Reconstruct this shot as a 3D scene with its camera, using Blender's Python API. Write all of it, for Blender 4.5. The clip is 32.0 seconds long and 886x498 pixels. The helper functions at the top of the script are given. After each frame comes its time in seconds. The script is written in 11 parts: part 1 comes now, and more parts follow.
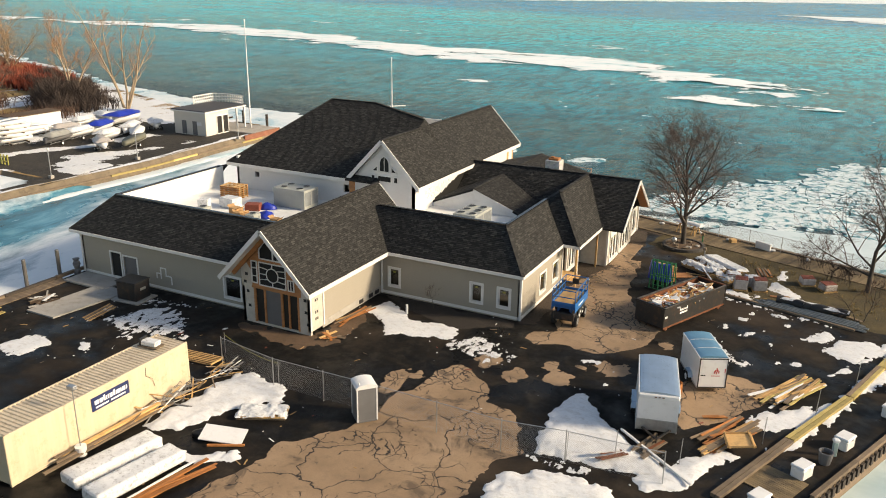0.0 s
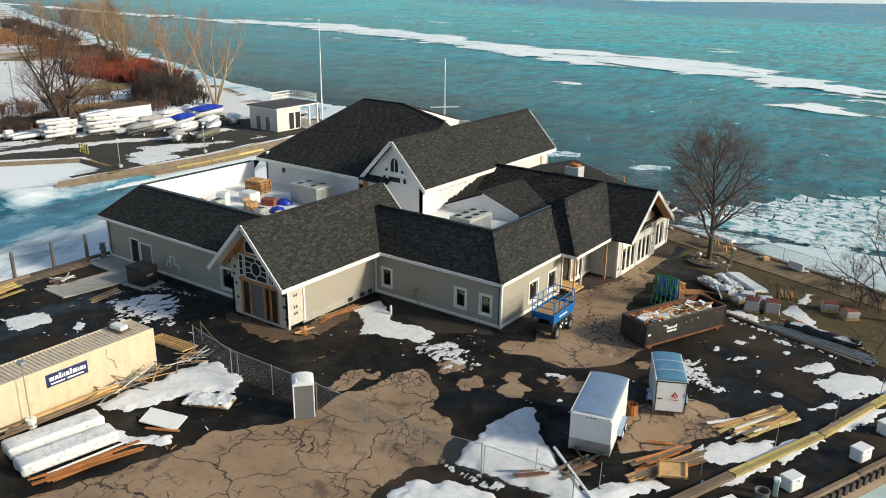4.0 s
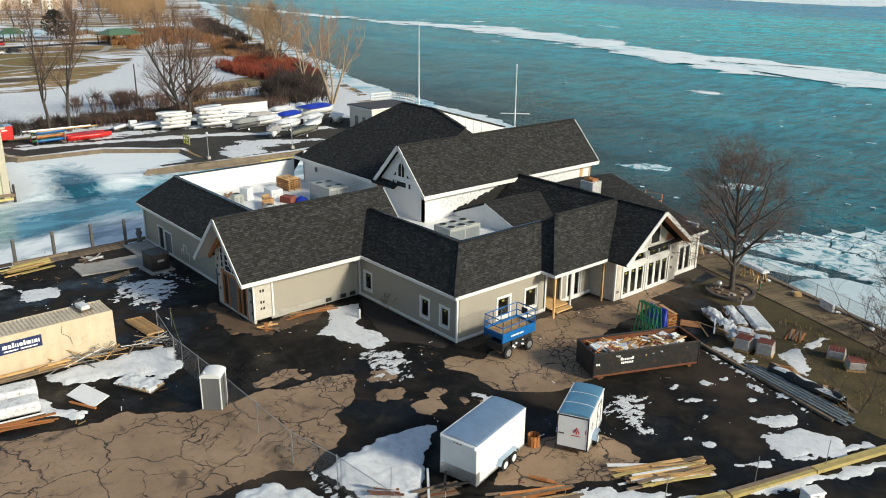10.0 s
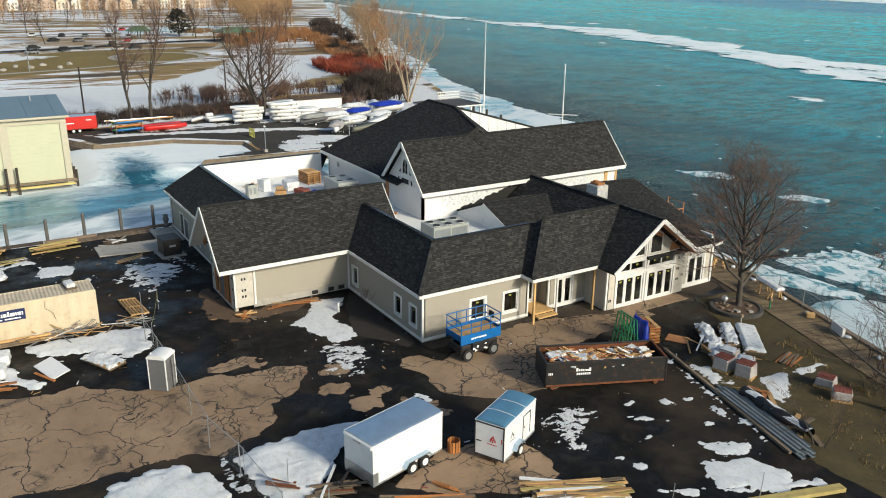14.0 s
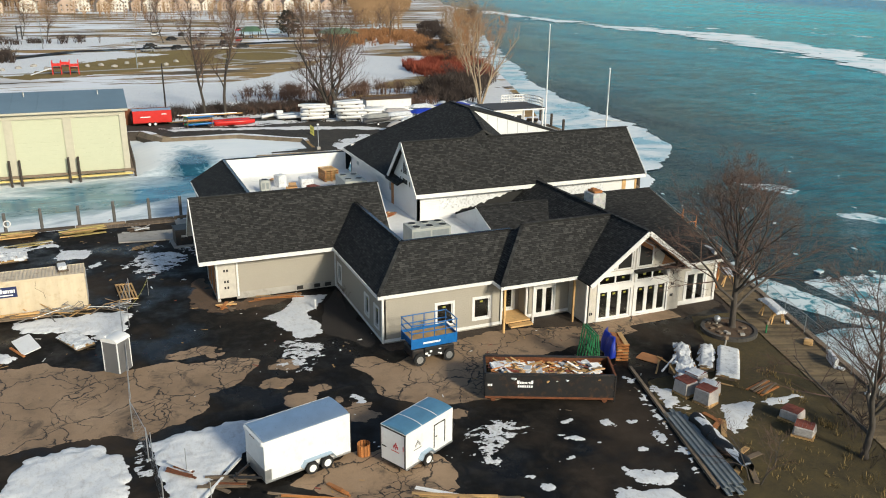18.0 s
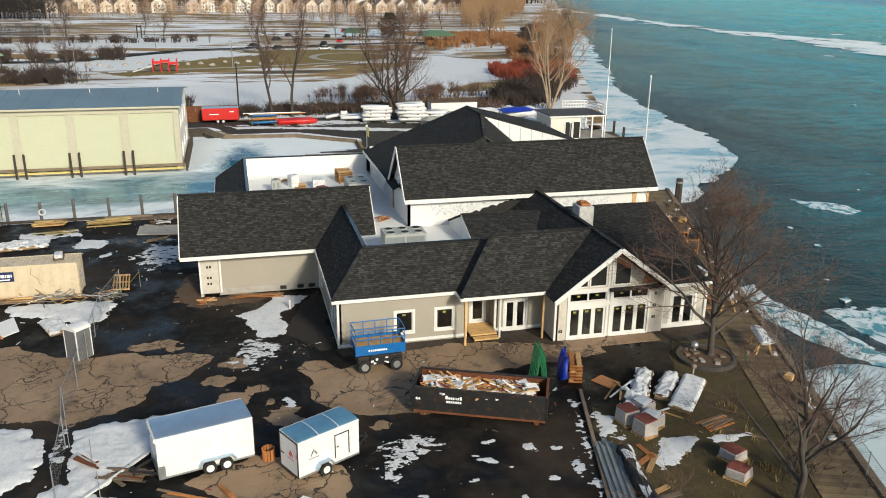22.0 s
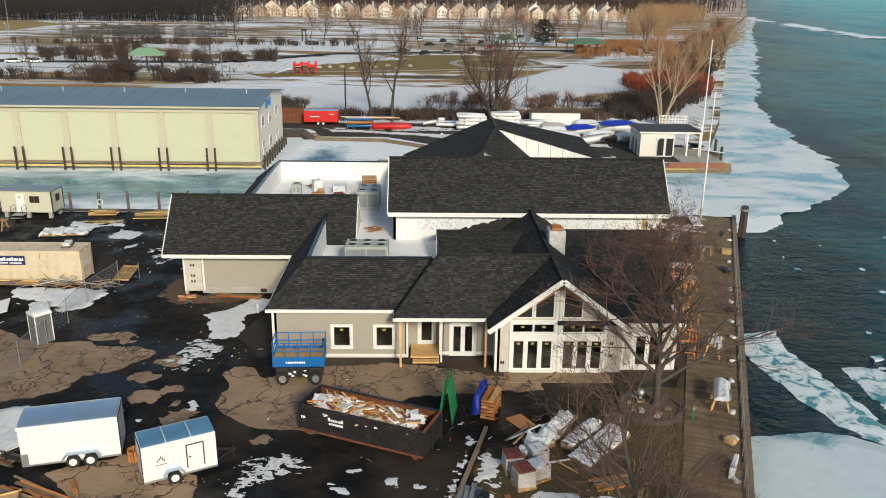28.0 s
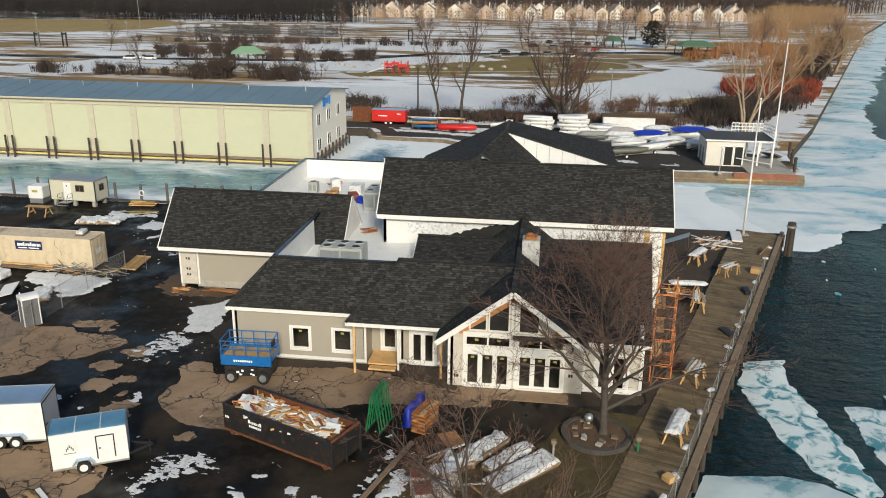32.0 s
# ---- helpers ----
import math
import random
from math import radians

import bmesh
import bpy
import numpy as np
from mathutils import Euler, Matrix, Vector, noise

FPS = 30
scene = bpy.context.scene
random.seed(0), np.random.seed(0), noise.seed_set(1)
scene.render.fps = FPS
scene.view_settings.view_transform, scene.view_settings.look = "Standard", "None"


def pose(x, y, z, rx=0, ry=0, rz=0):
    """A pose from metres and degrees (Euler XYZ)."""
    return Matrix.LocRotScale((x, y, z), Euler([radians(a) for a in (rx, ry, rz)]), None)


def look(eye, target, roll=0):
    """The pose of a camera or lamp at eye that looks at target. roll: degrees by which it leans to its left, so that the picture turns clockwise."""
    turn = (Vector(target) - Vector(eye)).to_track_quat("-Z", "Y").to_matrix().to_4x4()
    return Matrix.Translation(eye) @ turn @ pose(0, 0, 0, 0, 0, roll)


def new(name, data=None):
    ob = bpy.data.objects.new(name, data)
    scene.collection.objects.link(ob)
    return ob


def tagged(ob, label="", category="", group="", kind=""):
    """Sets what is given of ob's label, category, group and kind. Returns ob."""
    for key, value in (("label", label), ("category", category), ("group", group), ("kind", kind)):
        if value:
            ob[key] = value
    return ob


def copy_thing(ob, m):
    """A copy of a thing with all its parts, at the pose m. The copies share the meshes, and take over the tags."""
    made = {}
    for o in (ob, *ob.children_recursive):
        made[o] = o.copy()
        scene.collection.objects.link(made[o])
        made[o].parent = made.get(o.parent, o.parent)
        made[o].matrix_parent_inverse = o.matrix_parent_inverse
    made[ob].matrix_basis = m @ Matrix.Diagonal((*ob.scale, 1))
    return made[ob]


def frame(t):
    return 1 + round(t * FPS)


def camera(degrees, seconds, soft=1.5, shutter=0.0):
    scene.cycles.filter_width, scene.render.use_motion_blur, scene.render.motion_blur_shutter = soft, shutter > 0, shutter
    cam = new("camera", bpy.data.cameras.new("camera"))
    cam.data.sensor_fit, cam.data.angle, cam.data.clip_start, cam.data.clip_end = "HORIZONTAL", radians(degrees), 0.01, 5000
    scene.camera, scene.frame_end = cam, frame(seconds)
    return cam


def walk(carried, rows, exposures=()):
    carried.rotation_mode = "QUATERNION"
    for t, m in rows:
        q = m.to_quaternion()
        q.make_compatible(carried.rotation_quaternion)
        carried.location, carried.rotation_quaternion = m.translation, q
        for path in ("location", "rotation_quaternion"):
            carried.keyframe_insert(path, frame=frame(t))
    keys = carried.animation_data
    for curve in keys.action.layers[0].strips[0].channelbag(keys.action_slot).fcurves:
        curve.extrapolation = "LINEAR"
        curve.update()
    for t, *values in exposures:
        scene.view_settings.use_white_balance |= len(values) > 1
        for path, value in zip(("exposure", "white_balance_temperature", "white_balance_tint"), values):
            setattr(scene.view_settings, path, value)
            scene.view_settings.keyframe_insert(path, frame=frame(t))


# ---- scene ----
cam = camera(57.4, 32.0, soft=1.0)
METRES, EYE, TILT, LEAN, TURN = 84.180, 24.117, -1.324, -1.169, 27.314
ROWS = [
    (0.0, 0.0, 0.0, 0.0, -0.13, -17.29, 0.42),
    (0.5, 0.0155, 0.0005, -0.0, 0.99, -17.29, 0.4),
    (1.0, 0.0312, 0.0017, -0.0, 2.2, -17.24, 0.39),
    (1.5, 0.0471, 0.0034, 0.0002, 3.49, -17.22, 0.36),
    (2.0, 0.0626, 0.0054, 0.0003, 4.67, -17.24, 0.32),
    (2.5, 0.0777, 0.0075, -0.0, 5.89, -17.24, 0.33),
    (3.0, 0.0924, 0.0094, 0.0004, 6.9, -17.26, 0.32),
    (3.5, 0.1065, 0.0113, 0.0006, 7.89, -17.25, 0.29),
    (5.5, 0.1631, 0.0242, 0.0009, 12.56, -17.12, 0.16),
    (6.0, 0.1775, 0.0277, 0.0017, 13.52, -17.14, 0.12),
    (6.5, 0.1922, 0.0313, 0.0029, 14.39, -17.16, 0.09),
    (7.0, 0.2066, 0.0357, 0.0036, 15.43, -17.13, 0.05),
    (7.5, 0.2214, 0.0409, 0.0044, 16.62, -17.13, 0.04),
    (8.0, 0.2363, 0.0468, 0.0045, 17.87, -17.09, 0.07),
    (8.5, 0.2503, 0.0528, 0.0045, 18.96, -17.08, 0.02),
    (9.0, 0.2649, 0.0592, 0.0044, 19.99, -17.07, -0.0),
    (9.5, 0.2797, 0.066, 0.0039, 21.07, -17.05, 0.0),
    (10.0, 0.2935, 0.0732, 0.0029, 22.2, -17.01, -0.05),
    (10.5, 0.307, 0.081, 0.0019, 23.34, -17.01, -0.05),
    (11.0, 0.3201, 0.0886, 0.001, 24.69, -17.0, -0.07),
    (11.5, 0.3337, 0.0958, 0.0003, 25.79, -17.02, -0.09),
    (12.0, 0.3477, 0.103, -0.0006, 26.7, -17.02, -0.12),
    (12.5, 0.3615, 0.1111, -0.0016, 27.58, -16.97, -0.16),
    (13.0, 0.3751, 0.1201, -0.0019, 28.63, -16.95, -0.19),
    (13.5, 0.3883, 0.1284, -0.0023, 29.75, -16.93, -0.19),
    (14.0, 0.4007, 0.1372, -0.0026, 31.14, -16.91, -0.26),
    (14.5, 0.4135, 0.1463, -0.0029, 32.14, -16.89, -0.3),
    (16.5, 0.4624, 0.1852, -0.0044, 36.4, -16.82, -0.47),
    (17.0, 0.4741, 0.1954, -0.0047, 37.46, -16.78, -0.49),
    (17.5, 0.4855, 0.2062, -0.0047, 38.8, -16.79, -0.55),
    (18.0, 0.4969, 0.2174, -0.0052, 39.88, -16.74, -0.57),
    (18.5, 0.5079, 0.2289, -0.0051, 40.96, -16.75, -0.61),
    (19.0, 0.519, 0.2408, -0.0048, 41.97, -16.77, -0.67),
    (19.5, 0.5294, 0.2525, -0.0047, 43.18, -16.74, -0.69),
    (20.0, 0.5395, 0.2645, -0.0045, 44.27, -16.71, -0.7),
    (20.5, 0.5492, 0.2766, -0.0041, 45.44, -16.71, -0.73),
    (21.0, 0.5589, 0.2888, -0.0034, 46.24, -16.72, -0.79),
    (21.5, 0.5685, 0.3015, -0.0027, 47.29, -16.72, -0.83),
    (22.0, 0.5779, 0.3142, -0.0023, 48.41, -16.69, -0.88),
    (22.5, 0.5868, 0.3268, -0.0022, 49.52, -16.68, -0.93),
    (23.0, 0.5958, 0.34, -0.0012, 50.57, -16.68, -0.96),
    (23.5, 0.6046, 0.3533, -0.0009, 51.72, -16.69, -0.98),
    (24.0, 0.6128, 0.3669, -0.0004, 52.86, -16.63, -1.0),
    (24.5, 0.6205, 0.3806, -0.0001, 54.24, -16.63, -1.07),
    (25.0, 0.628, 0.3943, 0.0008, 55.36, -16.65, -1.13),
    (25.5, 0.635, 0.4079, 0.0017, 56.31, -16.61, -1.17),
    (27.5, 0.6588, 0.4677, 0.0036, 60.22, -16.53, -1.33),
    (28.0, 0.6638, 0.483, 0.0039, 61.43, -16.54, -1.36),
    (28.5, 0.6687, 0.4984, 0.0036, 62.61, -16.56, -1.38),
    (29.0, 0.6732, 0.5134, 0.0031, 63.69, -16.57, -1.36),
    (29.5, 0.6776, 0.5287, 0.0027, 64.77, -16.59, -1.38),
    (30.0, 0.6818, 0.5442, 0.0027, 65.62, -16.6, -1.4),
    (30.5, 0.6857, 0.5598, 0.0032, 66.51, -16.6, -1.42),
    (31.0, 0.689, 0.5754, 0.0036, 67.79, -16.63, -1.44),
    (31.5, 0.6921, 0.5911, 0.0039, 68.94, -16.64, -1.47),
    (32.0, 0.6949, 0.6065, 0.0042, 70.32, -16.67, -1.46),
]
walk(cam, [(t, pose(0, 0, EYE, TILT, LEAN, TURN) @ pose(METRES * x, METRES * y, METRES * z, 90 + pitch, roll, yaw)) for t, x, y, z, yaw, pitch, roll in ROWS],
     exposures=[(0.0, 0.95, 7500, 9), (2.0, 0.81, 6900, 5), (4.0, 0.70, 6400, 3), (10.0, 0.60, 6200, 2), (20.0, 0.49, 6250, 3), (32.0, 0.32, 6250, 4)])

# ---------------------------------------------------------------- light
SUN_AZ, SUN_EL = 17.0, 26.0          # degrees: azimuth from +x towards +y, elevation
world = bpy.data.worlds.new("sky")
scene.world = world
world.use_nodes = True
wn = world.node_tree.nodes
sky = wn.new("ShaderNodeTexSky")
sky.sky_type = "NISHITA"
sky.sun_disc = False
sky.sun_elevation = radians(SUN_EL)
sky.sun_rotation = radians(90 - SUN_AZ)
sky.air_density, sky.dust_density, sky.ozone_density = 1.0, 1.6, 1.0
world.node_tree.links.new(sky.outputs[0], wn["Background"].inputs[0])
wn["Background"].inputs[1].default_value = 0.088
sun = new("sun", bpy.data.lights.new("sun", "SUN"))
sun.data.energy, sun.data.angle, sun.data.color = 3.1, radians(9), (1.0, 0.87, 0.70)
ca, sa, ce, se = math.cos(radians(SUN_AZ)), math.sin(radians(SUN_AZ)), math.cos(radians(SUN_EL)), math.sin(radians(SUN_EL))
sun.matrix_world = look((ca * ce * 100, sa * ce * 100, se * 100), (0, 0, 0))


# ---------------------------------------------------------------- mesh tools
def finish(name, bm, mat, smooth=False):
    bmesh.ops.recalc_face_normals(bm, faces=bm.faces)
    me = bpy.data.meshes.new(name)
    bm.to_mesh(me)
    bm.free()
    for m in (mat if isinstance(mat, (list, tuple)) else [mat]):
        me.materials.append(m)
    if smooth:
        me.shade_smooth()
    return me


def part(name, bm, mat, parent, label="", smooth=False):
    """One mesh object under a thing or a part."""
    ob = new(name, finish(name, bm, mat, smooth) if isinstance(bm, bmesh.types.BMesh) else bm)
    ob.parent = parent
    return tagged(ob, label)


def thing(name, label, category, m=None, group="", kind=""):
    """An empty at the base of a thing with parts."""
    ob = new(name)
    ob.empty_display_size = 0.2
    if m is not None:
        ob.matrix_basis = m
    return tagged(ob, label, category, group, kind)


def solid(name, bm, mat, label, category, m=None, group="", kind="", smooth=False):
    """A thing of one mesh."""
    ob = new(name, finish(name, bm, mat, smooth) if isinstance(bm, bmesh.types.BMesh) else bm)
    if m is not None:
        ob.matrix_basis = m
    return tagged(ob, label, category, group, kind)


def BM():
    return bmesh.new()


def box(bm, x0, x1, y0, y1, z0, z1, m=None, mi=0):
    c = [(x, y, z) for x in (x0, x1) for y in (y0, y1) for z in (z0, z1)]
    v = [bm.verts.new(m @ Vector(p) if m is not None else p) for p in c]
    for f in ((0, 1, 3, 2), (4, 6, 7, 5), (0, 4, 5, 1), (2, 3, 7, 6), (0, 2, 6, 4), (1, 5, 7, 3)):
        bm.faces.new([v[i] for i in f]).material_index = mi
    return bm


def bbox(bm, x0, x1, y0, y1, z0, z1, b=0.02, m=None, mi=0):
    """A box with chamfered edges."""
    b = min(b, (x1 - x0) * 0.45, (y1 - y0) * 0.45, (z1 - z0) * 0.45)
    cx, cy, cz = (x0 + x1) / 2, (y0 + y1) / 2, (z0 + z1) / 2
    hx, hy, hz = (x1 - x0) / 2, (y1 - y0) / 2, (z1 - z0) / 2
    vs = {}
    for sx in (-1, 1):
        for sy in (-1, 1):
            for sz in (-1, 1):
                for a in range(3):
                    d = [hx - b, hy - b, hz - b]
                    d[a] = (hx, hy, hz)[a]
                    p = Vector((cx + sx * d[0], cy + sy * d[1], cz + sz * d[2]))
                    vs[sx, sy, sz, a] = bm.verts.new(m @ p if m is not None else p)
    def F(*k):
        f = bm.faces.new([vs[q] for q in k])
        f.material_index = mi
    for s in (-1, 1):
        F((s, -1, -1, 0), (s, 1, -1, 0), (s, 1, 1, 0), (s, -1, 1, 0))
        F((-1, s, -1, 1), (1, s, -1, 1), (1, s, 1, 1), (-1, s, 1, 1))
        F((-1, -1, s, 2), (1, -1, s, 2), (1, 1, s, 2), (-1, 1, s, 2))
    for p in (-1, 1):
        for q in (-1, 1):
            F((p, q, -1, 0), (p, q, 1, 0), (p, q, 1, 1), (p, q, -1, 1))
            F((p, -1, q, 0), (p, 1, q, 0), (p, 1, q, 2), (p, -1, q, 2))
            F((-1, p, q, 1), (1, p, q, 1), (1, p, q, 2), (-1, p, q, 2))
            for r in (-1, 1):
                F((p, q, r, 0), (p, q, r, 1), (p, q, r, 2))
    return bm


def tube(bm, p0, p1, r0, r1=None, n=8, caps=True, mi=0):
    r1 = r0 if r1 is None else r1
    p0, p1 = Vector(p0), Vector(p1)
    d = (p1 - p0)
    if d.length < 1e-6:
        return bm
    d.normalize()
    a = d.orthogonal().normalized()
    b = d.cross(a)
    ring = []
    for p, r in ((p0, r0), (p1, r1)):
        ring.append([bm.verts.new(p + (a * math.cos(6.28318 * k / n) + b * math.sin(6.28318 * k / n)) * r) for k in range(n)])
    for k in range(n):
        bm.faces.new((ring[0][k], ring[0][(k + 1) % n], ring[1][(k + 1) % n], ring[1][k])).material_index = mi
    if caps:
        bm.faces.new(ring[0][::-1]).material_index = mi
        bm.faces.new(ring[1]).material_index = mi
    return bm


def bar(bm, p0, p1, w, h, mi=0, up=(0, 0, 1)):
    """A rectangular bar from p0 to p1; w sideways, h along up."""
    p0, p1 = Vector(p0), Vector(p1)
    d = (p1 - p0).normalized()
    s = d.cross(Vector(up))
    if s.length < 1e-4:
        s = d.cross(Vector((1, 0, 0)))
    s.normalize()
    u = s.cross(d)
    v = [bm.verts.new(p + s * (a * w / 2) + u * (b * h / 2)) for p in (p0, p1) for a, b in ((-1, -1), (1, -1), (1, 1), (-1, 1))]
    for f in ((0, 1, 2, 3), (7, 6, 5, 4), (0, 4, 5, 1), (1, 5, 6, 2), (2, 6, 7, 3), (3, 7, 4, 0)):
        bm.faces.new([v[i] for i in f]).material_index = mi
    return bm


def prism(bm, pts, z0, z1, m=None, mi=0):
    """A flat polygon given height."""
    lo = [bm.verts.new(m @ Vector((x, y, z0)) if m is not None else (x, y, z0)) for x, y in pts]
    hi = [bm.verts.new(m @ Vector((x, y, z1)) if m is not None else (x, y, z1)) for x, y in pts]
    n = len(pts)
    bm.faces.new(lo[::-1]).material_index = mi
    bm.faces.new(hi).material_index = mi
    for i in range(n):
        bm.faces.new((lo[i], lo[(i + 1) % n], hi[(i + 1) % n], hi[i])).material_index = mi
    return bm


def slab(bm, pts, thick=0.14, mi=0):
    """A flat sloping face with thickness downwards, with uv in metres along and up the slope."""
    uv = bm.loops.layers.uv.verify()
    pts = [Vector(p) for p in pts]
    nrm = Vector((0, 0, 0))
    for i in range(len(pts)):
        a, b = pts[i], pts[(i + 1) % len(pts)]
        nrm += a.cross(b)
    nrm.normalize()
    if nrm.z < 0:
        nrm = -nrm
    along = Vector((0, 0, 1)).cross(nrm)
    along = along.normalized() if along.length > 1e-4 else Vector((1, 0, 0))
    upv = nrm.cross(along)
    hi = [bm.verts.new(p) for p in pts]
    lo = [bm.verts.new(p - Vector((0, 0, thick))) for p in pts]
    fs = [bm.faces.new(hi), bm.faces.new(lo[::-1])]
    n = len(pts)
    fs += [bm.faces.new((lo[i], lo[(i + 1) % n], hi[(i + 1) % n], hi[i])) for i in range(n)]
    for f in fs:
        f.material_index = mi
        for l in f.loops:
            l[uv].uv = (l.vert.co.dot(along), l.vert.co.dot(upv))
    return bm


# value noise on numpy arrays
def vnoise(x, y, seed=0):
    xi, yi = np.floor(x).astype(np.int64), np.floor(y).astype(np.int64)
    fx, fy = x - xi, y - yi
    fx, fy = fx * fx * (3 - 2 * fx), fy * fy * (3 - 2 * fy)
    def h(a, b):
        n = (a * 374761393 + b * 668265263 + seed * 974711) & 0x7FFFFFFF
        n = ((n ^ (n >> 13)) * 1274126177) & 0x7FFFFFFF
        return ((n ^ (n >> 16)) & 0xFFFF) / 65535.0
    a, b, c, d = h(xi, yi), h(xi + 1, yi), h(xi, yi + 1), h(xi + 1, yi + 1)
    return (a + (b - a) * fx) * (1 - fy) + (c + (d - c) * fx) * fy


def fbm(x, y, seed=0, octaves=4):
    s, a, t = 0.0, 1.0, 0.0
    for k in range(octaves):
        s = s + a * vnoise(x * 2 ** k + 17.3 * k, y * 2 ** k - 9.1 * k, seed + k)
        t += a
        a *= 0.55
    return s / t - 0.5


def inside_dist(px, py, pts):
    """Distance to the outline, positive inside."""
    d = np.full(px.shape, 1e9)
    ins = np.zeros(px.shape, bool)
    n = len(pts)
    for i in range(n):
        x0, y0 = pts[i]
        x1, y1 = pts[(i + 1) % n]
        ex, ey = x1 - x0, y1 - y0
        t = np.clip(((px - x0) * ex + (py - y0) * ey) / max(ex * ex + ey * ey, 1e-9), 0, 1)
        d = np.minimum(d, np.hypot(px - x0 - t * ex, py - y0 - t * ey))
        c = ((y0 > py) != (y1 > py)) & (px < ex * (py - y0) / (ey if abs(ey) > 1e-9 else 1e-9) + x0)
        ins ^= c
    return np.where(ins, d, -d)


def field_mesh(name, pts, res, height, margin=0.5):
    """A height field over a polygon; cells wholly under the ground are left out. height(x, y, d) -> z."""
    xs, ys = [p[0] for p in pts], [p[1] for p in pts]
    gx = np.arange(min(xs) - margin, max(xs) + margin + res, res)
    gy = np.arange(min(ys) - margin, max(ys) + margin + res, res)
    X, Y = np.meshgrid(gx, gy, indexing="ij")
    D = inside_dist(X, Y, pts)
    Z, keep = height(X, Y, D)
    ny = len(gy)
    k = keep[:-1, :-1] | keep[1:, :-1] | keep[:-1, 1:] | keep[1:, 1:]
    I, J = np.nonzero(k)
    idx = I * ny + J
    quads = np.stack([idx, idx + ny, idx + ny + 1, idx + 1], 1)
    used, inv = np.unique(quads, return_inverse=True)
    co = np.stack([X.ravel(), Y.ravel(), Z.ravel()], 1)[used]
    me = bpy.data.meshes.new(name)
    me.from_pydata(co.tolist(), [], inv.reshape(-1, 4).tolist())
    me.shade_smooth()
    return me


def snow(pts, h=0.12, soft=0.6, amp=0.9, scale=0.9, holes=0.0, seed=1, res=0.2, base=0.0):
    """A patch of snow with a ragged edge that thins out into the ground."""
    def height(X, Y, D):
        f = D + amp * 2 * fbm(X * scale, Y * scale, seed, 3) + 0.55 * amp * fbm(X * scale * 3.1, Y * scale * 3.1, seed + 2, 2) - holes * np.maximum(0, 3.0 * fbm(X * 1.9, Y * 0.9, seed + 9, 3) + 0.16)
        f = f - np.maximum(0, 1.6 * fbm(X * 1.7, Y * 1.2, seed + 12, 2) - 0.32) * (0.4 + holes)
        lump = 1 + 0.9 * fbm(X * 0.8, Y * 0.8, seed + 4) + 0.22 * fbm(X * 4, Y * 4, seed + 5, 2)
        z = np.where(f > 0, 0.65 * h * np.minimum(1, f / soft) ** 0.6 * np.maximum(lump, 0.3), np.maximum(f, -1) * h * 1.2 - 0.004)
        return base + z + 0.006 * (f > 0), f > 0
    return field_mesh("snow_patch", pts, res, height)


def skin(pts, amp=0.8, scale=0.6, top=0.006, seed=3, res=0.25, base=0.0, holes=0.0):
    """A thin layer of another paving flush with the ground, with a ragged edge."""
    def height(X, Y, D):
        f = D + amp * 2 * fbm(X * scale, Y * scale, seed, 5) - holes * np.maximum(0, 2.5 * fbm(X * 0.7, Y * 0.7, seed + 9, 4))
        return base + np.clip(f * 0.06, -0.03, top), f > 0
    return field_mesh("patch", pts, res, height)


# ---------------------------------------------------------------- materials
def node_mat(name):
    m = bpy.data.materials.new(name)
    m.use_nodes = True
    nt = m.node_tree
    return m, nt, nt.nodes["Principled BSDF"]


def N(nt, kind, **kw):
    n = nt.nodes.new("ShaderNode" + kind)
    for k, v in kw.items():
        if k in n.inputs.keys():
            n.inputs[k].default_value = v
    return n


def ramp(nt, fac, stops):
    r = nt.nodes.new("ShaderNodeValToRGB")
    e = r.color_ramp.elements
    while len(e) < len(stops):
        e.new(0.5)
    for k, (p, c) in enumerate(stops):
        e[k].position = p
        e[k].color = (*c, 1) if len(c) == 3 else c
    nt.links.new(fac, r.inputs[0])
    return r.outputs[0]


def mixc(nt, fac, a, b, mode="MIX"):
    n = nt.nodes.new("ShaderNodeMix")
    n.data_type, n.blend_type = "RGBA", mode
    for sock, v in ((n.inputs[0], fac), (n.inputs[6], a), (n.inputs[7], b)):
        if isinstance(v, (int, float)):
            sock.default_value = v
        elif isinstance(v, tuple):
            sock.default_value = (*v, 1)
        else:
            nt.links.new(v, sock)
    return n.outputs[2]


def math_n(nt, op, a, b=0.5):
    n = nt.nodes.new("ShaderNodeMath")
    n.operation = op
    for sock, v in ((n.inputs[0], a), (n.inputs[1], b)):
        if isinstance(v, (int, float)):
            sock.default_value = v
        else:
            nt.links.new(v, sock)
    return n.outputs[0]


def noise_n(nt, scale, detail=4, rough=0.6, vec=None, dist=0.0, stretch=None):
    n = nt.nodes.new("ShaderNodeTexNoise")
    n.inputs["Scale"].default_value, n.inputs["Detail"].default_value = scale, detail
    n.inputs["Roughness"].default_value, n.inputs["Distortion"].default_value = rough, dist
    if vec is None:
        vec = nt.nodes.new("ShaderNodeNewGeometry").outputs["Position"]
    if stretch:
        mp = nt.nodes.new("ShaderNodeMapping")
        mp.inputs["Scale"].default_value = stretch
        nt.links.new(vec, mp.inputs[0])
        vec = mp.outputs[0]
    nt.links.new(vec, n.inputs["Vector"])
    return n.outputs["Fac"]


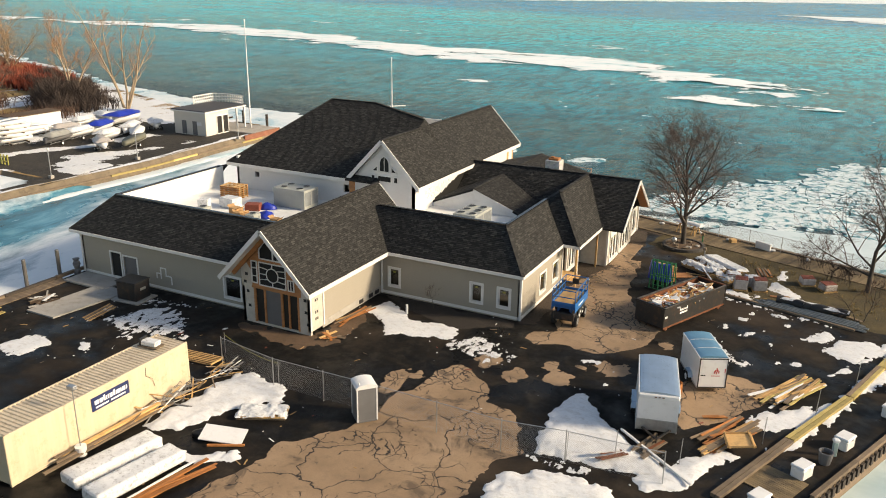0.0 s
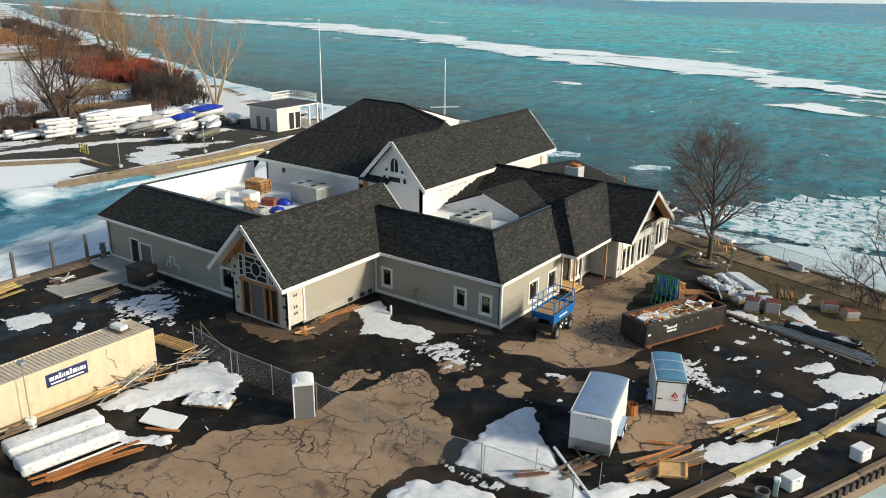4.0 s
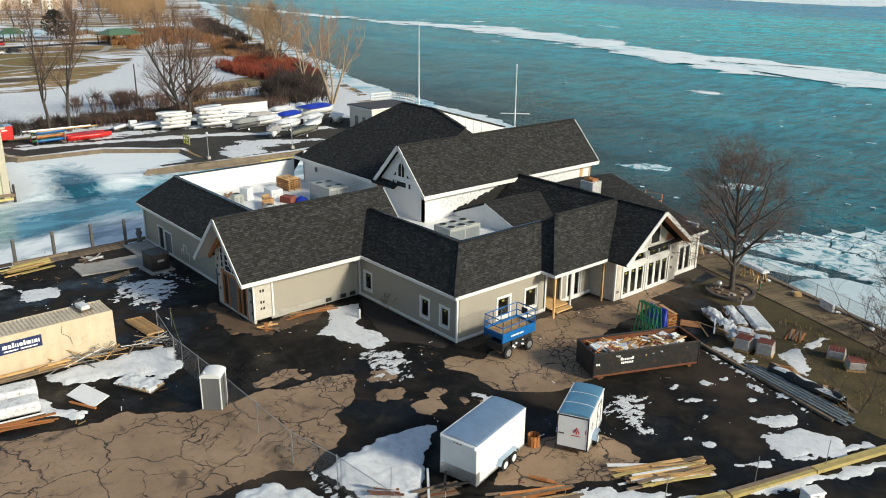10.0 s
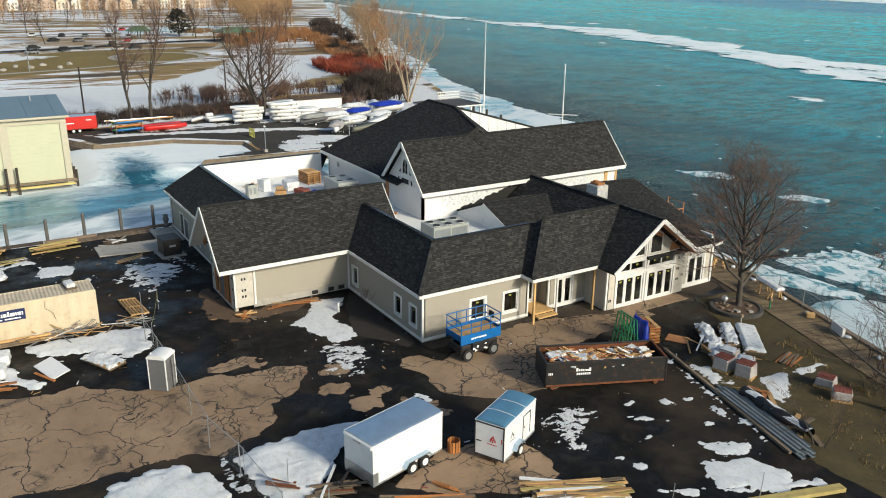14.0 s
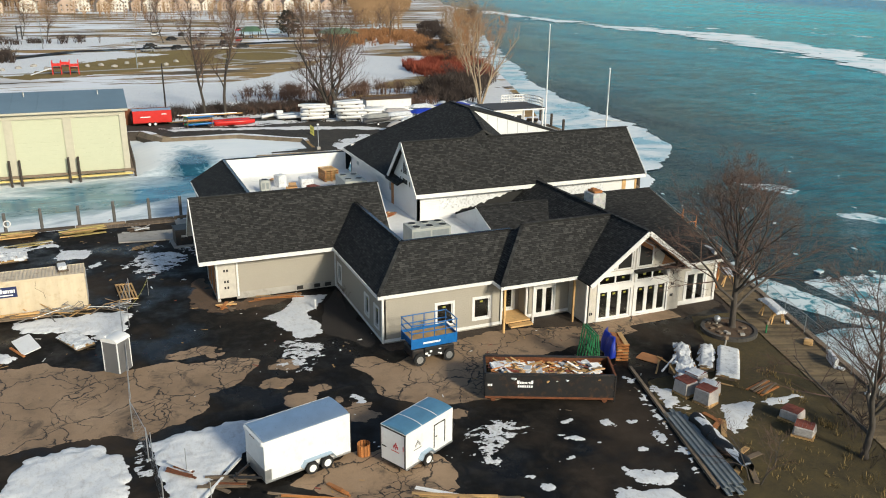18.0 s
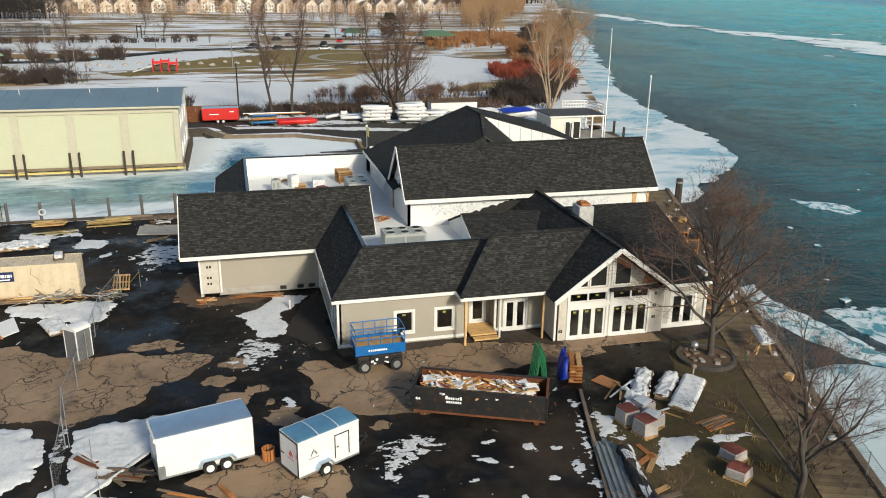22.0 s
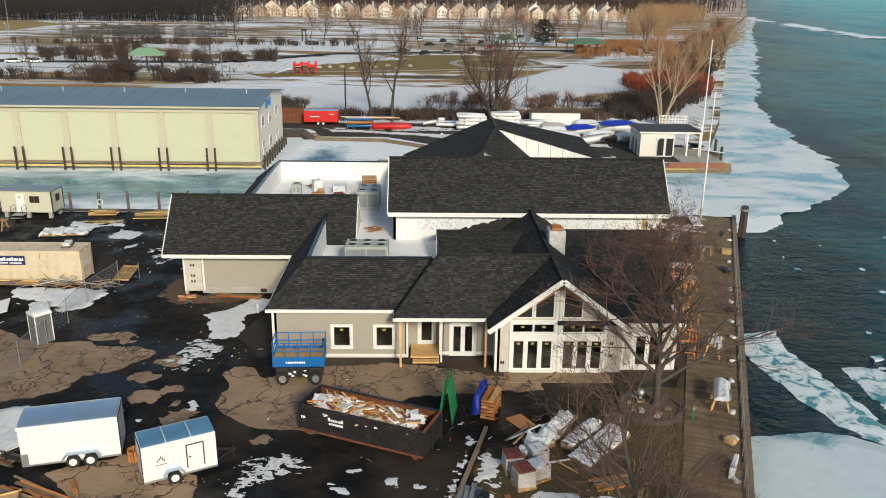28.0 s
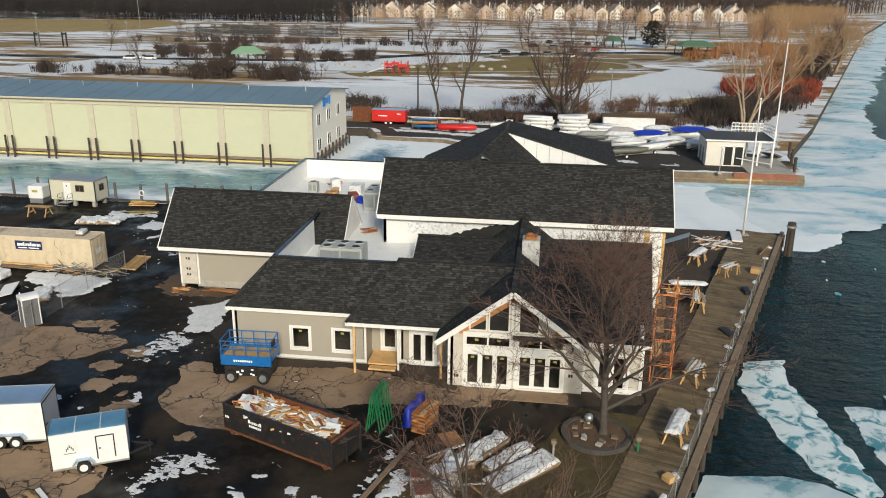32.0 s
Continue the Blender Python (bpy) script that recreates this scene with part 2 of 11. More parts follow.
def bump_n(nt, bsdf, height, strength=0.3, dist=0.02):
    b = nt.nodes.new("ShaderNodeBump")
    b.inputs["Strength"].default_value, b.inputs["Distance"].default_value = strength, dist
    nt.links.new(height, b.inputs["Height"])
    nt.links.new(b.outputs[0], bsdf.inputs["Normal"])


def plain(name, col, rough=0.6, metal=0.0, var=0.18, scale=1.5, fine=25, bump=0.15, dirt=None, dirt_amt=0.5, each=0.0, stretch=None, spec=0.5):
    """A surface with large stains, fine grain, and small differences from piece to piece."""
    m, nt, b = node_mat(name)
    big = noise_n(nt, scale, 5, 0.65, stretch=stretch)
    small = noise_n(nt, fine, 3, 0.6, stretch=stretch)
    lo = tuple(c * (1 - var) for c in col)
    hi = tuple(min(1, c * (1 + var)) for c in col)
    c = mixc(nt, ramp(nt, big, [(0.3, (0, 0, 0)), (0.7, (1, 1, 1))]), lo, hi)
    c = mixc(nt, 0.5 * var + 0.1, c, ramp(nt, small, [(0.3, lo), (0.7, hi)]))
    if dirt:
        d = ramp(nt, noise_n(nt, scale * 2.3, 6, 0.7), [(0.52, (0, 0, 0)), (0.72, (dirt_amt,) * 3)])
        c = mixc(nt, d, c, dirt)
    if each:
        oi = nt.nodes.new("ShaderNodeObjectInfo")
        hsv = nt.nodes.new("ShaderNodeHueSaturation")
        nt.links.new(math_n(nt, "MULTIPLY_ADD", oi.outputs["Random"], each * 2), hsv.inputs["Value"])
        hsv.inputs["Value"].links[0].from_node.inputs[2].default_value = 1 - each
        nt.links.new(c, hsv.inputs["Color"])
        c = hsv.outputs[0]
    nt.links.new(c, b.inputs["Base Color"])
    nt.links.new(math_n(nt, "MULTIPLY_ADD", small, 0.25), b.inputs["Roughness"])
    b.inputs["Roughness"].links[0].from_node.inputs[2].default_value = max(0.03, rough - 0.12)
    b.inputs["Metallic"].default_value = metal
    b.inputs["Specular IOR Level"].default_value = spec
    if bump:
        bump_n(nt, b, small, bump, 0.02)
    return m


def shingle_mat():
    """Laminated shingles: each tab its own shade of charcoal, with mineral grit."""
    m, nt, b = node_mat("roof_shingles")
    geo = nt.nodes.new("ShaderNodeNewGeometry")
    tone = ramp(nt, geo.outputs["Random Per Island"], [(0.0, (0.012, 0.012, 0.0125)), (0.35, (0.022, 0.022, 0.022)), (0.6, (0.034, 0.034, 0.033)), (0.85, (0.047, 0.047, 0.045)), (1.0, (0.072, 0.071, 0.068))])
    big = noise_n(nt, 0.5, 4)
    c = mixc(nt, ramp(nt, big, [(0.35, (0, 0, 0)), (0.7, (0.22, 0.22, 0.22))]), tone, (0.038, 0.036, 0.034))
    grain = noise_n(nt, 45, 2)
    c = mixc(nt, 0.22, c, ramp(nt, grain, [(0.35, (0.006, 0.006, 0.006)), (0.7, (0.06, 0.058, 0.056))]))
    nt.links.new(c, b.inputs["Base Color"])
    b.inputs["Roughness"].default_value = 0.9
    b.inputs["Specular IOR Level"].default_value = 0.25
    bump_n(nt, b, grain, 0.5, 0.01)
    return m


def siding_mat(name, col, course=0.16, var=0.06):
    m, nt, b = node_mat(name)
    pos = nt.nodes.new("ShaderNodeNewGeometry").outputs["Position"]
    sep = nt.nodes.new("ShaderNodeSeparateXYZ")
    nt.links.new(pos, sep.inputs[0])
    saw = math_n(nt, "FRACT", math_n(nt, "DIVIDE", sep.outputs[2], course), 0)
    big = noise_n(nt, 0.8, 4)
    c = mixc(nt, big, tuple(v * (1 - var) for v in col), tuple(min(1, v * (1 + var)) for v in col))
    c = mixc(nt, 0.12, c, ramp(nt, noise_n(nt, 9, 4), [(0.4, tuple(v * 0.75 for v in col)), (0.65, col)]))
    nt.links.new(c, b.inputs["Base Color"])
    b.inputs["Roughness"].default_value = 0.6
    bump_n(nt, b, math_n(nt, "MULTIPLY", saw, -1.0), 0.55, 0.03)
    return m


def asphalt_mat():
    """Old black-sealed paving: grey grit, damp sheets, mud tracked over it."""
    m, nt, b = node_mat("asphalt")
    big = noise_n(nt, 0.11, 6, 0.65)
    mid = noise_n(nt, 0.7, 6, 0.7, dist=0.5)
    fine = noise_n(nt, 22, 3)
    c = ramp(nt, mid, [(0.3, (0.004, 0.004, 0.004)), (0.5, (0.008, 0.0075, 0.007)), (0.72, (0.027, 0.024, 0.020))])
    c = mixc(nt, ramp(nt, big, [(0.48, (0, 0, 0)), (0.66, (0.6, 0.6, 0.6))]), c, (0.064, 0.046, 0.032))
    c = mixc(nt, ramp(nt, fine, [(0.62, (0, 0, 0)), (0.8, (0.5, 0.5, 0.5))]), c, (0.07, 0.066, 0.06))
    # snow grit and paper scraps
    sp = noise_n(nt, 3.2, 6, 0.75)
    c = mixc(nt, ramp(nt, sp, [(0.70, (0, 0, 0)), (0.75, (0.6, 0.6, 0.6))]), c, (0.30, 0.29, 0.28))
    nt.links.new(c, b.inputs["Base Color"])
    wet = noise_n(nt, 0.22, 4)
    nt.links.new(ramp(nt, wet, [(0.38, (0.26,) * 3), (0.55, (0.85,) * 3)]), b.inputs["Roughness"])
    b.inputs["Specular IOR Level"].default_value = 0.14
    bump_n(nt, b, fine, 0.25, 0.02)
    return m


def slab_mat():
    """Worn tan paving broken by tarred cracks."""
    m, nt, b = node_mat("worn_paving")
    pos = nt.nodes.new("ShaderNodeNewGeometry").outputs["Position"]
    wob = nt.nodes.new("ShaderNodeTexNoise")
    wob.inputs["Scale"].default_value, wob.inputs["Detail"].default_value = 0.55, 5
    nt.links.new(pos, wob.inputs["Vector"])
    vm = nt.nodes.new("ShaderNodeVectorMath")
    vm.operation = "MULTIPLY_ADD"
    vm.inputs[1].default_value = (2.6, 2.6, 0)
    nt.links.new(wob.outputs["Color"], vm.inputs[0])
    nt.links.new(pos, vm.inputs[2])
    def crack(scale, lo, hi):
        v = nt.nodes.new("ShaderNodeTexVoronoi")
        v.feature = "DISTANCE_TO_EDGE"
        v.inputs["Scale"].default_value = scale
        v.voronoi_dimensions = "2D"
        nt.links.new(vm.outputs[0], v.inputs["Vector"])
        return ramp(nt, v.outputs["Distance"], [(lo, (1, 1, 1)), (hi, (0, 0, 0))])
    k1 = crack(0.24, 0.004, 0.015)
    k2 = crack(1.5, 0.03, 0.085)
    k3 = crack(0.55, 0.006, 0.022)
    some = ramp(nt, noise_n(nt, 0.33, 3), [(0.50, (0, 0, 0)), (0.56, (1, 1, 1))])
    gate = ramp(nt, noise_n(nt, 0.20, 3), [(0.545, (0, 0, 0)), (0.60, (1, 1, 1))])
    k = mixc(nt, 1.0, mixc(nt, 1.0, k1, mixc(nt, 1.0, k3, some, "MULTIPLY"), "LIGHTEN"), mixc(nt, 1.0, k2, gate, "MULTIPLY"), "LIGHTEN")
    big = noise_n(nt, 0.25, 5)
    fine = noise_n(nt, 18, 4)
    c = ramp(nt, big, [(0.3, (0.205, 0.136, 0.080)), (0.5, (0.29, 0.195, 0.118)), (0.72, (0.35, 0.242, 0.152))])
    c = mixc(nt, ramp(nt, noise_n(nt, 1.4, 6, 0.7), [(0.5, (0, 0, 0)), (0.75, (0.5, 0.5, 0.5))]), c, (0.13, 0.095, 0.068))
    c = mixc(nt, ramp(nt, fine, [(0.35, (0.25,) * 3), (0.6, (0, 0, 0))]), c, (0.09, 0.07, 0.055))
    # damp blotches and oil
    c = mixc(nt, ramp(nt, noise_n(nt, 0.42, 6, 0.62, dist=0.6), [(0.57, (0, 0, 0)), (0.64, (0.62, 0.62, 0.62))]), c, (0.045, 0.034, 0.026))
    c = mixc(nt, ramp(nt, noise_n(nt, 2.6, 3, 0.5), [(0.68, (0, 0, 0)), (0.72, (0.6, 0.6, 0.6))]), c, (0.03, 0.024, 0.02))
    c = mixc(nt, k, c, (0.014, 0.012, 0.011))
    nt.links.new(c, b.inputs["Base Color"])
    b.inputs["Roughness"].default_value = 0.8
    hgt = math_n(nt, "SUBTRACT", math_n(nt, "MULTIPLY", fine, 0.25), k)
    bump_n(nt, b, hgt, 0.5, 0.03)
    return m


def snow_mat(name="snow", dirty=0.30, lace=0.028):
    """Old snow: grey grit, and thin edges melted to lace."""
    m, nt, b = node_mat(name)
    big = noise_n(nt, 0.6, 6, 0.7)
    fine = noise_n(nt, 7, 5, 0.7)
    c = ramp(nt, big, [(0.35, (0.63, 0.65, 0.68)), (0.7, (0.74, 0.74, 0.74))])
    c = mixc(nt, ramp(nt, fine, [(0.52, (0, 0, 0)), (0.74, (dirty,) * 3)]), c, (0.24, 0.21, 0.18))
    grime = noise_n(nt, 1.6, 6, 0.75, stretch=(1.0, 1.7, 1))
    c = mixc(nt, ramp(nt, grime, [(0.50, (0, 0, 0)), (0.72, (0.3 + 0.5 * dirty,) * 3)]), c, (0.30, 0.26, 0.22))
    nt.links.new(c, b.inputs["Base Color"])
    b.inputs["Roughness"].default_value = 0.65
    bump_n(nt, b, math_n(nt, "ADD", fine, big), 0.5, 0.06)
    # the thinnest snow has melted through in a fine lace
    sep = nt.nodes.new("ShaderNodeSeparateXYZ")
    nt.links.new(nt.nodes.new("ShaderNodeNewGeometry").outputs["Position"], sep.inputs[0])
    hole = math_n(nt, "MULTIPLY", math_n(nt, "SUBTRACT", noise_n(nt, 1.7, 5, 0.58, stretch=(1.6, 1.0, 1)), 0.40), lace * 5)
    nt.links.new(math_n(nt, "GREATER_THAN", sep.outputs[2], hole), b.inputs["Alpha"])
    return m


def earth_mat(name, a, bcol, c3, scale=0.35):
    m, nt, b = node_mat(name)
    big = noise_n(nt, scale, 6, 0.7)
    mid = noise_n(nt, scale * 7, 5, 0.7)
    fine = noise_n(nt, 14, 4, 0.7)
    c = ramp(nt, big, [(0.35, a), (0.65, bcol)])
    c = mixc(nt, ramp(nt, mid, [(0.5, (0, 0, 0)), (0.7, (0.8, 0.8, 0.8))]), c, c3)
    c = mixc(nt, 0.3, c, ramp(nt, fine, [(0.3, tuple(v * 0.5 for v in a)), (0.7, tuple(v * 1.4 for v in bcol))]))
    nt.links.new(c, b.inputs["Base Color"])
    b.inputs["Roughness"].default_value = 0.9
    bump_n(nt, b, math_n(nt, "ADD", fine, mid), 0.6, 0.06)
    return m


def park_mat():
    """Winter parkland seen from afar: dead grass, mown olive turf, wet tracks, thin snow in long drifts."""
    m, nt, b = node_mat("park_ground")
    base = ramp(nt, noise_n(nt, 0.016, 5, 0.6), [(0.34, (0.13, 0.078, 0.028)), (0.5, (0.33, 0.20, 0.058)), (0.62, (0.27, 0.18, 0.048)), (0.75, (0.11, 0.065, 0.03))])
    base = mixc(nt, 0.4, base, ramp(nt, noise_n(nt, 0.5, 5, 0.7), [(0.3, (0.055, 0.036, 0.018)), (0.7, (0.26, 0.17, 0.07))]))
    drift = noise_n(nt, 0.05, 8, 0.68, stretch=(1.7, 0.34, 1))
    where = ramp(nt, noise_n(nt, 0.009, 3), [(0.34, (0.15, 0.15, 0.15)), (0.48, (1, 1, 1))])
    s = mixc(nt, 1.0, ramp(nt, drift, [(0.485, (0, 0, 0)), (0.525, (1, 1, 1))]), where, "MULTIPLY")
    wet = noise_n(nt, 0.06, 6, 0.68, stretch=(1.6, 0.35, 1))
    base = mixc(nt, ramp(nt, wet, [(0.52, (0, 0, 0)), (0.60, (0.85, 0.85, 0.85))]), base, (0.028, 0.022, 0.017))
    c = mixc(nt, s, base, (0.70, 0.72, 0.76))
    nt.links.new(c, b.inputs["Base Color"])
    b.inputs["Roughness"].default_value = 0.9
    return m


def water_mat():
    m, nt, b = node_mat("lake_water")
    sep = nt.nodes.new("ShaderNodeSeparateXYZ")
    pos = nt.nodes.new("ShaderNodeNewGeometry").outputs["Position"]
    nt.links.new(pos, sep.inputs[0])
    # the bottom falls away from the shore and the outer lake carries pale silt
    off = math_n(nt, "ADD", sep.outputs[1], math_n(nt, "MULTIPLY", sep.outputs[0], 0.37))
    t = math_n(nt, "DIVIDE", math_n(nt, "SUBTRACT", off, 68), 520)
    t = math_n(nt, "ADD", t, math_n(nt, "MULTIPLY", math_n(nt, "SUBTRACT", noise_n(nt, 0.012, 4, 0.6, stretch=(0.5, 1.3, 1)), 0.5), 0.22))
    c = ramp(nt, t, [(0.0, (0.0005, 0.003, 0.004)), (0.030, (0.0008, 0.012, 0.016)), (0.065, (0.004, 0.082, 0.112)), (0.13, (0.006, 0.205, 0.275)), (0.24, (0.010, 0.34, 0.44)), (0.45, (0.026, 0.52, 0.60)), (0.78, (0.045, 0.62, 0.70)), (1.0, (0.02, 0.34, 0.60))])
    w1 = noise_n(nt, 0.60, 6, 0.65, stretch=(1.0, 0.42, 1))
    w2 = noise_n(nt, 0.09, 4, 0.6, stretch=(0.7, 1.2, 1))
    w3 = noise_n(nt, 2.2, 3, 0.6, stretch=(1.0, 0.5, 1))
    # long streaks mixed towards a darker teal where the noise is low
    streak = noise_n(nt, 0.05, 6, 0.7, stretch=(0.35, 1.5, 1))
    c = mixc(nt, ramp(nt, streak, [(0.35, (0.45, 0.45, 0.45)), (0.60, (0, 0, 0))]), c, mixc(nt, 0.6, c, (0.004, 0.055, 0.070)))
    # silt clouds of the churned shallows
    c = mixc(nt, ramp(nt, noise_n(nt, 0.028, 6, 0.66, dist=0.7, stretch=(0.6, 1.3, 1)), [(0.50, (0, 0, 0)), (0.74, (0.12, 0.12, 0.12))]), c, (0.05, 0.42, 0.46))
    # wave troughs darkened in the base colour, standing in for ripple shading
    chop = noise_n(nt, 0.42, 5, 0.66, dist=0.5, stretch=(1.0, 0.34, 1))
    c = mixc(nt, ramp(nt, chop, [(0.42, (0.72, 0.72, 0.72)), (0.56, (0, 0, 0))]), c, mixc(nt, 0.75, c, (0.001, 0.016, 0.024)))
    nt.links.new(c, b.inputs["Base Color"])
    gust = noise_n(nt, 0.022, 5, 0.62, dist=0.6, stretch=(0.6, 1.2, 1))
    nt.links.new(ramp(nt, gust, [(0.38, (0.08,) * 3), (0.62, (0.24,) * 3)]), b.inputs["Roughness"])
    b.inputs["IOR"].default_value = 1.33
    b.inputs["Specular IOR Level"].default_value = 0.5
    h = math_n(nt, "ADD", w1, math_n(nt, "MULTIPLY", w2, 1.5))
    bump_n(nt, b, math_n(nt, "ADD", h, math_n(nt, "MULTIPLY", w3, 0.45)), 1.0, 0.75)
    return m


def ice_mat(name, lo=0.42, hi=0.6, blue=(0.10, 0.27, 0.34), scale=0.06, stretch=None, white=((0.70, 0.77, 0.80), (0.90, 0.91, 0.91)), lace=None):
    """Lake ice: white rime with glassy blue where it is bare."""
    m, nt, b = node_mat(name)
    big = noise_n(nt, scale, 6, 0.62, dist=0.8, stretch=stretch)
    mid = noise_n(nt, scale * 7, 5, 0.65)
    k = ramp(nt, big, [(lo, (0, 0, 0)), (hi, (1, 1, 1))])
    bl = mixc(nt, mid, tuple(v * 0.7 for v in blue), tuple(min(1, v * 1.5) for v in blue))
    wh = mixc(nt, mid, white[0], white[1])
    nt.links.new(mixc(nt, k, bl, wh), b.inputs["Base Color"])
    nt.links.new(ramp(nt, big, [(lo, (0.2,) * 3), (hi, (0.7,) * 3)]), b.inputs["Roughness"])
    bump_n(nt, b, mid, 0.3, 0.08)
    if lace:
        # the thin rim breaks up into wisps and slush
        sep = nt.nodes.new("ShaderNodeSeparateXYZ")
        nt.links.new(nt.nodes.new("ShaderNodeNewGeometry").outputs["Position"], sep.inputs[0])
        hole = math_n(nt, "MULTIPLY", math_n(nt, "SUBTRACT", noise_n(nt, lace[0], 8, 0.70, dist=0.5, stretch=lace[2]), 0.34), lace[1])
        nt.links.new(math_n(nt, "GREATER_THAN", math_n(nt, "ADD", sep.outputs[2], 1.5), hole), b.inputs["Alpha"])
    return m


def canal_mat():
    """Canal ice: rimed white, with a refrozen blue lead down its middle that swirls towards the inlet."""
    m, nt, b = node_mat("canal_ice")
    sep = nt.nodes.new("ShaderNodeSeparateXYZ")
    nt.links.new(nt.nodes.new("ShaderNodeNewGeometry").outputs["Position"], sep.inputs[0])
    warp = noise_n(nt, 0.07, 6, 0.65, dist=1.2, stretch=(1.0, 0.6, 1))
    mid = noise_n(nt, 0.35, 6, 0.7, dist=0.6, stretch=(1.0, 0.35, 1))
    bend = math_n(nt, "MULTIPLY", math_n(nt, "MAXIMUM", math_n(nt, "SUBTRACT", sep.outputs[1], 40.0), 0.0), 0.35)
    x = math_n(nt, "ADD", math_n(nt, "ADD", sep.outputs[0], 73.5), bend)
    x = math_n(nt, "ADD", x, math_n(nt, "MULTIPLY", math_n(nt, "SUBTRACT", warp, 0.5), 22.0))
    d = math_n(nt, "DIVIDE", math_n(nt, "ABSOLUTE", x, 0.0), 11.5)
    d = math_n(nt, "ADD", d, math_n(nt, "MULTIPLY", math_n(nt, "SUBTRACT", mid, 0.5), 1.1))
    # a dark eddy of thin ice curls from the lead into the inlet
    ey = math_n(nt, "SUBTRACT", math_n(nt, "SUBTRACT", sep.outputs[1], 46.2), math_n(nt, "MULTIPLY", math_n(nt, "ADD", sep.outputs[0], 86.0), -0.10))
    e = math_n(nt, "ADD", math_n(nt, "POWER", math_n(nt, "DIVIDE", math_n(nt, "ADD", sep.outputs[0], 86.0), 9.5), 2.0), math_n(nt, "POWER", math_n(nt, "DIVIDE", ey, 3.2), 2.0))
    e = math_n(nt, "ADD", math_n(nt, "SQRT", e, 0.0), math_n(nt, "MULTIPLY", math_n(nt, "SUBTRACT", noise_n(nt, 0.22, 6, 0.7, dist=2.2), 0.5), 2.6))
    d = math_n(nt, "MINIMUM", d, math_n(nt, "ADD", math_n(nt, "MULTIPLY", e, 0.55), 0.05))
    k = ramp(nt, d, [(0.34, (0, 0, 0)), (0.85, (1, 1, 1))])
    bl = ramp(nt, mid, [(0.3, (0.010, 0.070, 0.11)), (0.5, (0.040, 0.19, 0.28)), (0.72, (0.18, 0.40, 0.48))])
    bl = mixc(nt, ramp(nt, e, [(0.3, (0.8, 0.8, 0.8)), (1.0, (0, 0, 0))]), bl, (0.010, 0.055, 0.085))
    wh = mixc(nt, mid, (0.62, 0.69, 0.73), (0.84, 0.86, 0.87))
    nt.links.new(mixc(nt, k, bl, wh), b.inputs["Base Color"])
    nt.links.new(ramp(nt, d, [(0.3, (0.25,) * 3), (0.8, (0.7,) * 3)]), b.inputs["Roughness"])
    bump_n(nt, b, mid, 0.3, 0.08)
    return m


def glass_mat():
    m, nt, b = node_mat("window_glass")
    b.inputs["Base Color"].default_value = (0.75, 0.8, 0.8, 1)
    b.inputs["Transmission Weight"].default_value = 1.0
    b.inputs["Roughness"].default_value = 0.02
    b.inputs["IOR"].default_value = 1.45
    b.inputs["Specular IOR Level"].default_value = 0.2
    return m


def stone_mat():
    m, nt, b = node_mat("stacked_stone")
    v = nt.nodes.new("ShaderNodeTexVoronoi")
    v.inputs["Scale"].default_value = 5
    nt.links.new(nt.nodes.new("ShaderNodeNewGeometry").outputs["Position"], v.inputs["Vector"])
    c = mixc(nt, 0.8, v.outputs["Color"], (0.44, 0.38, 0.31))
    h = nt.nodes.new("ShaderNodeHueSaturation")
    h.inputs["Saturation"].default_value = 0.25
    nt.links.new(c, h.inputs["Color"])
    nt.links.new(h.outputs[0], b.inputs["Base Color"])
    b.inputs["Roughness"].default_value = 0.85
    bump_n(nt, b, v.outputs["Distance"], 0.6, 0.03)
    return m


SHINGLE = shingle_mat()
# near-black strip that paints in the shade line between shingle courses
SHINGLE_SHADE_BAND = plain("shingle_shadow_band", (0.009, 0.009, 0.009), 0.9, var=0.3, scale=2, spec=0.2)
SIDING = siding_mat("taupe_siding", (0.325, 0.295, 0.245))
WHITE_SIDING = siding_mat("white_siding", (0.68, 0.67, 0.66))
TRIM = plain("white_trim", (0.70, 0.69, 0.67), 0.5, var=0.05, bump=0.05, dirt=(0.5, 0.47, 0.42), dirt_amt=0.3)
WRAP = plain("house_wrap", (0.50, 0.465, 0.41), 0.6, var=0.14, scale=2.5, bump=0.3)
MEMBRANE = plain("roof_membrane", (0.72, 0.72, 0.71), 0.55, var=0.05, scale=0.7, bump=0.1, dirt=(0.45, 0.43, 0.40), dirt_amt=0.35)
PLY = plain("bare_plywood", (0.42, 0.19, 0.075), 0.75, var=0.25, scale=1.2, fine=14, stretch=(1, 1, 5))
OSB = plain("sheathing", (0.45, 0.26, 0.12), 0.8, var=0.3, scale=4, fine=18)
LUMBER = plain("new_lumber", (0.50, 0.31, 0.13), 0.75, var=0.2, scale=1.5, fine=20, each=0.3, dirt=(0.20, 0.12, 0.06))
YLUMBER = plain("treated_lumber", (0.42, 0.33, 0.12), 0.75, var=0.2, scale=1.5, fine=20, each=0.3, dirt=(0.14, 0.10, 0.05))
OLDWOOD = plain("weathered_timber", (0.17, 0.125, 0.085), 0.85, var=0.3, scale=1.3, fine=18, each=0.25, bump=0.4)
PILEWOOD = plain("grey_pile_timber", (0.10, 0.095, 0.09), 0.85, var=0.35, scale=1.5, fine=18, bump=0.4)
BANKWOOD = plain("grey_bank_timber", (0.16, 0.125, 0.085), 0.85, var=0.35, scale=0.8, fine=12, dirt=(0.07, 0.05, 0.035), dirt_amt=0.7, bump=0.4)
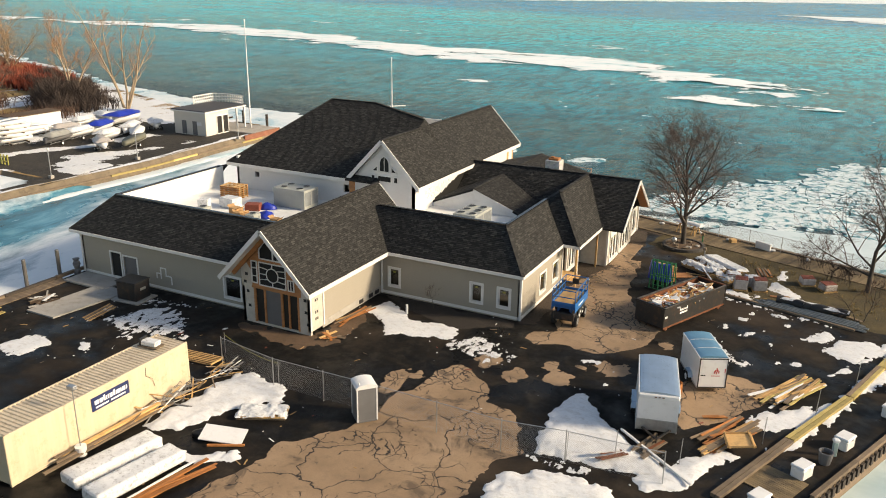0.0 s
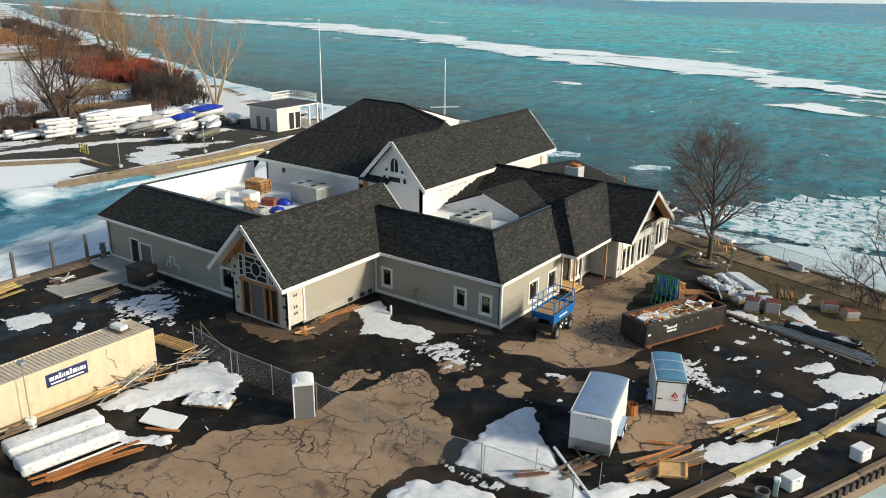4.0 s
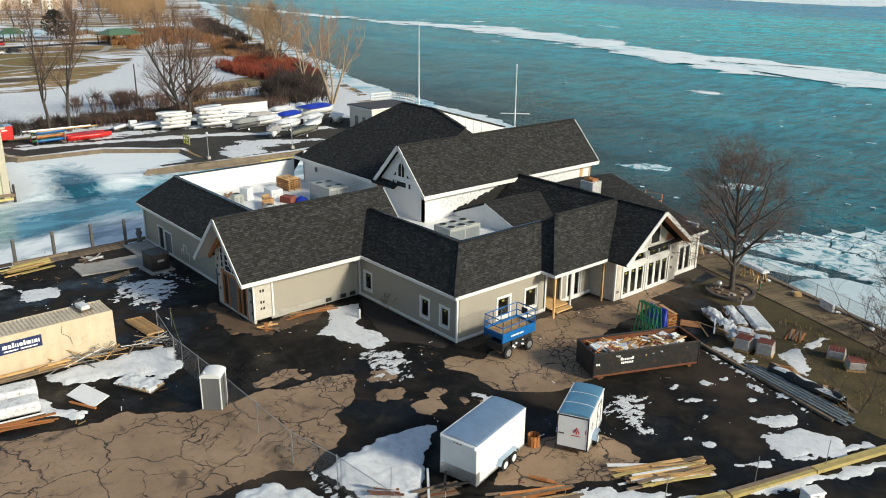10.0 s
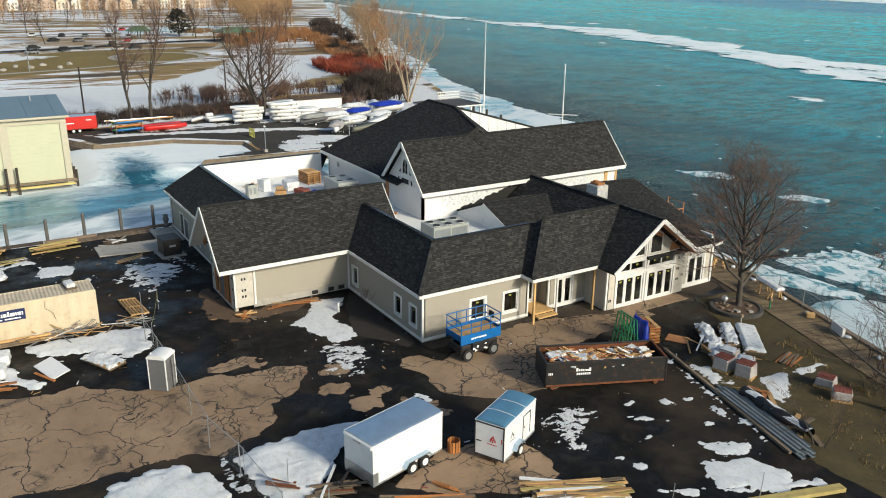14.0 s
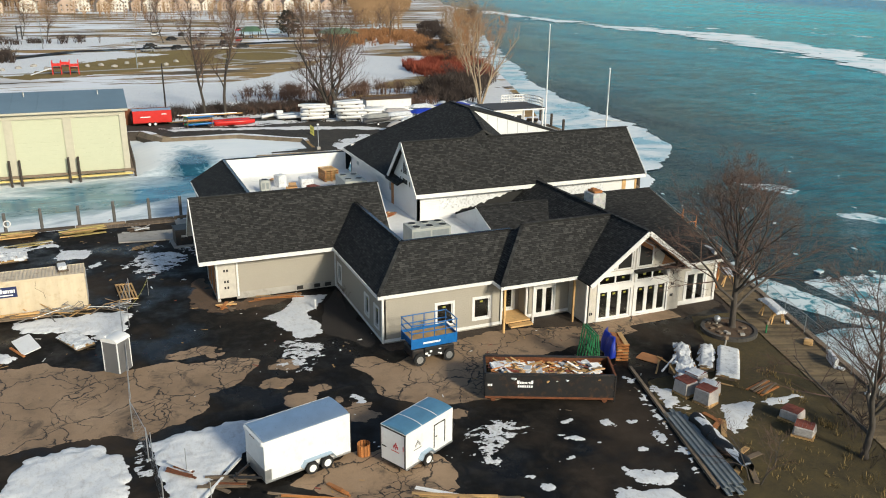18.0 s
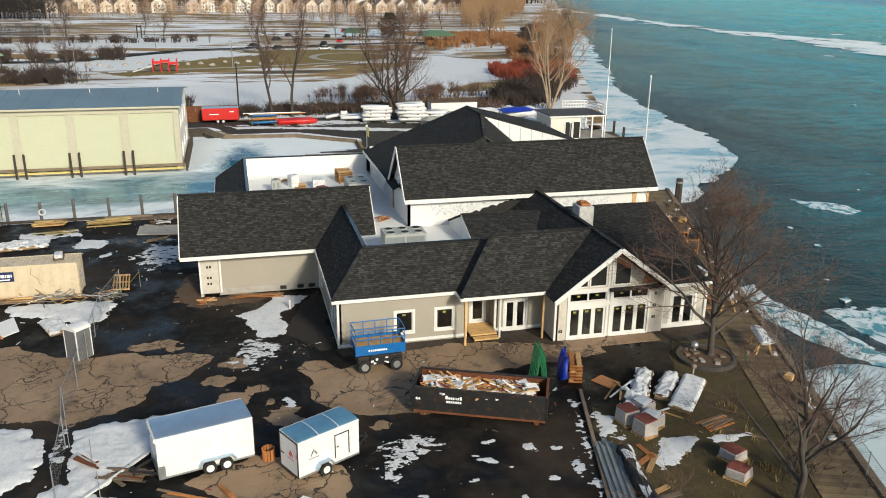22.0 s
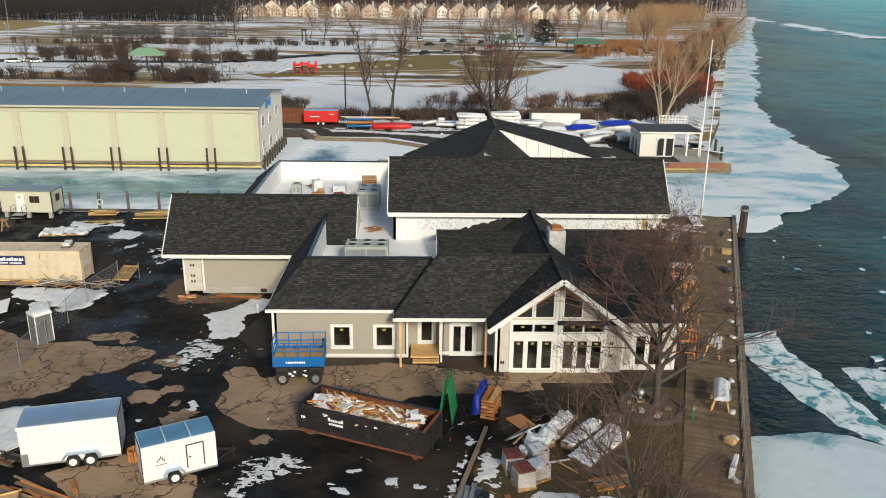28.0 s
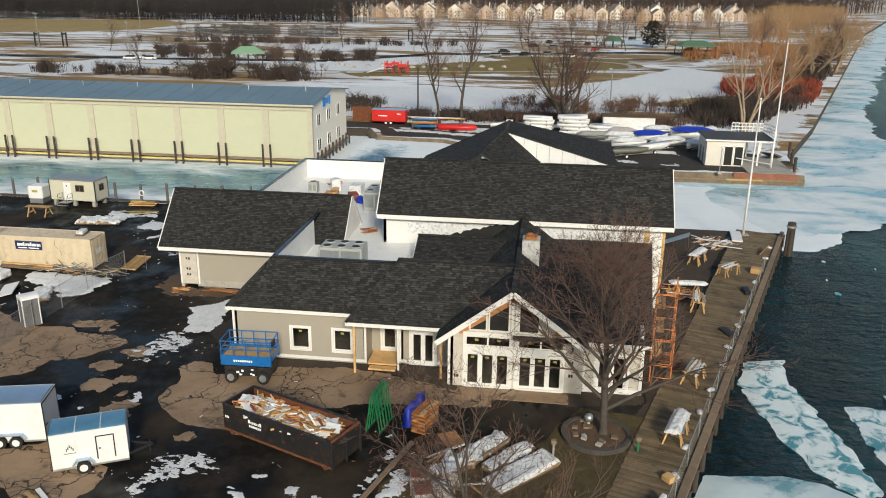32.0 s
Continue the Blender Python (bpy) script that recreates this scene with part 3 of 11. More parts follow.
DARKWOOD = plain("dark_pile_timber", (0.045, 0.035, 0.028), 0.85, var=0.3, scale=2, fine=20, bump=0.4)
ORANGE_WOOD = plain("stained_plank", (0.36, 0.14, 0.04), 0.7, var=0.25, each=0.25)
RUST = plain("rusted_steel", (0.16, 0.055, 0.022), 0.8, metal=0.2, var=0.4, scale=2.5, bump=0.4, dirt=(0.04, 0.02, 0.012), dirt_amt=0.8)
BLACKSTEEL = plain("black_painted_steel", (0.016, 0.016, 0.017), 0.45, var=0.3, scale=1.2, dirt=(0.10, 0.05, 0.025), dirt_amt=0.7)
GALV = plain("galvanised_steel", (0.42, 0.43, 0.44), 0.42, metal=0.75, var=0.2, scale=3)
STEELGREY = plain("grey_steel_deck", (0.24, 0.26, 0.265), 0.5, metal=0.3, var=0.2)
BLUEROOF = plain("blue_sheet_roof", (0.15, 0.33, 0.47), 0.36, metal=0.5, var=0.15, scale=0.9)
ALU = plain("aluminium_roof", (0.40, 0.51, 0.63), 0.32, metal=0.7, var=0.12, scale=0.9)
WHITEPAINT = plain("white_panel_paint", (0.70, 0.70, 0.70), 0.35, var=0.05, scale=0.8, bump=0.03, dirt=(0.45, 0.42, 0.38), dirt_amt=0.35)
CREAM = plain("cream_container_paint", (0.56, 0.47, 0.335), 0.5, var=0.08, scale=0.8, bump=0.05, dirt=(0.30, 0.19, 0.09), dirt_amt=0.4)
CREAMTOP = plain("container_roof_paint", (0.56, 0.47, 0.35), 0.6, var=0.15, scale=1.2, dirt=(0.20, 0.13, 0.08), dirt_amt=0.6)
NAVY = plain("navy_sign", (0.012, 0.022, 0.09), 0.4, var=0.1)
SIGNWHITE = plain("sign_white", (0.85, 0.85, 0.85), 0.5, var=0.03)
BLUE = plain("blue_machine_paint", (0.012, 0.12, 0.36), 0.35, var=0.12, scale=3, dirt=(0.03, 0.04, 0.06))
TARPBLUE = plain("blue_tarpaulin", (0.012, 0.035, 0.36), 0.45, var=0.25, scale=3, bump=0.4)
GREEN = plain("green_rack_paint", (0.02, 0.17, 0.065), 0.45, var=0.15)
RED = plain("red_paint", (0.50, 0.018, 0.015), 0.35, var=0.12)
RUBBER = plain("tyre_rubber", (0.015, 0.015, 0.015), 0.8, var=0.2)
GREYPLASTIC = plain("grey_plastic", (0.13, 0.13, 0.135), 0.5, var=0.08)
COPING = plain("black_metal_coping", (0.014, 0.014, 0.015), 0.22, var=0.2, spec=0.8)
BLACK = plain("black_plastic", (0.012, 0.012, 0.012), 0.5, var=0.2)
WHITEPLASTIC = plain("white_sheeting", (0.66, 0.67, 0.68), 0.45, var=0.16, scale=2.0, bump=0.5, dirt=(0.12, 0.11, 0.11), dirt_amt=0.8)
CARDBOARD = plain("cardboard", (0.40, 0.24, 0.11), 0.8, var=0.15, each=0.2)
BRICKRED = plain("red_brick_pallet", (0.20, 0.055, 0.035), 0.85, var=0.3, scale=6, fine=30)
CONCRETE = plain("concrete", (0.34, 0.32, 0.29), 0.85, var=0.15, scale=0.8, fine=20, dirt=(0.16, 0.14, 0.11))
HVAC = plain("air_unit_paint", (0.36, 0.37, 0.34), 0.5, var=0.08)
DARKIN = plain("dark_void", (0.01, 0.01, 0.01), 0.8, var=0.2)
BHDOOR = siding_mat("boathouse_door", (0.48, 0.485, 0.345), 0.55)
BHTRIM = plain("boathouse_post", (0.45, 0.415, 0.32), 0.6, var=0.08)
BHWALL = siding_mat("boathouse_wall", (0.76, 0.72, 0.64), 0.3)
BHROOF = plain("boathouse_roof", (0.15, 0.215, 0.265), 0.5, metal=0.15, var=0.12, scale=0.2, bump=0.03)
BARK = plain("bark", (0.060, 0.050, 0.042), 0.9, var=0.3, scale=3, fine=20, bump=0.5)
TWIG = plain("twigs", (0.105, 0.062, 0.045), 0.9, var=0.25, scale=2, bump=0)
PALEBARK = plain("pale_bark", (0.29, 0.225, 0.155), 0.9, var=0.3, scale=2, bump=0.4)
PALETWIG = plain("pale_twigs", (0.28, 0.175, 0.092), 0.9, var=0.3, scale=0.6, bump=0)
POPTWIG = plain("poplar_twigs", (0.23, 0.135, 0.085), 0.9, var=0.3, scale=0.6, bump=0)
REDTWIG = plain("red_dogwood_twigs", (0.22, 0.046, 0.024), 0.9, var=0.35, scale=0.4, bump=0)
RUSTTWIG = plain("rust_scrub_twigs", (0.30, 0.145, 0.062), 0.9, var=0.3, scale=0.2, bump=0)
FILM = plain("dusty_film_wrap", (0.40, 0.37, 0.35), 0.45, var=0.25, scale=4, bump=0.5, dirt=(0.16, 0.10, 0.08), dirt_amt=0.7)
BROWNTWIG = plain("brown_brush_twigs", (0.050, 0.036, 0.030), 0.9, var=0.35, scale=0.4, bump=0)
WOODS = plain("winter_woods", (0.05, 0.036, 0.03), 0.95, var=0.4, scale=0.03, fine=0.4, bump=0)
EVERGREEN = plain("evergreen_foliage", (0.026, 0.026, 0.018), 0.9, var=0.3, scale=0.8)
ASPHALT = asphalt_mat()
SLAB = slab_mat()
SNOW = snow_mat()
DIRTYSNOW = snow_mat("dirty_snow", 0.95, 0.055)
FIELDSNOW = snow_mat("park_snow", 0.15, 0.05)
MUD = earth_mat("mud", (0.062, 0.038, 0.022), (0.125, 0.076, 0.044), (0.035, 0.025, 0.018))
WETMUD = earth_mat("wet_mud", (0.020, 0.014, 0.010), (0.062, 0.041, 0.025), (0.014, 0.011, 0.009))
LAWN = earth_mat("dormant_lawn", (0.030, 0.022, 0.008), (0.092, 0.066, 0.019), (0.016, 0.011, 0.007), 0.5)
DRYGRASS = plain("dry_grass_blades", (0.21, 0.145, 0.05), 0.8, var=0.45, scale=0.7, bump=0)
GREYTWIG = plain("grey_twigs", (0.098, 0.058, 0.044), 0.9, var=0.3, scale=2, bump=0)
LOT = earth_mat("boat_lot", (0.010, 0.009, 0.008), (0.034, 0.028, 0.021), (0.07, 0.056, 0.038), 0.2)
TURF = earth_mat("olive_turf", (0.14, 0.100, 0.022), (0.21, 0.145, 0.036), (0.10, 0.055, 0.018), 0.06)
STRAW = earth_mat("straw_field", (0.24, 0.17, 0.06), (0.33, 0.24, 0.09), (0.17, 0.11, 0.04), 0.04)
MULCH = earth_mat("black_mulch", (0.012, 0.009, 0.007), (0.028, 0.021, 0.016), (0.008, 0.006, 0.005), 1.2)
DECK = plain("boardwalk_planks", (0.145, 0.105, 0.058), 0.85, var=0.42, scale=0.35, fine=16, each=0.3, dirt=(0.030, 0.024, 0.018), dirt_amt=0.85, bump=0.4)
PARK = park_mat()
INFLOOR = plain("bare_subfloor", (0.06, 0.05, 0.04), 0.9)
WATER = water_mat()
CANALICE = canal_mat()
SHELFICE = ice_mat("shelf_ice", 0.40, 0.54, (0.22, 0.39, 0.46), 0.085, (1.5, 0.8, 1), ((0.52, 0.60, 0.64), (0.78, 0.81, 0.82)), (0.10, 0.20, (1.0, 0.8, 1)))
BASINICE = ice_mat("basin_ice", 0.38, 0.62, (0.22, 0.38, 0.42), 0.05, None, ((0.50, 0.60, 0.63), (0.72, 0.77, 0.78)))
DRIFT = ice_mat("drift_ice", 0.30, 0.48, (0.30, 0.55, 0.58), 0.10, (0.7, 1.3, 1), ((0.70, 0.77, 0.80), (0.90, 0.91, 0.91)), (0.05, 1.05, (0.8, 1.7, 1)))
FLOE = ice_mat("floe_ice", 0.42, 0.52, (0.08, 0.24, 0.28), 0.75, None, ((0.50, 0.60, 0.63), (0.76, 0.80, 0.81)))
FLOEFLAT = ice_mat("snowed_floe", 0.34, 0.44, (0.16, 0.30, 0.33), 0.16, None, ((0.43, 0.54, 0.58), (0.61, 0.69, 0.72)))
GLASS = glass_mat()
STONE = stone_mat()
STICKER = plain("yellow_sticker", (0.30, 0.29, 0.06), 0.5, var=0.05)


# ---------------------------------------------------------------- ground, water, ice
def sheet(name, pts, z0, z1, mat, label, category="ground", wall_mat=None):
    bm = BM()
    prism(bm, pts, z0, z1)
    for f in bm.faces:
        if abs(f.normal.z) < 0.5:
            f.material_index = 1
    for f in bm.faces:
        f.normal_update()
        f.material_index = 0 if abs(f.normal.z) > 0.5 else 1
    ob = solid(name, bm, [mat, wall_mat or mat], label, category, kind="structure")
    return ob


WATER_Z = -1.5
bm = BM()
prism(bm, [(-4000, -1500), (4000, -1500), (4000, 4600), (-4000, 4600)], WATER_Z - 2, WATER_Z)
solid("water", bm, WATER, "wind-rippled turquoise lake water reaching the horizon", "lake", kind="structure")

CLUB = [(-57, -120), (-20, -120), (-15, 0), (1.1, 38.6), (10.5, 61.5), (40, 62), (40, 63.6), (4.25, 75.6), (-56.15, 96.8)]
sheet("ground", CLUB, -3.2, 0.0, ASPHALT, "black-sealed wet asphalt yard of the club", "ground", OLDWOOD)
# the far bank slopes down to a low timber edge
BANK = [(-84.6, 107), (-83.6, 76.4), (-85.0, 54.2), (-86.8, 63.2), (-95.4, 63.6), (-101.8, 54.8), (-102.6, 43.4), (-110.4, 40.4)]
TOPB = [(-85.2, 107), (-84.2, 76.4), (-85.6, 55.2), (-87.2, 63.8), (-95.8, 64.2), (-102.4, 55.1), (-103.2, 43.9), (-110.6, 41.0)]
bm = BM()
lo0 = [bm.verts.new((x, y, -3.0)) for x, y in BANK]
lo1 = [bm.verts.new((x, y, -0.78)) for x, y in BANK]
lo2 = [bm.verts.new((x, y, 0.01)) for x, y in TOPB]
for i in range(len(BANK) - 1):
    bm.faces.new((lo0[i], lo0[i + 1], lo1[i + 1], lo1[i]))
    bm.faces.new((lo1[i], lo1[i + 1], lo2[i + 1], lo2[i]))
solid("ground_bank", bm, BANKWOOD, "dark sloping edge of the far canal bank", "ground", kind="structure")
WEST = TOPB + [(-110.6, -1400), (-3900, -1400), (-3900, 1560),
        (-747, 362), (-464, 243), (-200, 146.7), (-128, 120.3), (-98, 108)]
sheet("ground_park", WEST, -3.2, 0.0, PARK, "snow-streaked winter parkland across the canal", "ground", DARKWOOD)


def flat_ice(name, pts, mat, label, amp=2.0, scale=0.15, res=1.0, lift=0.08, seed=5, holes=0.0, slope=0.12):
    def height(X, Y, D):
        f = D + amp * 2 * fbm(X * scale, Y * scale, seed, 5) - holes * np.maximum(0, 3 * fbm(X * scale * 1.6, Y * scale * 1.6, seed + 7, 5))
        return WATER_Z + np.clip(f * slope, -0.15, lift), f > 0
    me = field_mesh(name, pts, res, height, margin=amp + 1)
    me.materials.append(mat)
    return tagged(new(name, me), label, "ice", kind="structure")


flat_ice("canal_ice", [(-55, -118), (-55, 100), (-59, 104), (-82, 110), (-110, 60), (-112, 30), (-112, -118)], CANALICE,
         "blue-white refrozen ice filling the canal", 0.5, 0.1, 1.0, 0.05)
flat_ice("shelf_ice", [(-54.5, 96), (-57.6, 98.4), (-60, 103), (-64.5, 110.5), (-72, 118), (-78, 122.5), (-96, 128.6), (-112, 130), (-126, 132.6), (-160, 141), (-175, 148), (-215, 163), (-281, 190), (-488, 268), (-747, 372), (-747, 340), (-464, 235), (-200, 140), (-128, 114), (-95, 100), (-78, 92)],
         SHELFICE, "thin white shore ice with slushy edge", 2.0, 0.13, 1.0, 0.09, 11, 1.5, 0.035)
flat_ice("basin_ice", [(-24, -118), (-16, 0), (0, 38), (9.5, 61), (60, 61), (60, -118)], BASINICE, "pale smooth ice in the boat basin", 0.3, 0.1, 2.0, 0.06, 14)
flat_ice("drift_ice", [(-900, 400), (-691, 356), (-493, 336), (-391, 330), (-300, 345), (-218, 321), (-168, 297), (-130, 290), (-83, 284), (-60, 282), (-45, 258), (-20, 236), (6, 229), (120, 205), (500, 160), (500, 140), (120, 186), (6, 208), (-28, 203), (-62, 226), (-97, 229), (-143, 240), (-182, 262), (-227, 276), (-300, 294), (-391, 292), (-493, 306), (-691, 330), (-900, 380)],
         DRIFT, "long white band of drifting pack ice", 8, 0.03, 2.0, 0.28, 21, 12, 0.022)
flat_ice("drift_ice", [(-420, 312), (-348, 352), (-290, 392), (-210, 350), (-140, 330), (-60, 300), (-40, 306), (-130, 345), (-210, 372), (-290, 410), (-360, 372), (-420, 330)], DRIFT,
         "broken wisps of drift ice beside the long band", 9, 0.03, 3.0, 0.14, 25, 16, 0.012)
flat_ice("drift_ice", [(-44, 188), (-33, 201), (-18, 196), (0, 190), (0, 182), (-28, 183)], DRIFT, "loose strip of drift ice before the long band", 2.0, 0.12, 0.8, 0.2, 27, 1.0, 0.05)
flat_ice("drift_ice", [(-98, 186), (-94, 198), (-86, 200), (-78, 196), (-86, 189)], DRIFT, "small loose patch of drift ice", 3.0, 0.15, 0.8, 0.14, 28, 4.0, 0.03)
for q in ([(-53.5, 113), (-51, 117), (-47, 118), (-46, 115), (-50, 112.6)], [(-37.5, 113), (-36, 117), (-32.5, 118), (-31.5, 115.5), (-34.5, 113)]):
    flat_ice("ice_floe", q, FLOE, "single pale floe adrift on the open water", 0.8, 0.5, 0.3, 0.12, 29, 0.6)
flat_ice("drift_ice", [(-84, 722), (8, 722), (160, 690), (420, 640), (420, 580), (160, 590), (8, 606), (-34, 650)], DRIFT, "far white strip of drift ice", 12, 0.012, 6.0, 0.3, 31, 6, 0.02)
flat_ice("drift_ice", [(-2400, 1800), (-900, 1150), (-380, 905), (-160, 1110), (10, 1185), (300, 1150), (900, 1050), (2200, 900), (2200, 1500), (900, 1400), (300, 1480), (-300, 1650), (-900, 1850), (-2400, 2700)], DRIFT, "white pack ice along the horizon", 20, 0.006, 16.0, 0.3, 33, 10, 0.02)
flat_ice("inlet_ice", [(-81.5, 47), (-82.5, 68), (-98, 68), (-107, 57), (-107, 38.9), (-84, 38.9)], CANALICE, "snowed-over white ice filling the boat inlet", 0.5, 0.3, 0.7, 0.98, 47, 0.0, 0.3)
# snow-crusted ice pushed up along the far bank
for bank, dx, dy in ((BANK[:3], 2.4, 0.2),):
    strip = [(x - 0.3, y) for x, y in bank] + [(x + dx, y + dy) for x, y in bank[::-1]]
    lay_me = field_mesh("bank_ice", strip, 0.4, lambda X, Y, D: (WATER_Z + np.clip(0.35 * (D + 0.6 * fbm(X * 0.6, Y * 0.6, 8)), -0.1, 0.22), D + 0.6 * fbm(X * 0.6, Y * 0.6, 8) > 0), 0.6)
    lay_me.materials.append(SHELFICE)
    tagged(new("bank_ice", lay_me), "snow-crusted ice pushed up along the far bank", "ice", kind="structure")
# floes against the seawall
flat_ice("ice_floe", [(-27.4, 86.9), (-28.0, 90.1), (-24.5, 89.4), (-20.8, 90.2), (-17.9, 90.6), (-13.6, 91.2), (-11.2, 91.0), (-10.8, 89.6), (-13.4, 87.9), (-16.8, 86.9), (-20.6, 86.1), (-23.2, 85.8)], FLOE,
         "broken slab of grey-white ice against the seawall", 0.35, 0.6, 0.2, 0.1, 41, 0.5)
flat_ice("ice_floe", [(-21.4, 92.2), (-21.8, 95.4), (-17, 97.5), (-10, 99), (2, 101), (2, 95), (-10, 92.6), (-15.4, 92.3), (-18.0, 91.8)], FLOE, "broken ice floe adrift off the seawall", 0.5, 0.5, 0.25, 0.1, 43, 0.9)
flat_ice("ice_floe", [(-12.1, 81.7), (-12.4, 83.6), (-12.5, 86), (-12.1, 88), (-10.4, 90.6), (2, 93), (20, 92), (40, 80), (40, 58), (5, 74.8), (-6, 79.2)], FLOEFLAT, "smooth snow-covered ice along the seawall", 0.3, 0.5, 0.3, 0.14, 45)
# mosaic of broken floes off the seawall
def broken_ice(name, label, pts, cell, seed, keep):
    rg = random.Random(seed)
    xs, ys = [p[0] for p in pts], [p[1] for p in pts]
    nx, ny = int((max(xs) - min(xs)) / cell) + 1, int((max(ys) - min(ys)) / cell) + 1
    P = {(i, j): (min(xs) + (i + rg.uniform(-0.47, 0.47)) * cell, min(ys) + (j + rg.uniform(-0.47, 0.47)) * cell) for i in range(nx + 1) for j in range(ny + 1)}
    vs, fs = [], []
    for i in range(nx):
        for j in range(ny):
            q = [P[i, j], P[i + 1, j], P[i + 1, j + 1], P[i, j + 1]]
            cx, cy = sum(p[0] for p in q) / 4, sum(p[1] for p in q) / 4
            d = inside_dist(np.array([cx]), np.array([cy]), pts)[0]
            if d < 0 or fbm(np.array([cx * 0.11]), np.array([cy * 0.11]), seed)[0] + 0.25 * min(1, d / 6) + rg.uniform(-0.1, 0.1) < keep:
                continue
            s = rg.uniform(0.80, 1.02)
            r = []
            for (x0, y0), (x1, y1) in zip(q, q[1:] + q[:1]):
                r += [(x0, y0), ((x0 + x1) / 2 + rg.uniform(-0.1, 0.1) * cell, (y0 + y1) / 2 + rg.uniform(-0.1, 0.1) * cell)]
            k, zt = len(vs), WATER_Z + rg.uniform(0.03, 0.12)
            vs += [(cx + (x - cx) * s, cy + (y - cy) * s, z) for z in (WATER_Z - 0.1, zt) for x, y in r]
            fs.append(tuple(range(k + 8, k + 16)))
            fs += [(k + e, k + (e + 1) % 8, k + 8 + (e + 1) % 8, k + 8 + e) for e in range(8)]
    me = bpy.data.meshes.new(name)
    me.from_pydata(vs, [], fs)
    return solid(name, me, None, label, "ice", kind="stuff") if me.materials.append(FLOE) is None else None


broken_ice("broken_ice", "crowded mosaic of broken white floes off the seawall", [(-22.5, 96), (-19.5, 101), (-15.5, 109), (-8, 119), (0, 129), (20, 142), (60, 132), (75, 95), (45, 75), (0, 89), (-12, 93.5)], 1.7, 3, 0.06)
broken_ice("broken_ice", "fine broken ice between the larger floes", [(-25, 96), (-20, 103), (-17, 110), (-9, 121), (0, 132), (20, 146), (62, 135), (78, 95), (45, 75), (0, 89), (-12, 93)], 0.85, 5, 0.17)
rng = random.Random(4)
bm = BM()
for k in range(150):
    if k < 90:
        x, y = rng.uniform(-70, 30), rng.uniform(88, 190)
        if y < 97 - 0.35 * (x + 56) + 2 or rng.random() < (y - 88) / 130:
            continue
        r = rng.uniform(0.1, 0.5)
    else:
        x, y = rng.uniform(-350, 250), rng.uniform(150, 560)
        r = rng.uniform(0.3, 1.6) * (1 if rng.random() < 0.85 else 2)
    n = rng.randint(6, 9)
    a0, sq = rng.random() * 6.28, rng.uniform(0.35, 0.8)
    prism(bm, [(x + r * rng.uniform(0.6, 1.1) * math.cos(a0 + 6.283 * i / n), y + sq * r * rng.uniform(0.6, 1.1) * math.sin(a0 + 6.283 * i / n)) for i in range(n)], WATER_Z - 0.05, WATER_Z + 0.035)
solid("brash_ice", bm, FLOE, "small scattered pieces of floating ice", "ice", kind="stuff")


def lay(name, me, mat, label, category, kind="structure"):
    me.materials.append(mat)
    me.name = name
    return tagged(new(name, me), label, category, kind=kind)


# worn tan paving between the black seal
TAN = [
    [(-28, 18), (-26.6, 23), (-25, 27.9), (-25, 30.2), (-22.7, 33.3), (-22.3, 35.7), (-22.5, 38.2), (-21.4, 39.4), (-21.7, 41.6), (-20.4, 43.1), (-18.8, 42.3), (-17.6, 41.1), (-17, 39.7), (-15.4, 39.3),
     (-14.1, 37.6), (-14, 36.4), (-13.3, 35.6), (-14.1, 34), (-14.2, 32), (-14.2, 29), (-16, 18)],
    [(-18.6, 49.2), (-18.5, 50.7), (-17, 51.4), (-18.5, 55), (-19.2, 60), (-18.6, 62.4), (-17.4, 66), (-16.6, 69.7), (-15.2, 69.6), (-14.8, 64), (-13.6, 59.5), (-11.4, 57.6), (-10, 55.4), (-10.7, 51.6), (-11.9, 50.2), (-13.6, 49.2), (-15.6, 49.3), (-17.3, 48.6)],
    [(-7.8, 45.5), (-7.3, 47.6), (-5.7, 50.1), (-2.4, 50.2), (-1.8, 47.7), (-4.5, 43.6), (-6, 42)],
]
for k, p in enumerate(TAN):
    lay("paving", skin(p, 0.55, 0.7, seed=3 + 5 * k, res=0.16), SLAB, "worn tan paving with tarred cracks", "paving")
for k, (x, y, a, b) in enumerate([(-23.2, 39.4, 0.6, 1.7), (-22.4, 40.6, 0.5, 0.9), (-14.2, 44.6, 0.9, 0.9), (-15.2, 46.0, 0.6, 0.9), (-11.5, 47.4, 1.1, 0.9), (-19.2, 44.6, 0.7, 0.9), (-16.9, 43.6, 0.6, 0.8), (-9.2, 52.6, 0.7, 0.6), (-13.2, 46.8, 0.5, 0.5)]):
    q = [(x + a * math.cos(j * 0.785), y + b * math.sin(j * 0.785)) for j in range(8)]
    lay("paving", skin(q, 0.75, 1.3, seed=60 + k, res=0.12), SLAB, "small island of worn tan paving", "paving")
# bare mud by the walls and the lawn
lay("mud_strip", skin([(-34, 40.4), (-31.2, 40.2), (-29.6, 41.8), (-29.8, 46), (-31, 48.5), (-31.5, 48.5), (-31.6, 42.3), (-36, 42), (-37.5, 41.4)], 0.8, 1.3, seed=71, res=0.15), MUD, "trampled tan mud beside the entrance wing", "mud")
lay("planting_bed", skin([(-31, 51.4), (-20, 51.4), (-19.4, 50.3), (-21.5, 49.6), (-23, 48.2), (-28, 49.4)], 0.5, 0.9, 0.012, seed=73, res=0.15), MULCH, "dark mulch bed along the wall", "bed")
lay("mud_strip", skin([(-19.8, 51.5), (-18.6, 51.5), (-18.2, 60), (-18.9, 62), (-17.2, 66), (-16, 74.4), (-17, 79), (-19.8, 79)], 0.4, 0.8, 0.004, seed=75), WETMUD, "muddy strip along the front wall", "mud")
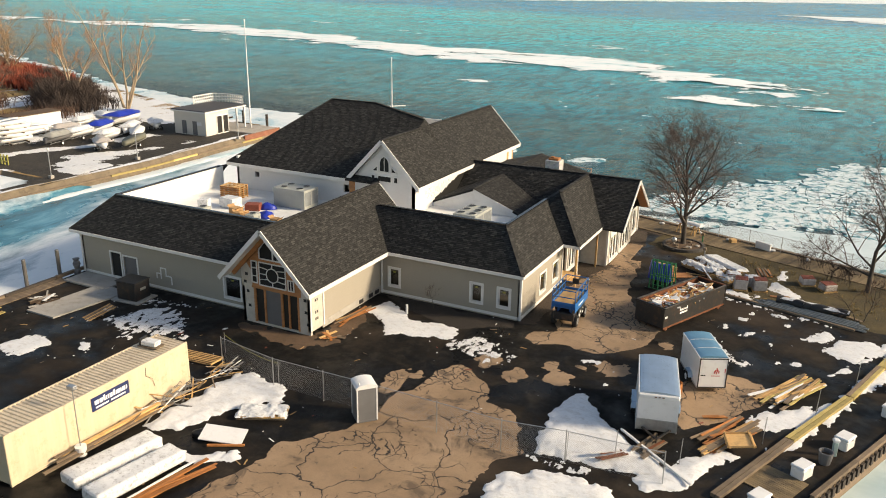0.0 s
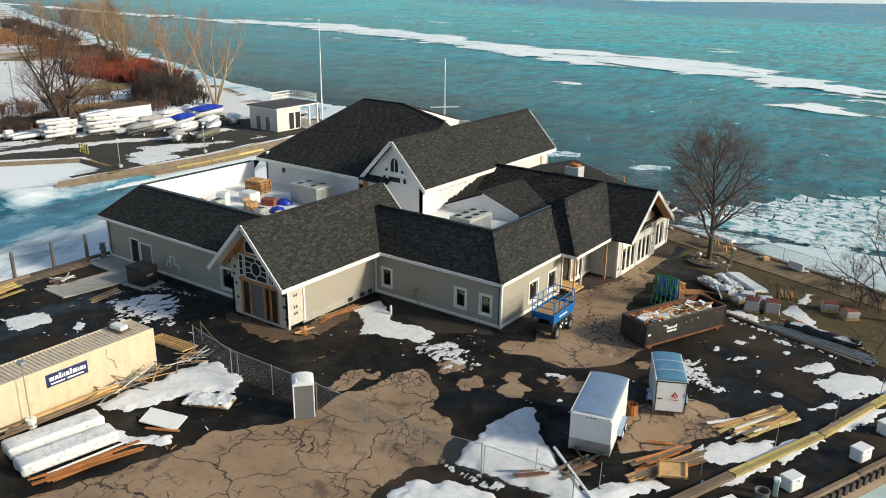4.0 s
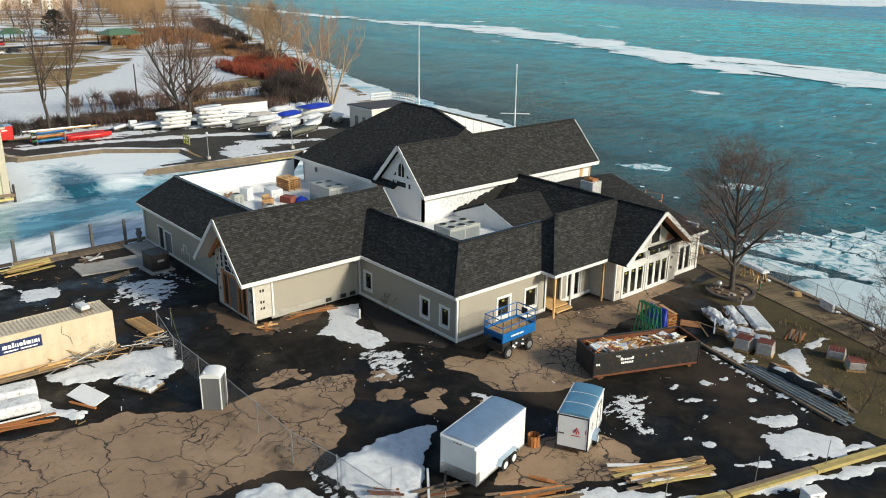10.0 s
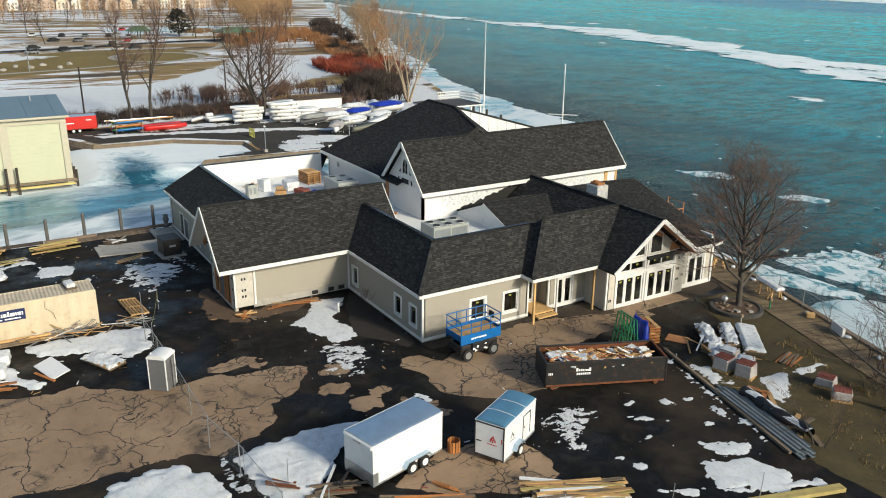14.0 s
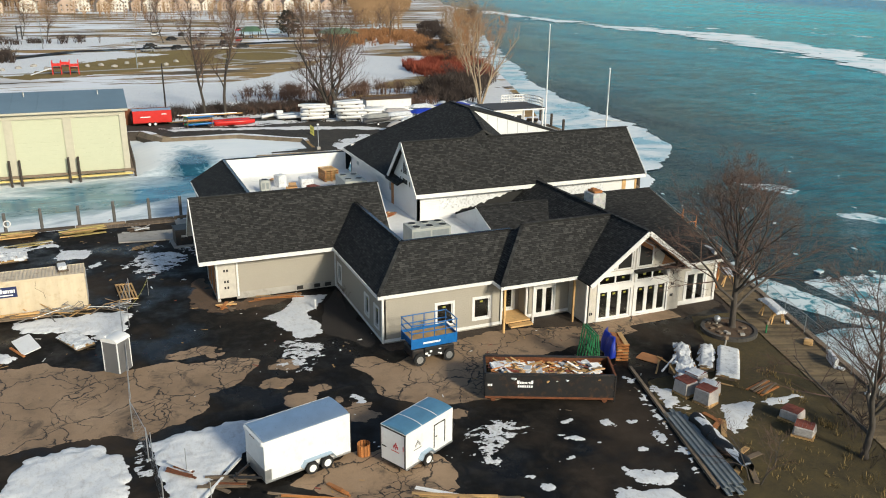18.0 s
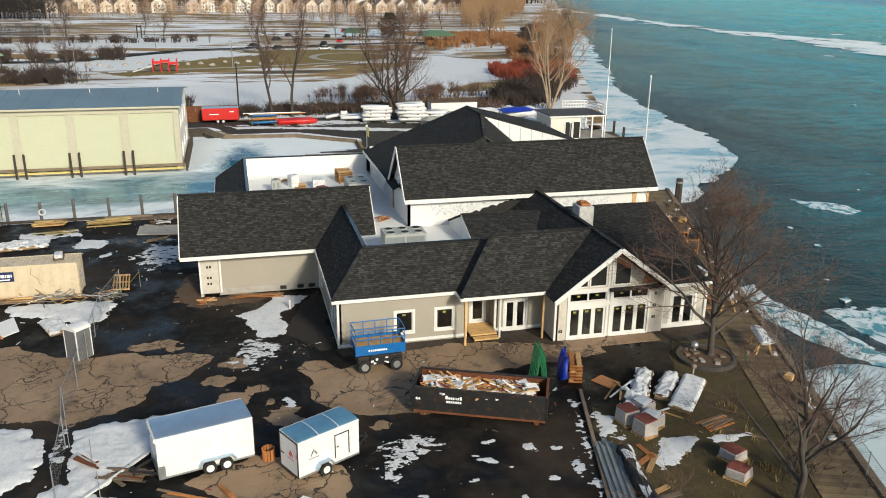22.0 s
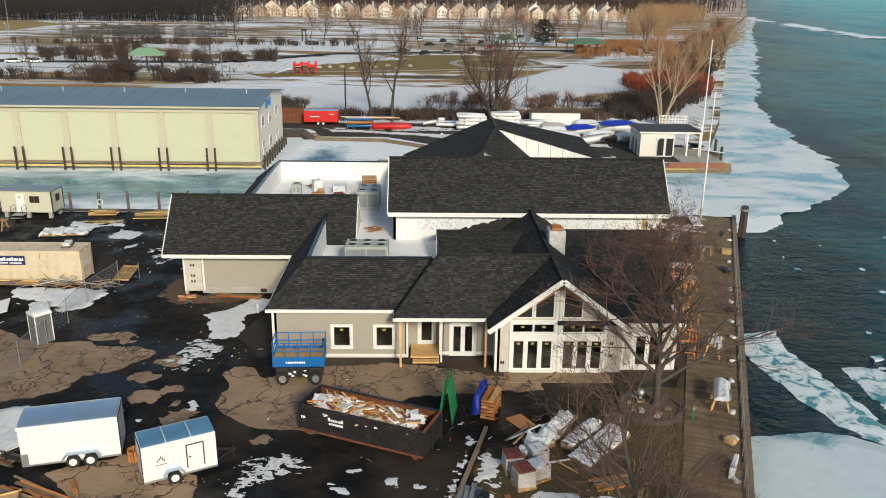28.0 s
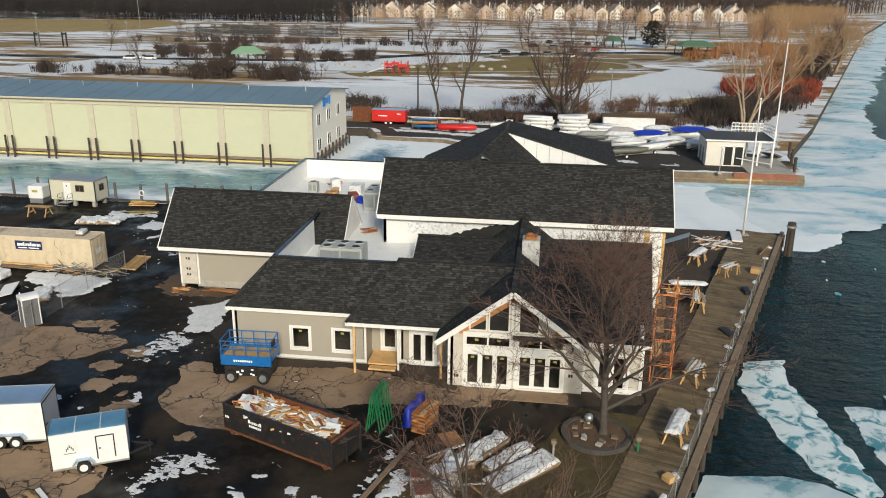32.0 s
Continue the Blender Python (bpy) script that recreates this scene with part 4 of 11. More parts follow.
lay("yard_mud", skin([(-17.5, 79), (-10.5, 76), (-7, 76.5), (-19, 80.2), (-56, 91.2), (-56, 84), (-34, 82), (-33, 79.5)], 0.3, 0.6, 0.008, seed=77, res=0.3), WETMUD, "brown mud between the building and the boardwalk", "mud")
lay("lawn", skin([(-8.3, 65.4), (2.6, 62.3), (40, 63), (4.4, 72.6), (-7, 77), (-15.5, 79), (-16, 75), (-12, 73), (-9.5, 70)], 0.5, 0.5, 0.02, seed=79, res=0.3), LAWN, "dormant brown lawn by the seawall", "lawn")
# concrete apron in front of the tall doors
bm = BM()
bbox(bm, -17.6, -16.2, 67.2, 74.2, -0.05, 0.03, 0.02)
solid("apron", bm, SLAB, "wet tan concrete apron before the patio doors", "paving", kind="structure")
# north-west yard ground is greyer; boat park asphalt across the canal
lay("boat_park", skin([(-86.2, 104), (-85.2, 76), (-86.2, 57), (-88, 64.6), (-96.4, 65), (-103.4, 55.6), (-104.2, 44.6), (-111.0, 41.8), (-111.6, 30), (-117, 30), (-118, 60), (-117, 84), (-108, 104)], 0.8, 0.2, 0.02, seed=81, res=0.8), LOT, "muddy gravel and worn asphalt of the boat park", "paving")
for q in ([(-108.6, 46), (-107.6, 52), (-106.2, 57), (-103.4, 65.4), (-100.8, 74), (-97.4, 80.4), (-99.4, 82), (-103.6, 75.4), (-107, 65.4), (-108.6, 57.8), (-110.4, 50), (-110.4, 45)], [(-90.5, 68), (-90, 73), (-85.4, 74), (-85.4, 66.5)], [(-101, 84), (-99, 92), (-96.6, 92), (-97, 84)]):
    lay("snow_patch", snow(q, 0.12, 0.7, 0.8, 0.5, 0.4, 401 + int(-q[0][0]), 0.35), SNOW, "trodden snow between the laid-up boats", "snow", "stuff")
# snow
PATCHES = [
    ([(-30.9, 48.1), (-30.2, 50.3), (-28.2, 49.3), (-27.2, 48), (-24.6, 48.6), (-23.1, 48.2), (-22.9, 46.3), (-26, 45.6), (-27.3, 44.8), (-28.3, 46.7)], 0.10, 0.4, 0.0, 0),
    ([(-22.9, 45.7), (-22, 48), (-19.3, 47.8), (-17.4, 45.6), (-18.9, 44), (-21, 44.5)], 0.05, 0.6, 1.3, 1),
    ([(-12.5, 35.9), (-13.2, 37.5), (-13.2, 40.4), (-13.1, 42.6), (-12.2, 43.4), (-10.3, 41.2), (-8.8, 39.6), (-7.0, 38.3), (-5.6, 37.5), (-6.0, 36.5), (-7.8, 36.2), (-9.2, 36.1), (-10.6, 35.9)], 0.26, 0.4, 0.1, 0),
    ([(-13.6, 31.0), (-13.4, 33.1), (-12.0, 34.5), (-10.5, 34.6), (-9.5, 34.8), (-8.0, 34.3), (-6.6, 33.0), (-7.4, 30), (-11, 28.5), (-13.4, 29.6)], 0.25, 0.5, 0.3, 0),
    ([(-9.6, 34.9), (-12.5, 34.9), (-12.9, 35.4), (-11.2, 35.8), (-8.8, 35.8)], 0.07, 0.3, 0.7, 1),
    ([(-33.2, 27.5), (-32.8, 30.9), (-33.0, 34.5), (-31.8, 36), (-28.1, 35.4), (-27.6, 33.8), (-29.6, 31.8), (-30.7, 28.6)], 0.22, 0.5, 0.3, 0),
    ([(-8.1, 53.4), (-7.6, 55.3), (-6.2, 55.8), (-5, 53.7), (-3.7, 52.4), (-4.6, 50.6), (-6.3, 51.3)], 0.06, 0.5, 1.1, 1),
    ([(0.1, 56.4), (1.2, 59.5), (3.8, 60.3), (4.6, 58.6), (2.5, 55.8)], 0.10, 0.5, 0.3, 0),
    ([(-1.0, 58.4), (0.4, 61), (1.4, 59.9), (0.4, 58)], 0.08, 0.4, 0.2, 0),
    ([(-46.8, 36.9), (-45.1, 41.8), (-42.1, 41.3), (-40, 38.5), (-40.3, 36.3), (-43, 35.7)], 0.07, 0.7, 1.6, 1),
    ([(-49.8, 30.6), (-49, 33.5), (-46.3, 32.8), (-47, 30.3)], 0.08, 0.5, 0.2, 0),
    ([(-8.2, 65.4), (-7, 66.8), (-5.9, 65.6), (-4.6, 65.9), (-5.2, 64.6), (-7, 64.6)], 0.10, 0.4, 0.5, 0),
    ([(-4.4, 67.6), (-4.2, 70.6), (-3.8, 73.4), (-3.1, 73.2), (-3.2, 69.4), (-1.4, 67.6), (-1.2, 66), (-2.9, 66)], 0.09, 0.5, 0.6, 0),
    ([(-11.9, 62.7), (-11.6, 64.6), (-10.7, 64.6), (-10.9, 62.8)], 0.05, 0.4, 0.6, 0),
    ([(-9.5, 64.4), (-8.7, 65), (-5.2, 64), (0.8, 62.1), (0.8, 61.6), (-5.6, 63.2)], 0.05, 0.5, 1.0, 0),
    ([(-1.6, 47.8), (0, 51.4), (2.6, 55), (5.4, 61), (4.6, 61), (1.2, 53.8), (-2, 46.6)], 0.10, 0.4, 0.7, 0),
    ([(-0.2, 42.5), (2.2, 48.5), (6.0, 58), (7.5, 61), (6.4, 61.2), (3.2, 54), (0.2, 47), (-1.6, 42)], 0.12, 0.4, 0.6, 0),
    ([(-3.4, 44.0), (-2.6, 46.2), (0.4, 48.6), (0.8, 47.2), (-1.2, 44.2)], 0.12, 0.4, 0.3, 0),
    ([(-7.4, 36.0), (-6.2, 37.6), (-5.2, 39.4), (-3.8, 41.2), (-2.8, 40.6), (-4.2, 37.4), (-5.4, 35.4), (-6.6, 35.0)], 0.18, 0.4, 0.2, 0),
    ([(-53, 24), (-52.6, 30), (-50.6, 30.5), (-50.4, 24.4)], 0.06, 0.6, 1.2, 0),
    ([(-52, 41.5), (-50, 42), (-44, 42.2), (-42, 42.4), (-46, 40.6)], 0.04, 0.5, 1.2, 1),
]
for k, (p, h, amp, holes, dirty) in enumerate(PATCHES):
    lay("snow_patch", snow(p, h, 0.7, amp, 0.9, holes, 100 + 7 * k, 0.11), DIRTYSNOW if dirty else SNOW, ("dirty melting" if dirty else "white melting") + " patch of snow on the ground", "snow", "stuff")
rng = random.Random(11)
SMALL = [(-1.6, 55.4), (-2.9, 56.2), (-0.9, 54.1), (-4.4, 57.6), (-3.6, 58.4), (-6.2, 58.2), (-5.2, 60.3), (-2.2, 53.5), (-1.0, 52.3), (-2.3, 60.5), (-4.8, 61.8), (-39.5, 37.6), (-44, 33.4), (-47.7, 38.9), (-37.8, 40.2), (-1.2, 62.6), (-2.6, 62.2), (-11.4, 45.2), (-13.2, 47.9)]
for k, (x, y) in enumerate(SMALL):
    a, b, th = rng.uniform(0.3, 0.9), rng.uniform(0.2, 0.5), rng.uniform(0, 3.1)
    q = [(x + a * math.cos(j) * math.cos(th) - b * math.sin(j) * math.sin(th), y + a * math.cos(j) * math.sin(th) + b * math.sin(j) * math.cos(th)) for j in (0, 0.8, 1.6, 2.4, 3.1, 3.9, 4.7, 5.5)]
    lay("snow_patch", snow(q, 0.05, 0.4, 0.35, 1.6, 0.5, 300 + k, 0.1), SNOW, "small melting patch of snow", "snow", "stuff")
# crumbs of snow and litter of the building site
rng = random.Random(12)
bm = BM()
for k in range(150):
    cx, cy, sp = rng.choice([(-3, 56, 4.0), (-21, 46, 2.2), (-44, 38, 4.0), (-6, 54, 2.4), (-12, 44, 3.0), (-28, 34, 3.0), (1, 58, 2.5), (-5, 65.5, 2.6), (-8, 40, 3.0), (-48, 33, 4.0), (-30, 45, 4.0)])
    x, y, r = rng.gauss(cx, sp), rng.gauss(cy, sp), rng.uniform(0.02, 0.08) * (2.2 if rng.random() < 0.12 else 1)
    if (-38 < x < -31.7 and y > 42) or (x < -19.6 and y > 51.5) or (x < -37 and y > 43.4):
        continue
    n, a0 = 6, rng.random() * 6.28
    lo = [bm.verts.new((x + r * rng.uniform(0.6, 1.3) * math.cos(a0 + 1.047 * i), y + r * rng.uniform(0.6, 1.3) * math.sin(a0 + 1.047 * i), 0.008)) for i in range(n)]
    hi = bm.verts.new((x, y, 0.02 + r * 0.35))
    for i in range(n):
        bm.faces.new((lo[i], lo[(i + 1) % n], hi))
solid("snow_crumbs", bm, SNOW, "scattered crumbs of melting snow on the asphalt", "snow", kind="stuff")
bm = BM()
for k in range(140):
    cx, cy, sp = rng.choice([(-20, 47, 3.0), (-29, 43, 2.4), (-14, 57, 3.0), (-9, 63, 2.5), (-4, 46, 2.5), (-44, 37, 5.0), (-28, 30, 3.5), (-17, 62, 1.5), (-7, 66, 2.0), (-36, 39, 3.0), (-52, 33, 3.0)])
    x, y = rng.gauss(cx, sp), rng.gauss(cy, sp)
    if (-38 < x < -31.7 and y > 42) or (x < -19.6 and y > 51.5) or (x < -37 and y > 43.4):
        continue
    w, l = rng.uniform(0.015, 0.05), rng.uniform(0.04, 0.25)
    box(bm, -w, w, -l, l, 0.012, 0.03, pose(x, y, 0, 0, 0, rng.uniform(0, 180)), rng.choice([0, 0, 1, 2, 3]))
solid("site_litter", bm, [LUMBER, WHITEPAINT, OLDWOOD, BRICKRED], "small timber chips and scraps strewn over the yard", "litter", kind="stuff")
# snowfields across the canal
FIELDS = [
    [(-118, 20), (-136, 18), (-168, 24), (-172, 40), (-168, 62), (-190, 84), (-236, 112), (-216, 134), (-190, 130), (-165, 106), (-150, 92), (-136, 84), (-128, 62), (-124, 40)],
    [(-96, 104), (-128, 118), (-190, 140), (-188, 134), (-150, 118), (-118, 104), (-104, 98)],
    [(-92, 68), (-97, 74), (-90, 86), (-88.6, 92), (-88, 80), (-89, 70)],
    [(-112, 40), (-114, 60), (-113, 84), (-108, 92), (-106, 84), (-110, 66), (-110.5, 44)],
    [(-240, 116), (-262, 132), (-300, 150), (-290, 138), (-256, 118)],
    [(-205, -20), (-240, -10), (-262, 40), (-250, 60), (-225, 30), (-200, 20), (-190, -4)],
    [(-300, -60), (-330, 20), (-320, 60), (-290, 40), (-270, -20)],
    [(-180, -90), (-250, -60), (-255, -30), (-200, -40), (-175, -60)],
]
for k, p in enumerate(FIELDS):
    lay("snow_field", skin(p, 3.2 if k < 2 or k > 3 else 1.6, 0.10, 0.05, 201 + 9 * k, 1.0, 0.02, 0.0 if k == 0 else 5.0), FIELDSNOW, "broad field of old snow in the park", "snow")
# mown mound with a pale footpath ring
lay("turf_mound", skin([(-190, 20), (-205, 50), (-215, 80), (-238, 100), (-262, 96), (-268, 70), (-256, 44), (-230, 20), (-205, 10)], 2.5, 0.06, 0.03, 251, 1.2, 0.02), TURF, "mown olive turf in the park", "lawn")
lay("straw_field", skin([(-340, -230), (-345, -165), (-380, -140), (-440, -140), (-475, -170), (-460, -260), (-390, -280)], 6, 0.03, 0.03, 261, 2.0, 0.02, 8), STRAW, "pale straw-coloured playing field", "field")
bm = BM()
def ribbon(bm, pts, w, z):
    for i in range(len(pts) - 1):
        a, b = Vector((*pts[i], 0)), Vector((*pts[i + 1], 0))
        s = (b - a).cross(Vector((0, 0, 1))).normalized() * w / 2
        v = [bm.verts.new(p + Vector((0, 0, z))) for p in (a - s, b - s, b + s, a + s)]
        bm.faces.new(v)
ribbon(bm, [(-236 + 15 * math.cos(t * 0.262), 84 + 13 * math.sin(t * 0.262)) for t in range(25)], 2.4, 0.09)
ribbon(bm, [(-221, 84), (-212, 60), (-206, 36), (-202, 10), (-204, -20), (-212, -60)], 2.4, 0.085)
ribbon(bm, [(-246, 96), (-262, 110), (-280, 118)], 2.4, 0.085)
solid("footpath", bm, CONCRETE, "pale footpath looping through the park", "path", kind="structure")
bm = BM()
ribbon(bm, [(-300, 140), (-292, 100), (-276, 60), (-268, 30), (-232, 0), (-226, -60), (-224, -140), (-230, -300)], 7, 0.075)
solid("park_road", bm, ASPHALT, "wet asphalt park road", "road", kind="structure")


# ---------------------------------------------------------------- the clubhouse
club = thing("clubhouse", "large taupe-sided clubhouse under construction with dark shingled roofs", "building")


def wall(name, p0, p1, z0, z1, mat, openings=(), thick=0.22, parent=club, label=""):
    """An upright wall from p0 to p1 (outside on its right-hand side) with openings (u0, u1, z0, z1)."""
    a, b = Vector((*p0, 0)), Vector((*p1, 0))
    L = (b - a).length
    d = (b - a) / L
    nrm = Vector((d.y, -d.x, 0))
    m = Matrix(((d.x, nrm.x, 0, a.x), (d.y, nrm.y, 0, a.y), (0, 0, 1, 0), (0, 0, 0, 1)))
    us = sorted({0, L, *[o[0] for o in openings], *[o[1] for o in openings]})
    zs = sorted({z0, z1, *[o[2] for o in openings], *[o[3] for o in openings]})
    bm = BM()
    full = [[not any(o[0] < (us[i] + us[i + 1]) / 2 < o[1] and o[2] < (zs[j] + zs[j + 1]) / 2 < o[3] for o in openings) for j in range(len(zs) - 1)] for i in range(len(us) - 1)]
    V = {}
    def vert(i, j, k):
        if (i, j, k) not in V:
            V[i, j, k] = bm.verts.new(m @ Vector((us[i], -thick if k else 0, zs[j])))
        return V[i, j, k]
    def solid_at(i, j):
        return 0 <= i < len(us) - 1 and 0 <= j < len(zs) - 1 and full[i][j]
    for i in range(len(us) - 1):
        for j in range(len(zs) - 1):
            if not full[i][j]:
                continue
            for k in (0, 1):
                bm.faces.new([vert(i, j, k), vert(i + 1, j, k), vert(i + 1, j + 1, k), vert(i, j + 1, k)])
            for di, dj, a, b in ((-1, 0, (i, j), (i, j + 1)), (1, 0, (i + 1, j), (i + 1, j + 1)), (0, -1, (i, j), (i + 1, j)), (0, 1, (i, j + 1), (i + 1, j + 1))):
                if not solid_at(i + di, j + dj):
                    bm.faces.new([vert(*a, 0), vert(*b, 0), vert(*b, 1), vert(*a, 1)])
    part(name, bm, mat, parent, label)
    return m


def window(m, u0, u1, z0, z1, cols=1, rows=1, casing=0.16, parent=club, sticker=True, kind="window", rail=0.07):
    """A framed window in a wall: casing proud of the wall, sashes, dark panes."""
    bm = BM()
    c, e = casing, 0.045
    box(bm, u0 - c, u0, -0.02, e, z0 - c, z1 + c, m)
    box(bm, u1, u1 + c, -0.02, e, z0 - c, z1 + c, m)
    box(bm, u0, u1, -0.02, e, z1, z1 + c, m)
    box(bm, u0, u1, -0.02, e + 0.02, z0 - c, z0, m)
    w = part(kind, bm, TRIM, parent)
    bm = BM()
    cw, rh = (u1 - u0) / cols, (z1 - z0) / rows
    for i in range(cols):
        for j in range(rows):
            a, b, p, q = u0 + i * cw, u0 + (i + 1) * cw, z0 + j * rh, z0 + (j + 1) * rh
            for x0, x1, y0, y1 in ((a, a + rail, p, q), (b - rail, b, p, q), (a + rail, b - rail, p, p + rail), (a + rail, b - rail, q - rail, q)):
                box(bm, x0, x1, -0.10, -0.02, y0, y1, m)
    part("sash", bm, TRIM, w)
    for i in range(cols):
        for j in range(rows):
            bm = BM()
            box(bm, u0 + i * cw + rail, u0 + (i + 1) * cw - rail, -0.07, -0.055, z0 + j * rh + rail, z0 + (j + 1) * rh - rail, m)
            g = part("pane", bm, GLASS, w)
            g.visible_shadow = False
            if sticker:
                bm = BM()
                um, zt = u0 + (i + 0.5) * cw, z0 + (j + 1) * rh - rail - 0.12
                box(bm, um - 0.13, um + 0.10, -0.0545, -0.052, zt - 0.14, zt, m)
                part("sticker", bm, STICKER, w, "yellow maker's sticker")
    return w


def tabs(face, seed, course=0.148, wide=0.27):
    """Shingle tabs laid in courses over one sloping face, each a thin wedge of its own."""
    rg = random.Random(seed)
    pts = [Vector(p) for p in face]
    nrm = (pts[1] - pts[0]).cross(pts[2] - pts[0]).normalized()
    if nrm.z < 0:
        nrm = -nrm
    along = Vector((0, 0, 1)).cross(nrm).normalized()
    upv = nrm.cross(along)
    o = pts[0]
    q = [((p - o).dot(along), (p - o).dot(upv)) for p in pts]
    v0, v1 = min(p[1] for p in q), max(p[1] for p in q)

    def span(v):
        us = []
        for i in range(len(q)):
            (ua, va), (ub, vb) = q[i], q[(i + 1) % len(q)]
            if abs(vb - va) < 1e-6:
                if abs(v - va) < 1e-4:
                    us += [ua, ub]
            elif min(va, vb) - 1e-5 <= v <= max(va, vb) + 1e-5:
                us.append(ua + (ub - ua) * (v - va) / (vb - va))
        return (min(us), max(us)) if us else None

    vs, fs = [], []
    rows = int((v1 - v0) / course)
    for r in range(rows):
        a, b = v0 + r * course, v0 + (r + 1) * course
        lo, hi = span(a + 1e-4), span(b - 1e-4)
        if not lo or not hi:
            continue
        u = lo[0] - rg.uniform(0, wide)
        end = lo[1]
        while u < end:
            w = wide * rg.uniform(0.35, 1.5)
            q0, q1 = max(u, lo[0]), min(u + w - 0.006, lo[1])
            r0, r1 = max(u, hi[0]), min(u + w - 0.006, hi[1])
            u += w
            if q1 - q0 < 0.01:
                continue
            if r1 < r0:
                r0 = r1 = min(max((q0 + q1) / 2, hi[0]), hi[1])
            t = 0.026 + 0.014 * (rg.random() < 0.4)
            k = len(vs)
            for uu, vv, h in ((q0, a - 0.02, t), (q1, a - 0.02, t), (r1, b, 0.004), (r0, b, 0.004), (q0, a - 0.02, -0.01), (q1, a - 0.02, -0.01)):
                vs.append(o + along * uu + upv * vv + nrm * h)
            fs += [(k, k + 1, k + 2, k + 3), (k + 4, k + 5, k + 1, k)]
    n_tab = len(fs)
    # dark band printed across each course top, shade of the next butt as colour
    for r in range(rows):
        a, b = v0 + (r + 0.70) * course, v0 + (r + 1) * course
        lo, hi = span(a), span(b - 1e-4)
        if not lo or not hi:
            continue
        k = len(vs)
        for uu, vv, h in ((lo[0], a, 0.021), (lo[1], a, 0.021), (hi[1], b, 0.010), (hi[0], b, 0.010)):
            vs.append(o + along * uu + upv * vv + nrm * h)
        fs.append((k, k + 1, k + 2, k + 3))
    me = bpy.data.meshes.new("shingles")
    me.from_pydata(vs, [], fs)
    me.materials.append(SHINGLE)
    me.materials.append(SHINGLE_SHADE_BAND)
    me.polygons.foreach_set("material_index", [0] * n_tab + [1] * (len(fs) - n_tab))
    return me


def roof(name, faces, label="", thick=0.16, mat=None):
    for i, f in enumerate(faces):
        bm = BM()
        slab(bm, f, thick)
        ob = part(name, bm, mat or SHINGLE, club, label)
        if mat is None:
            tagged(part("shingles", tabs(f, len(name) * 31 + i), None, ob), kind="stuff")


def cap(p0, p1, w=0.3, name="ridge_cap"):
    bm = BM()
    a, b = Vector(p0), Vector(p1)
    n = max(1, int((b - a).length / 0.3))
    for i in range(n):
        q0, q1 = a.lerp(b, i / n), a.lerp(b, (i + 1.12) / n)
        bar(bm, q0 + Vector((0, 0, 0.022)), q1 + Vector((0, 0, 0.040)), w, 0.035)
    uv = bm.loops.layers.uv.verify()
    for f in bm.faces:
        for l in f.loops:
            l[uv].uv = (l.vert.co.x + l.vert.co.y * 1.3, l.vert.co.z * 3 + l.vert.co.y)
    tagged(part(name, bm, SHINGLE, club), kind="stuff")


def fascia(p0, p1, h=0.24, t=0.06, drop=0.0, name="fascia", mat=None):
    bm = BM()
    a, b = Vector(p0), Vector(p1)
    bar(bm, a - Vector((0, 0, h / 2 - 0.03 + drop)), b - Vector((0, 0, h / 2 - 0.03 + drop)), t, h)
    part(name, bm, mat or TRIM, club)


def base_trim(p0, p1, out, h=0.2):
    bm = BM()
    a, b = Vector((*p0, 0)), Vector((*p1, 0))
    o = Vector((*out, 0)) * 0.03
    bar(bm, a + o + Vector((0, 0, 0.22)), b + o + Vector((0, 0, 0.22)), 0.05, h)
    part("base_trim", bm, TRIM, club)


def post(x, y, z0, z1, s=0.16, mat=None, name="corner_board"):
    bm = BM()
    box(bm, x - s / 2, x + s / 2, y - s / 2, y + s / 2, z0, z1)
    part(name, bm, mat or TRIM, club)


# --- entrance wing: gable facing south
WX0, WX1, WY0, WY1 = -37.7, -31.75, 42.2, 56.3
RW = (-34.75, 7.7)
EV = 3.68
roof("wing_roof", [[(-30.85, 40.9, EV), (-30.85, 56.3, EV), (RW[0], 56.3, RW[1]), (RW[0], 40.9, RW[1])],
                   [(-38.65, 56.3, EV), (-38.65, 40.9, EV), (RW[0], 40.9, RW[1]), (RW[0], 56.3, RW[1])]], "dark charcoal laminated roof shingles")
cap((RW[0], 40.85, RW[1]), (RW[0], 56.35, RW[1]))
fascia((-30.82, 40.9, EV), (-30.82, 51.3, EV), 0.30)
for s, x in ((1, -30.85), (-1, -38.65)):
    bm = BM()
    bar(bm, (x + 0.02 * s, 40.88, EV - 0.12), (RW[0], 40.88, RW[1] - 0.12), 0.07, 0.30)
    part("rake_board", bm, TRIM, club)
    bm = BM()
    bar(bm, (x + 0.02 * s, 56.32, EV - 0.12), (RW[0], 56.32, RW[1] - 0.12), 0.06, 0.26)
    part("rake_board", bm, TRIM, club)
m = wall("wall", (WX0, WY0), (WX1, WY0), 0, 2.75, WRAP, [(1.05, 5.05, 0.15, 2.75)], label="silver house wrap over sheathing")
bm = BM()
prism(bm, [(0, 2.75), (5.95, 2.75), (5.95, 4.6), (2.95, 7.55), (0, 4.6)], 0, 0.2)
bmesh.ops.transform(bm, matrix=m @ Matrix(((1, 0, 0, 0), (0, 0, 1, -0.2), (0, 1, 0, 0), (0, 0, 0, 1))), verts=bm.verts)
part("gable_wall", bm, PLY, club, "bare orange plywood gable")
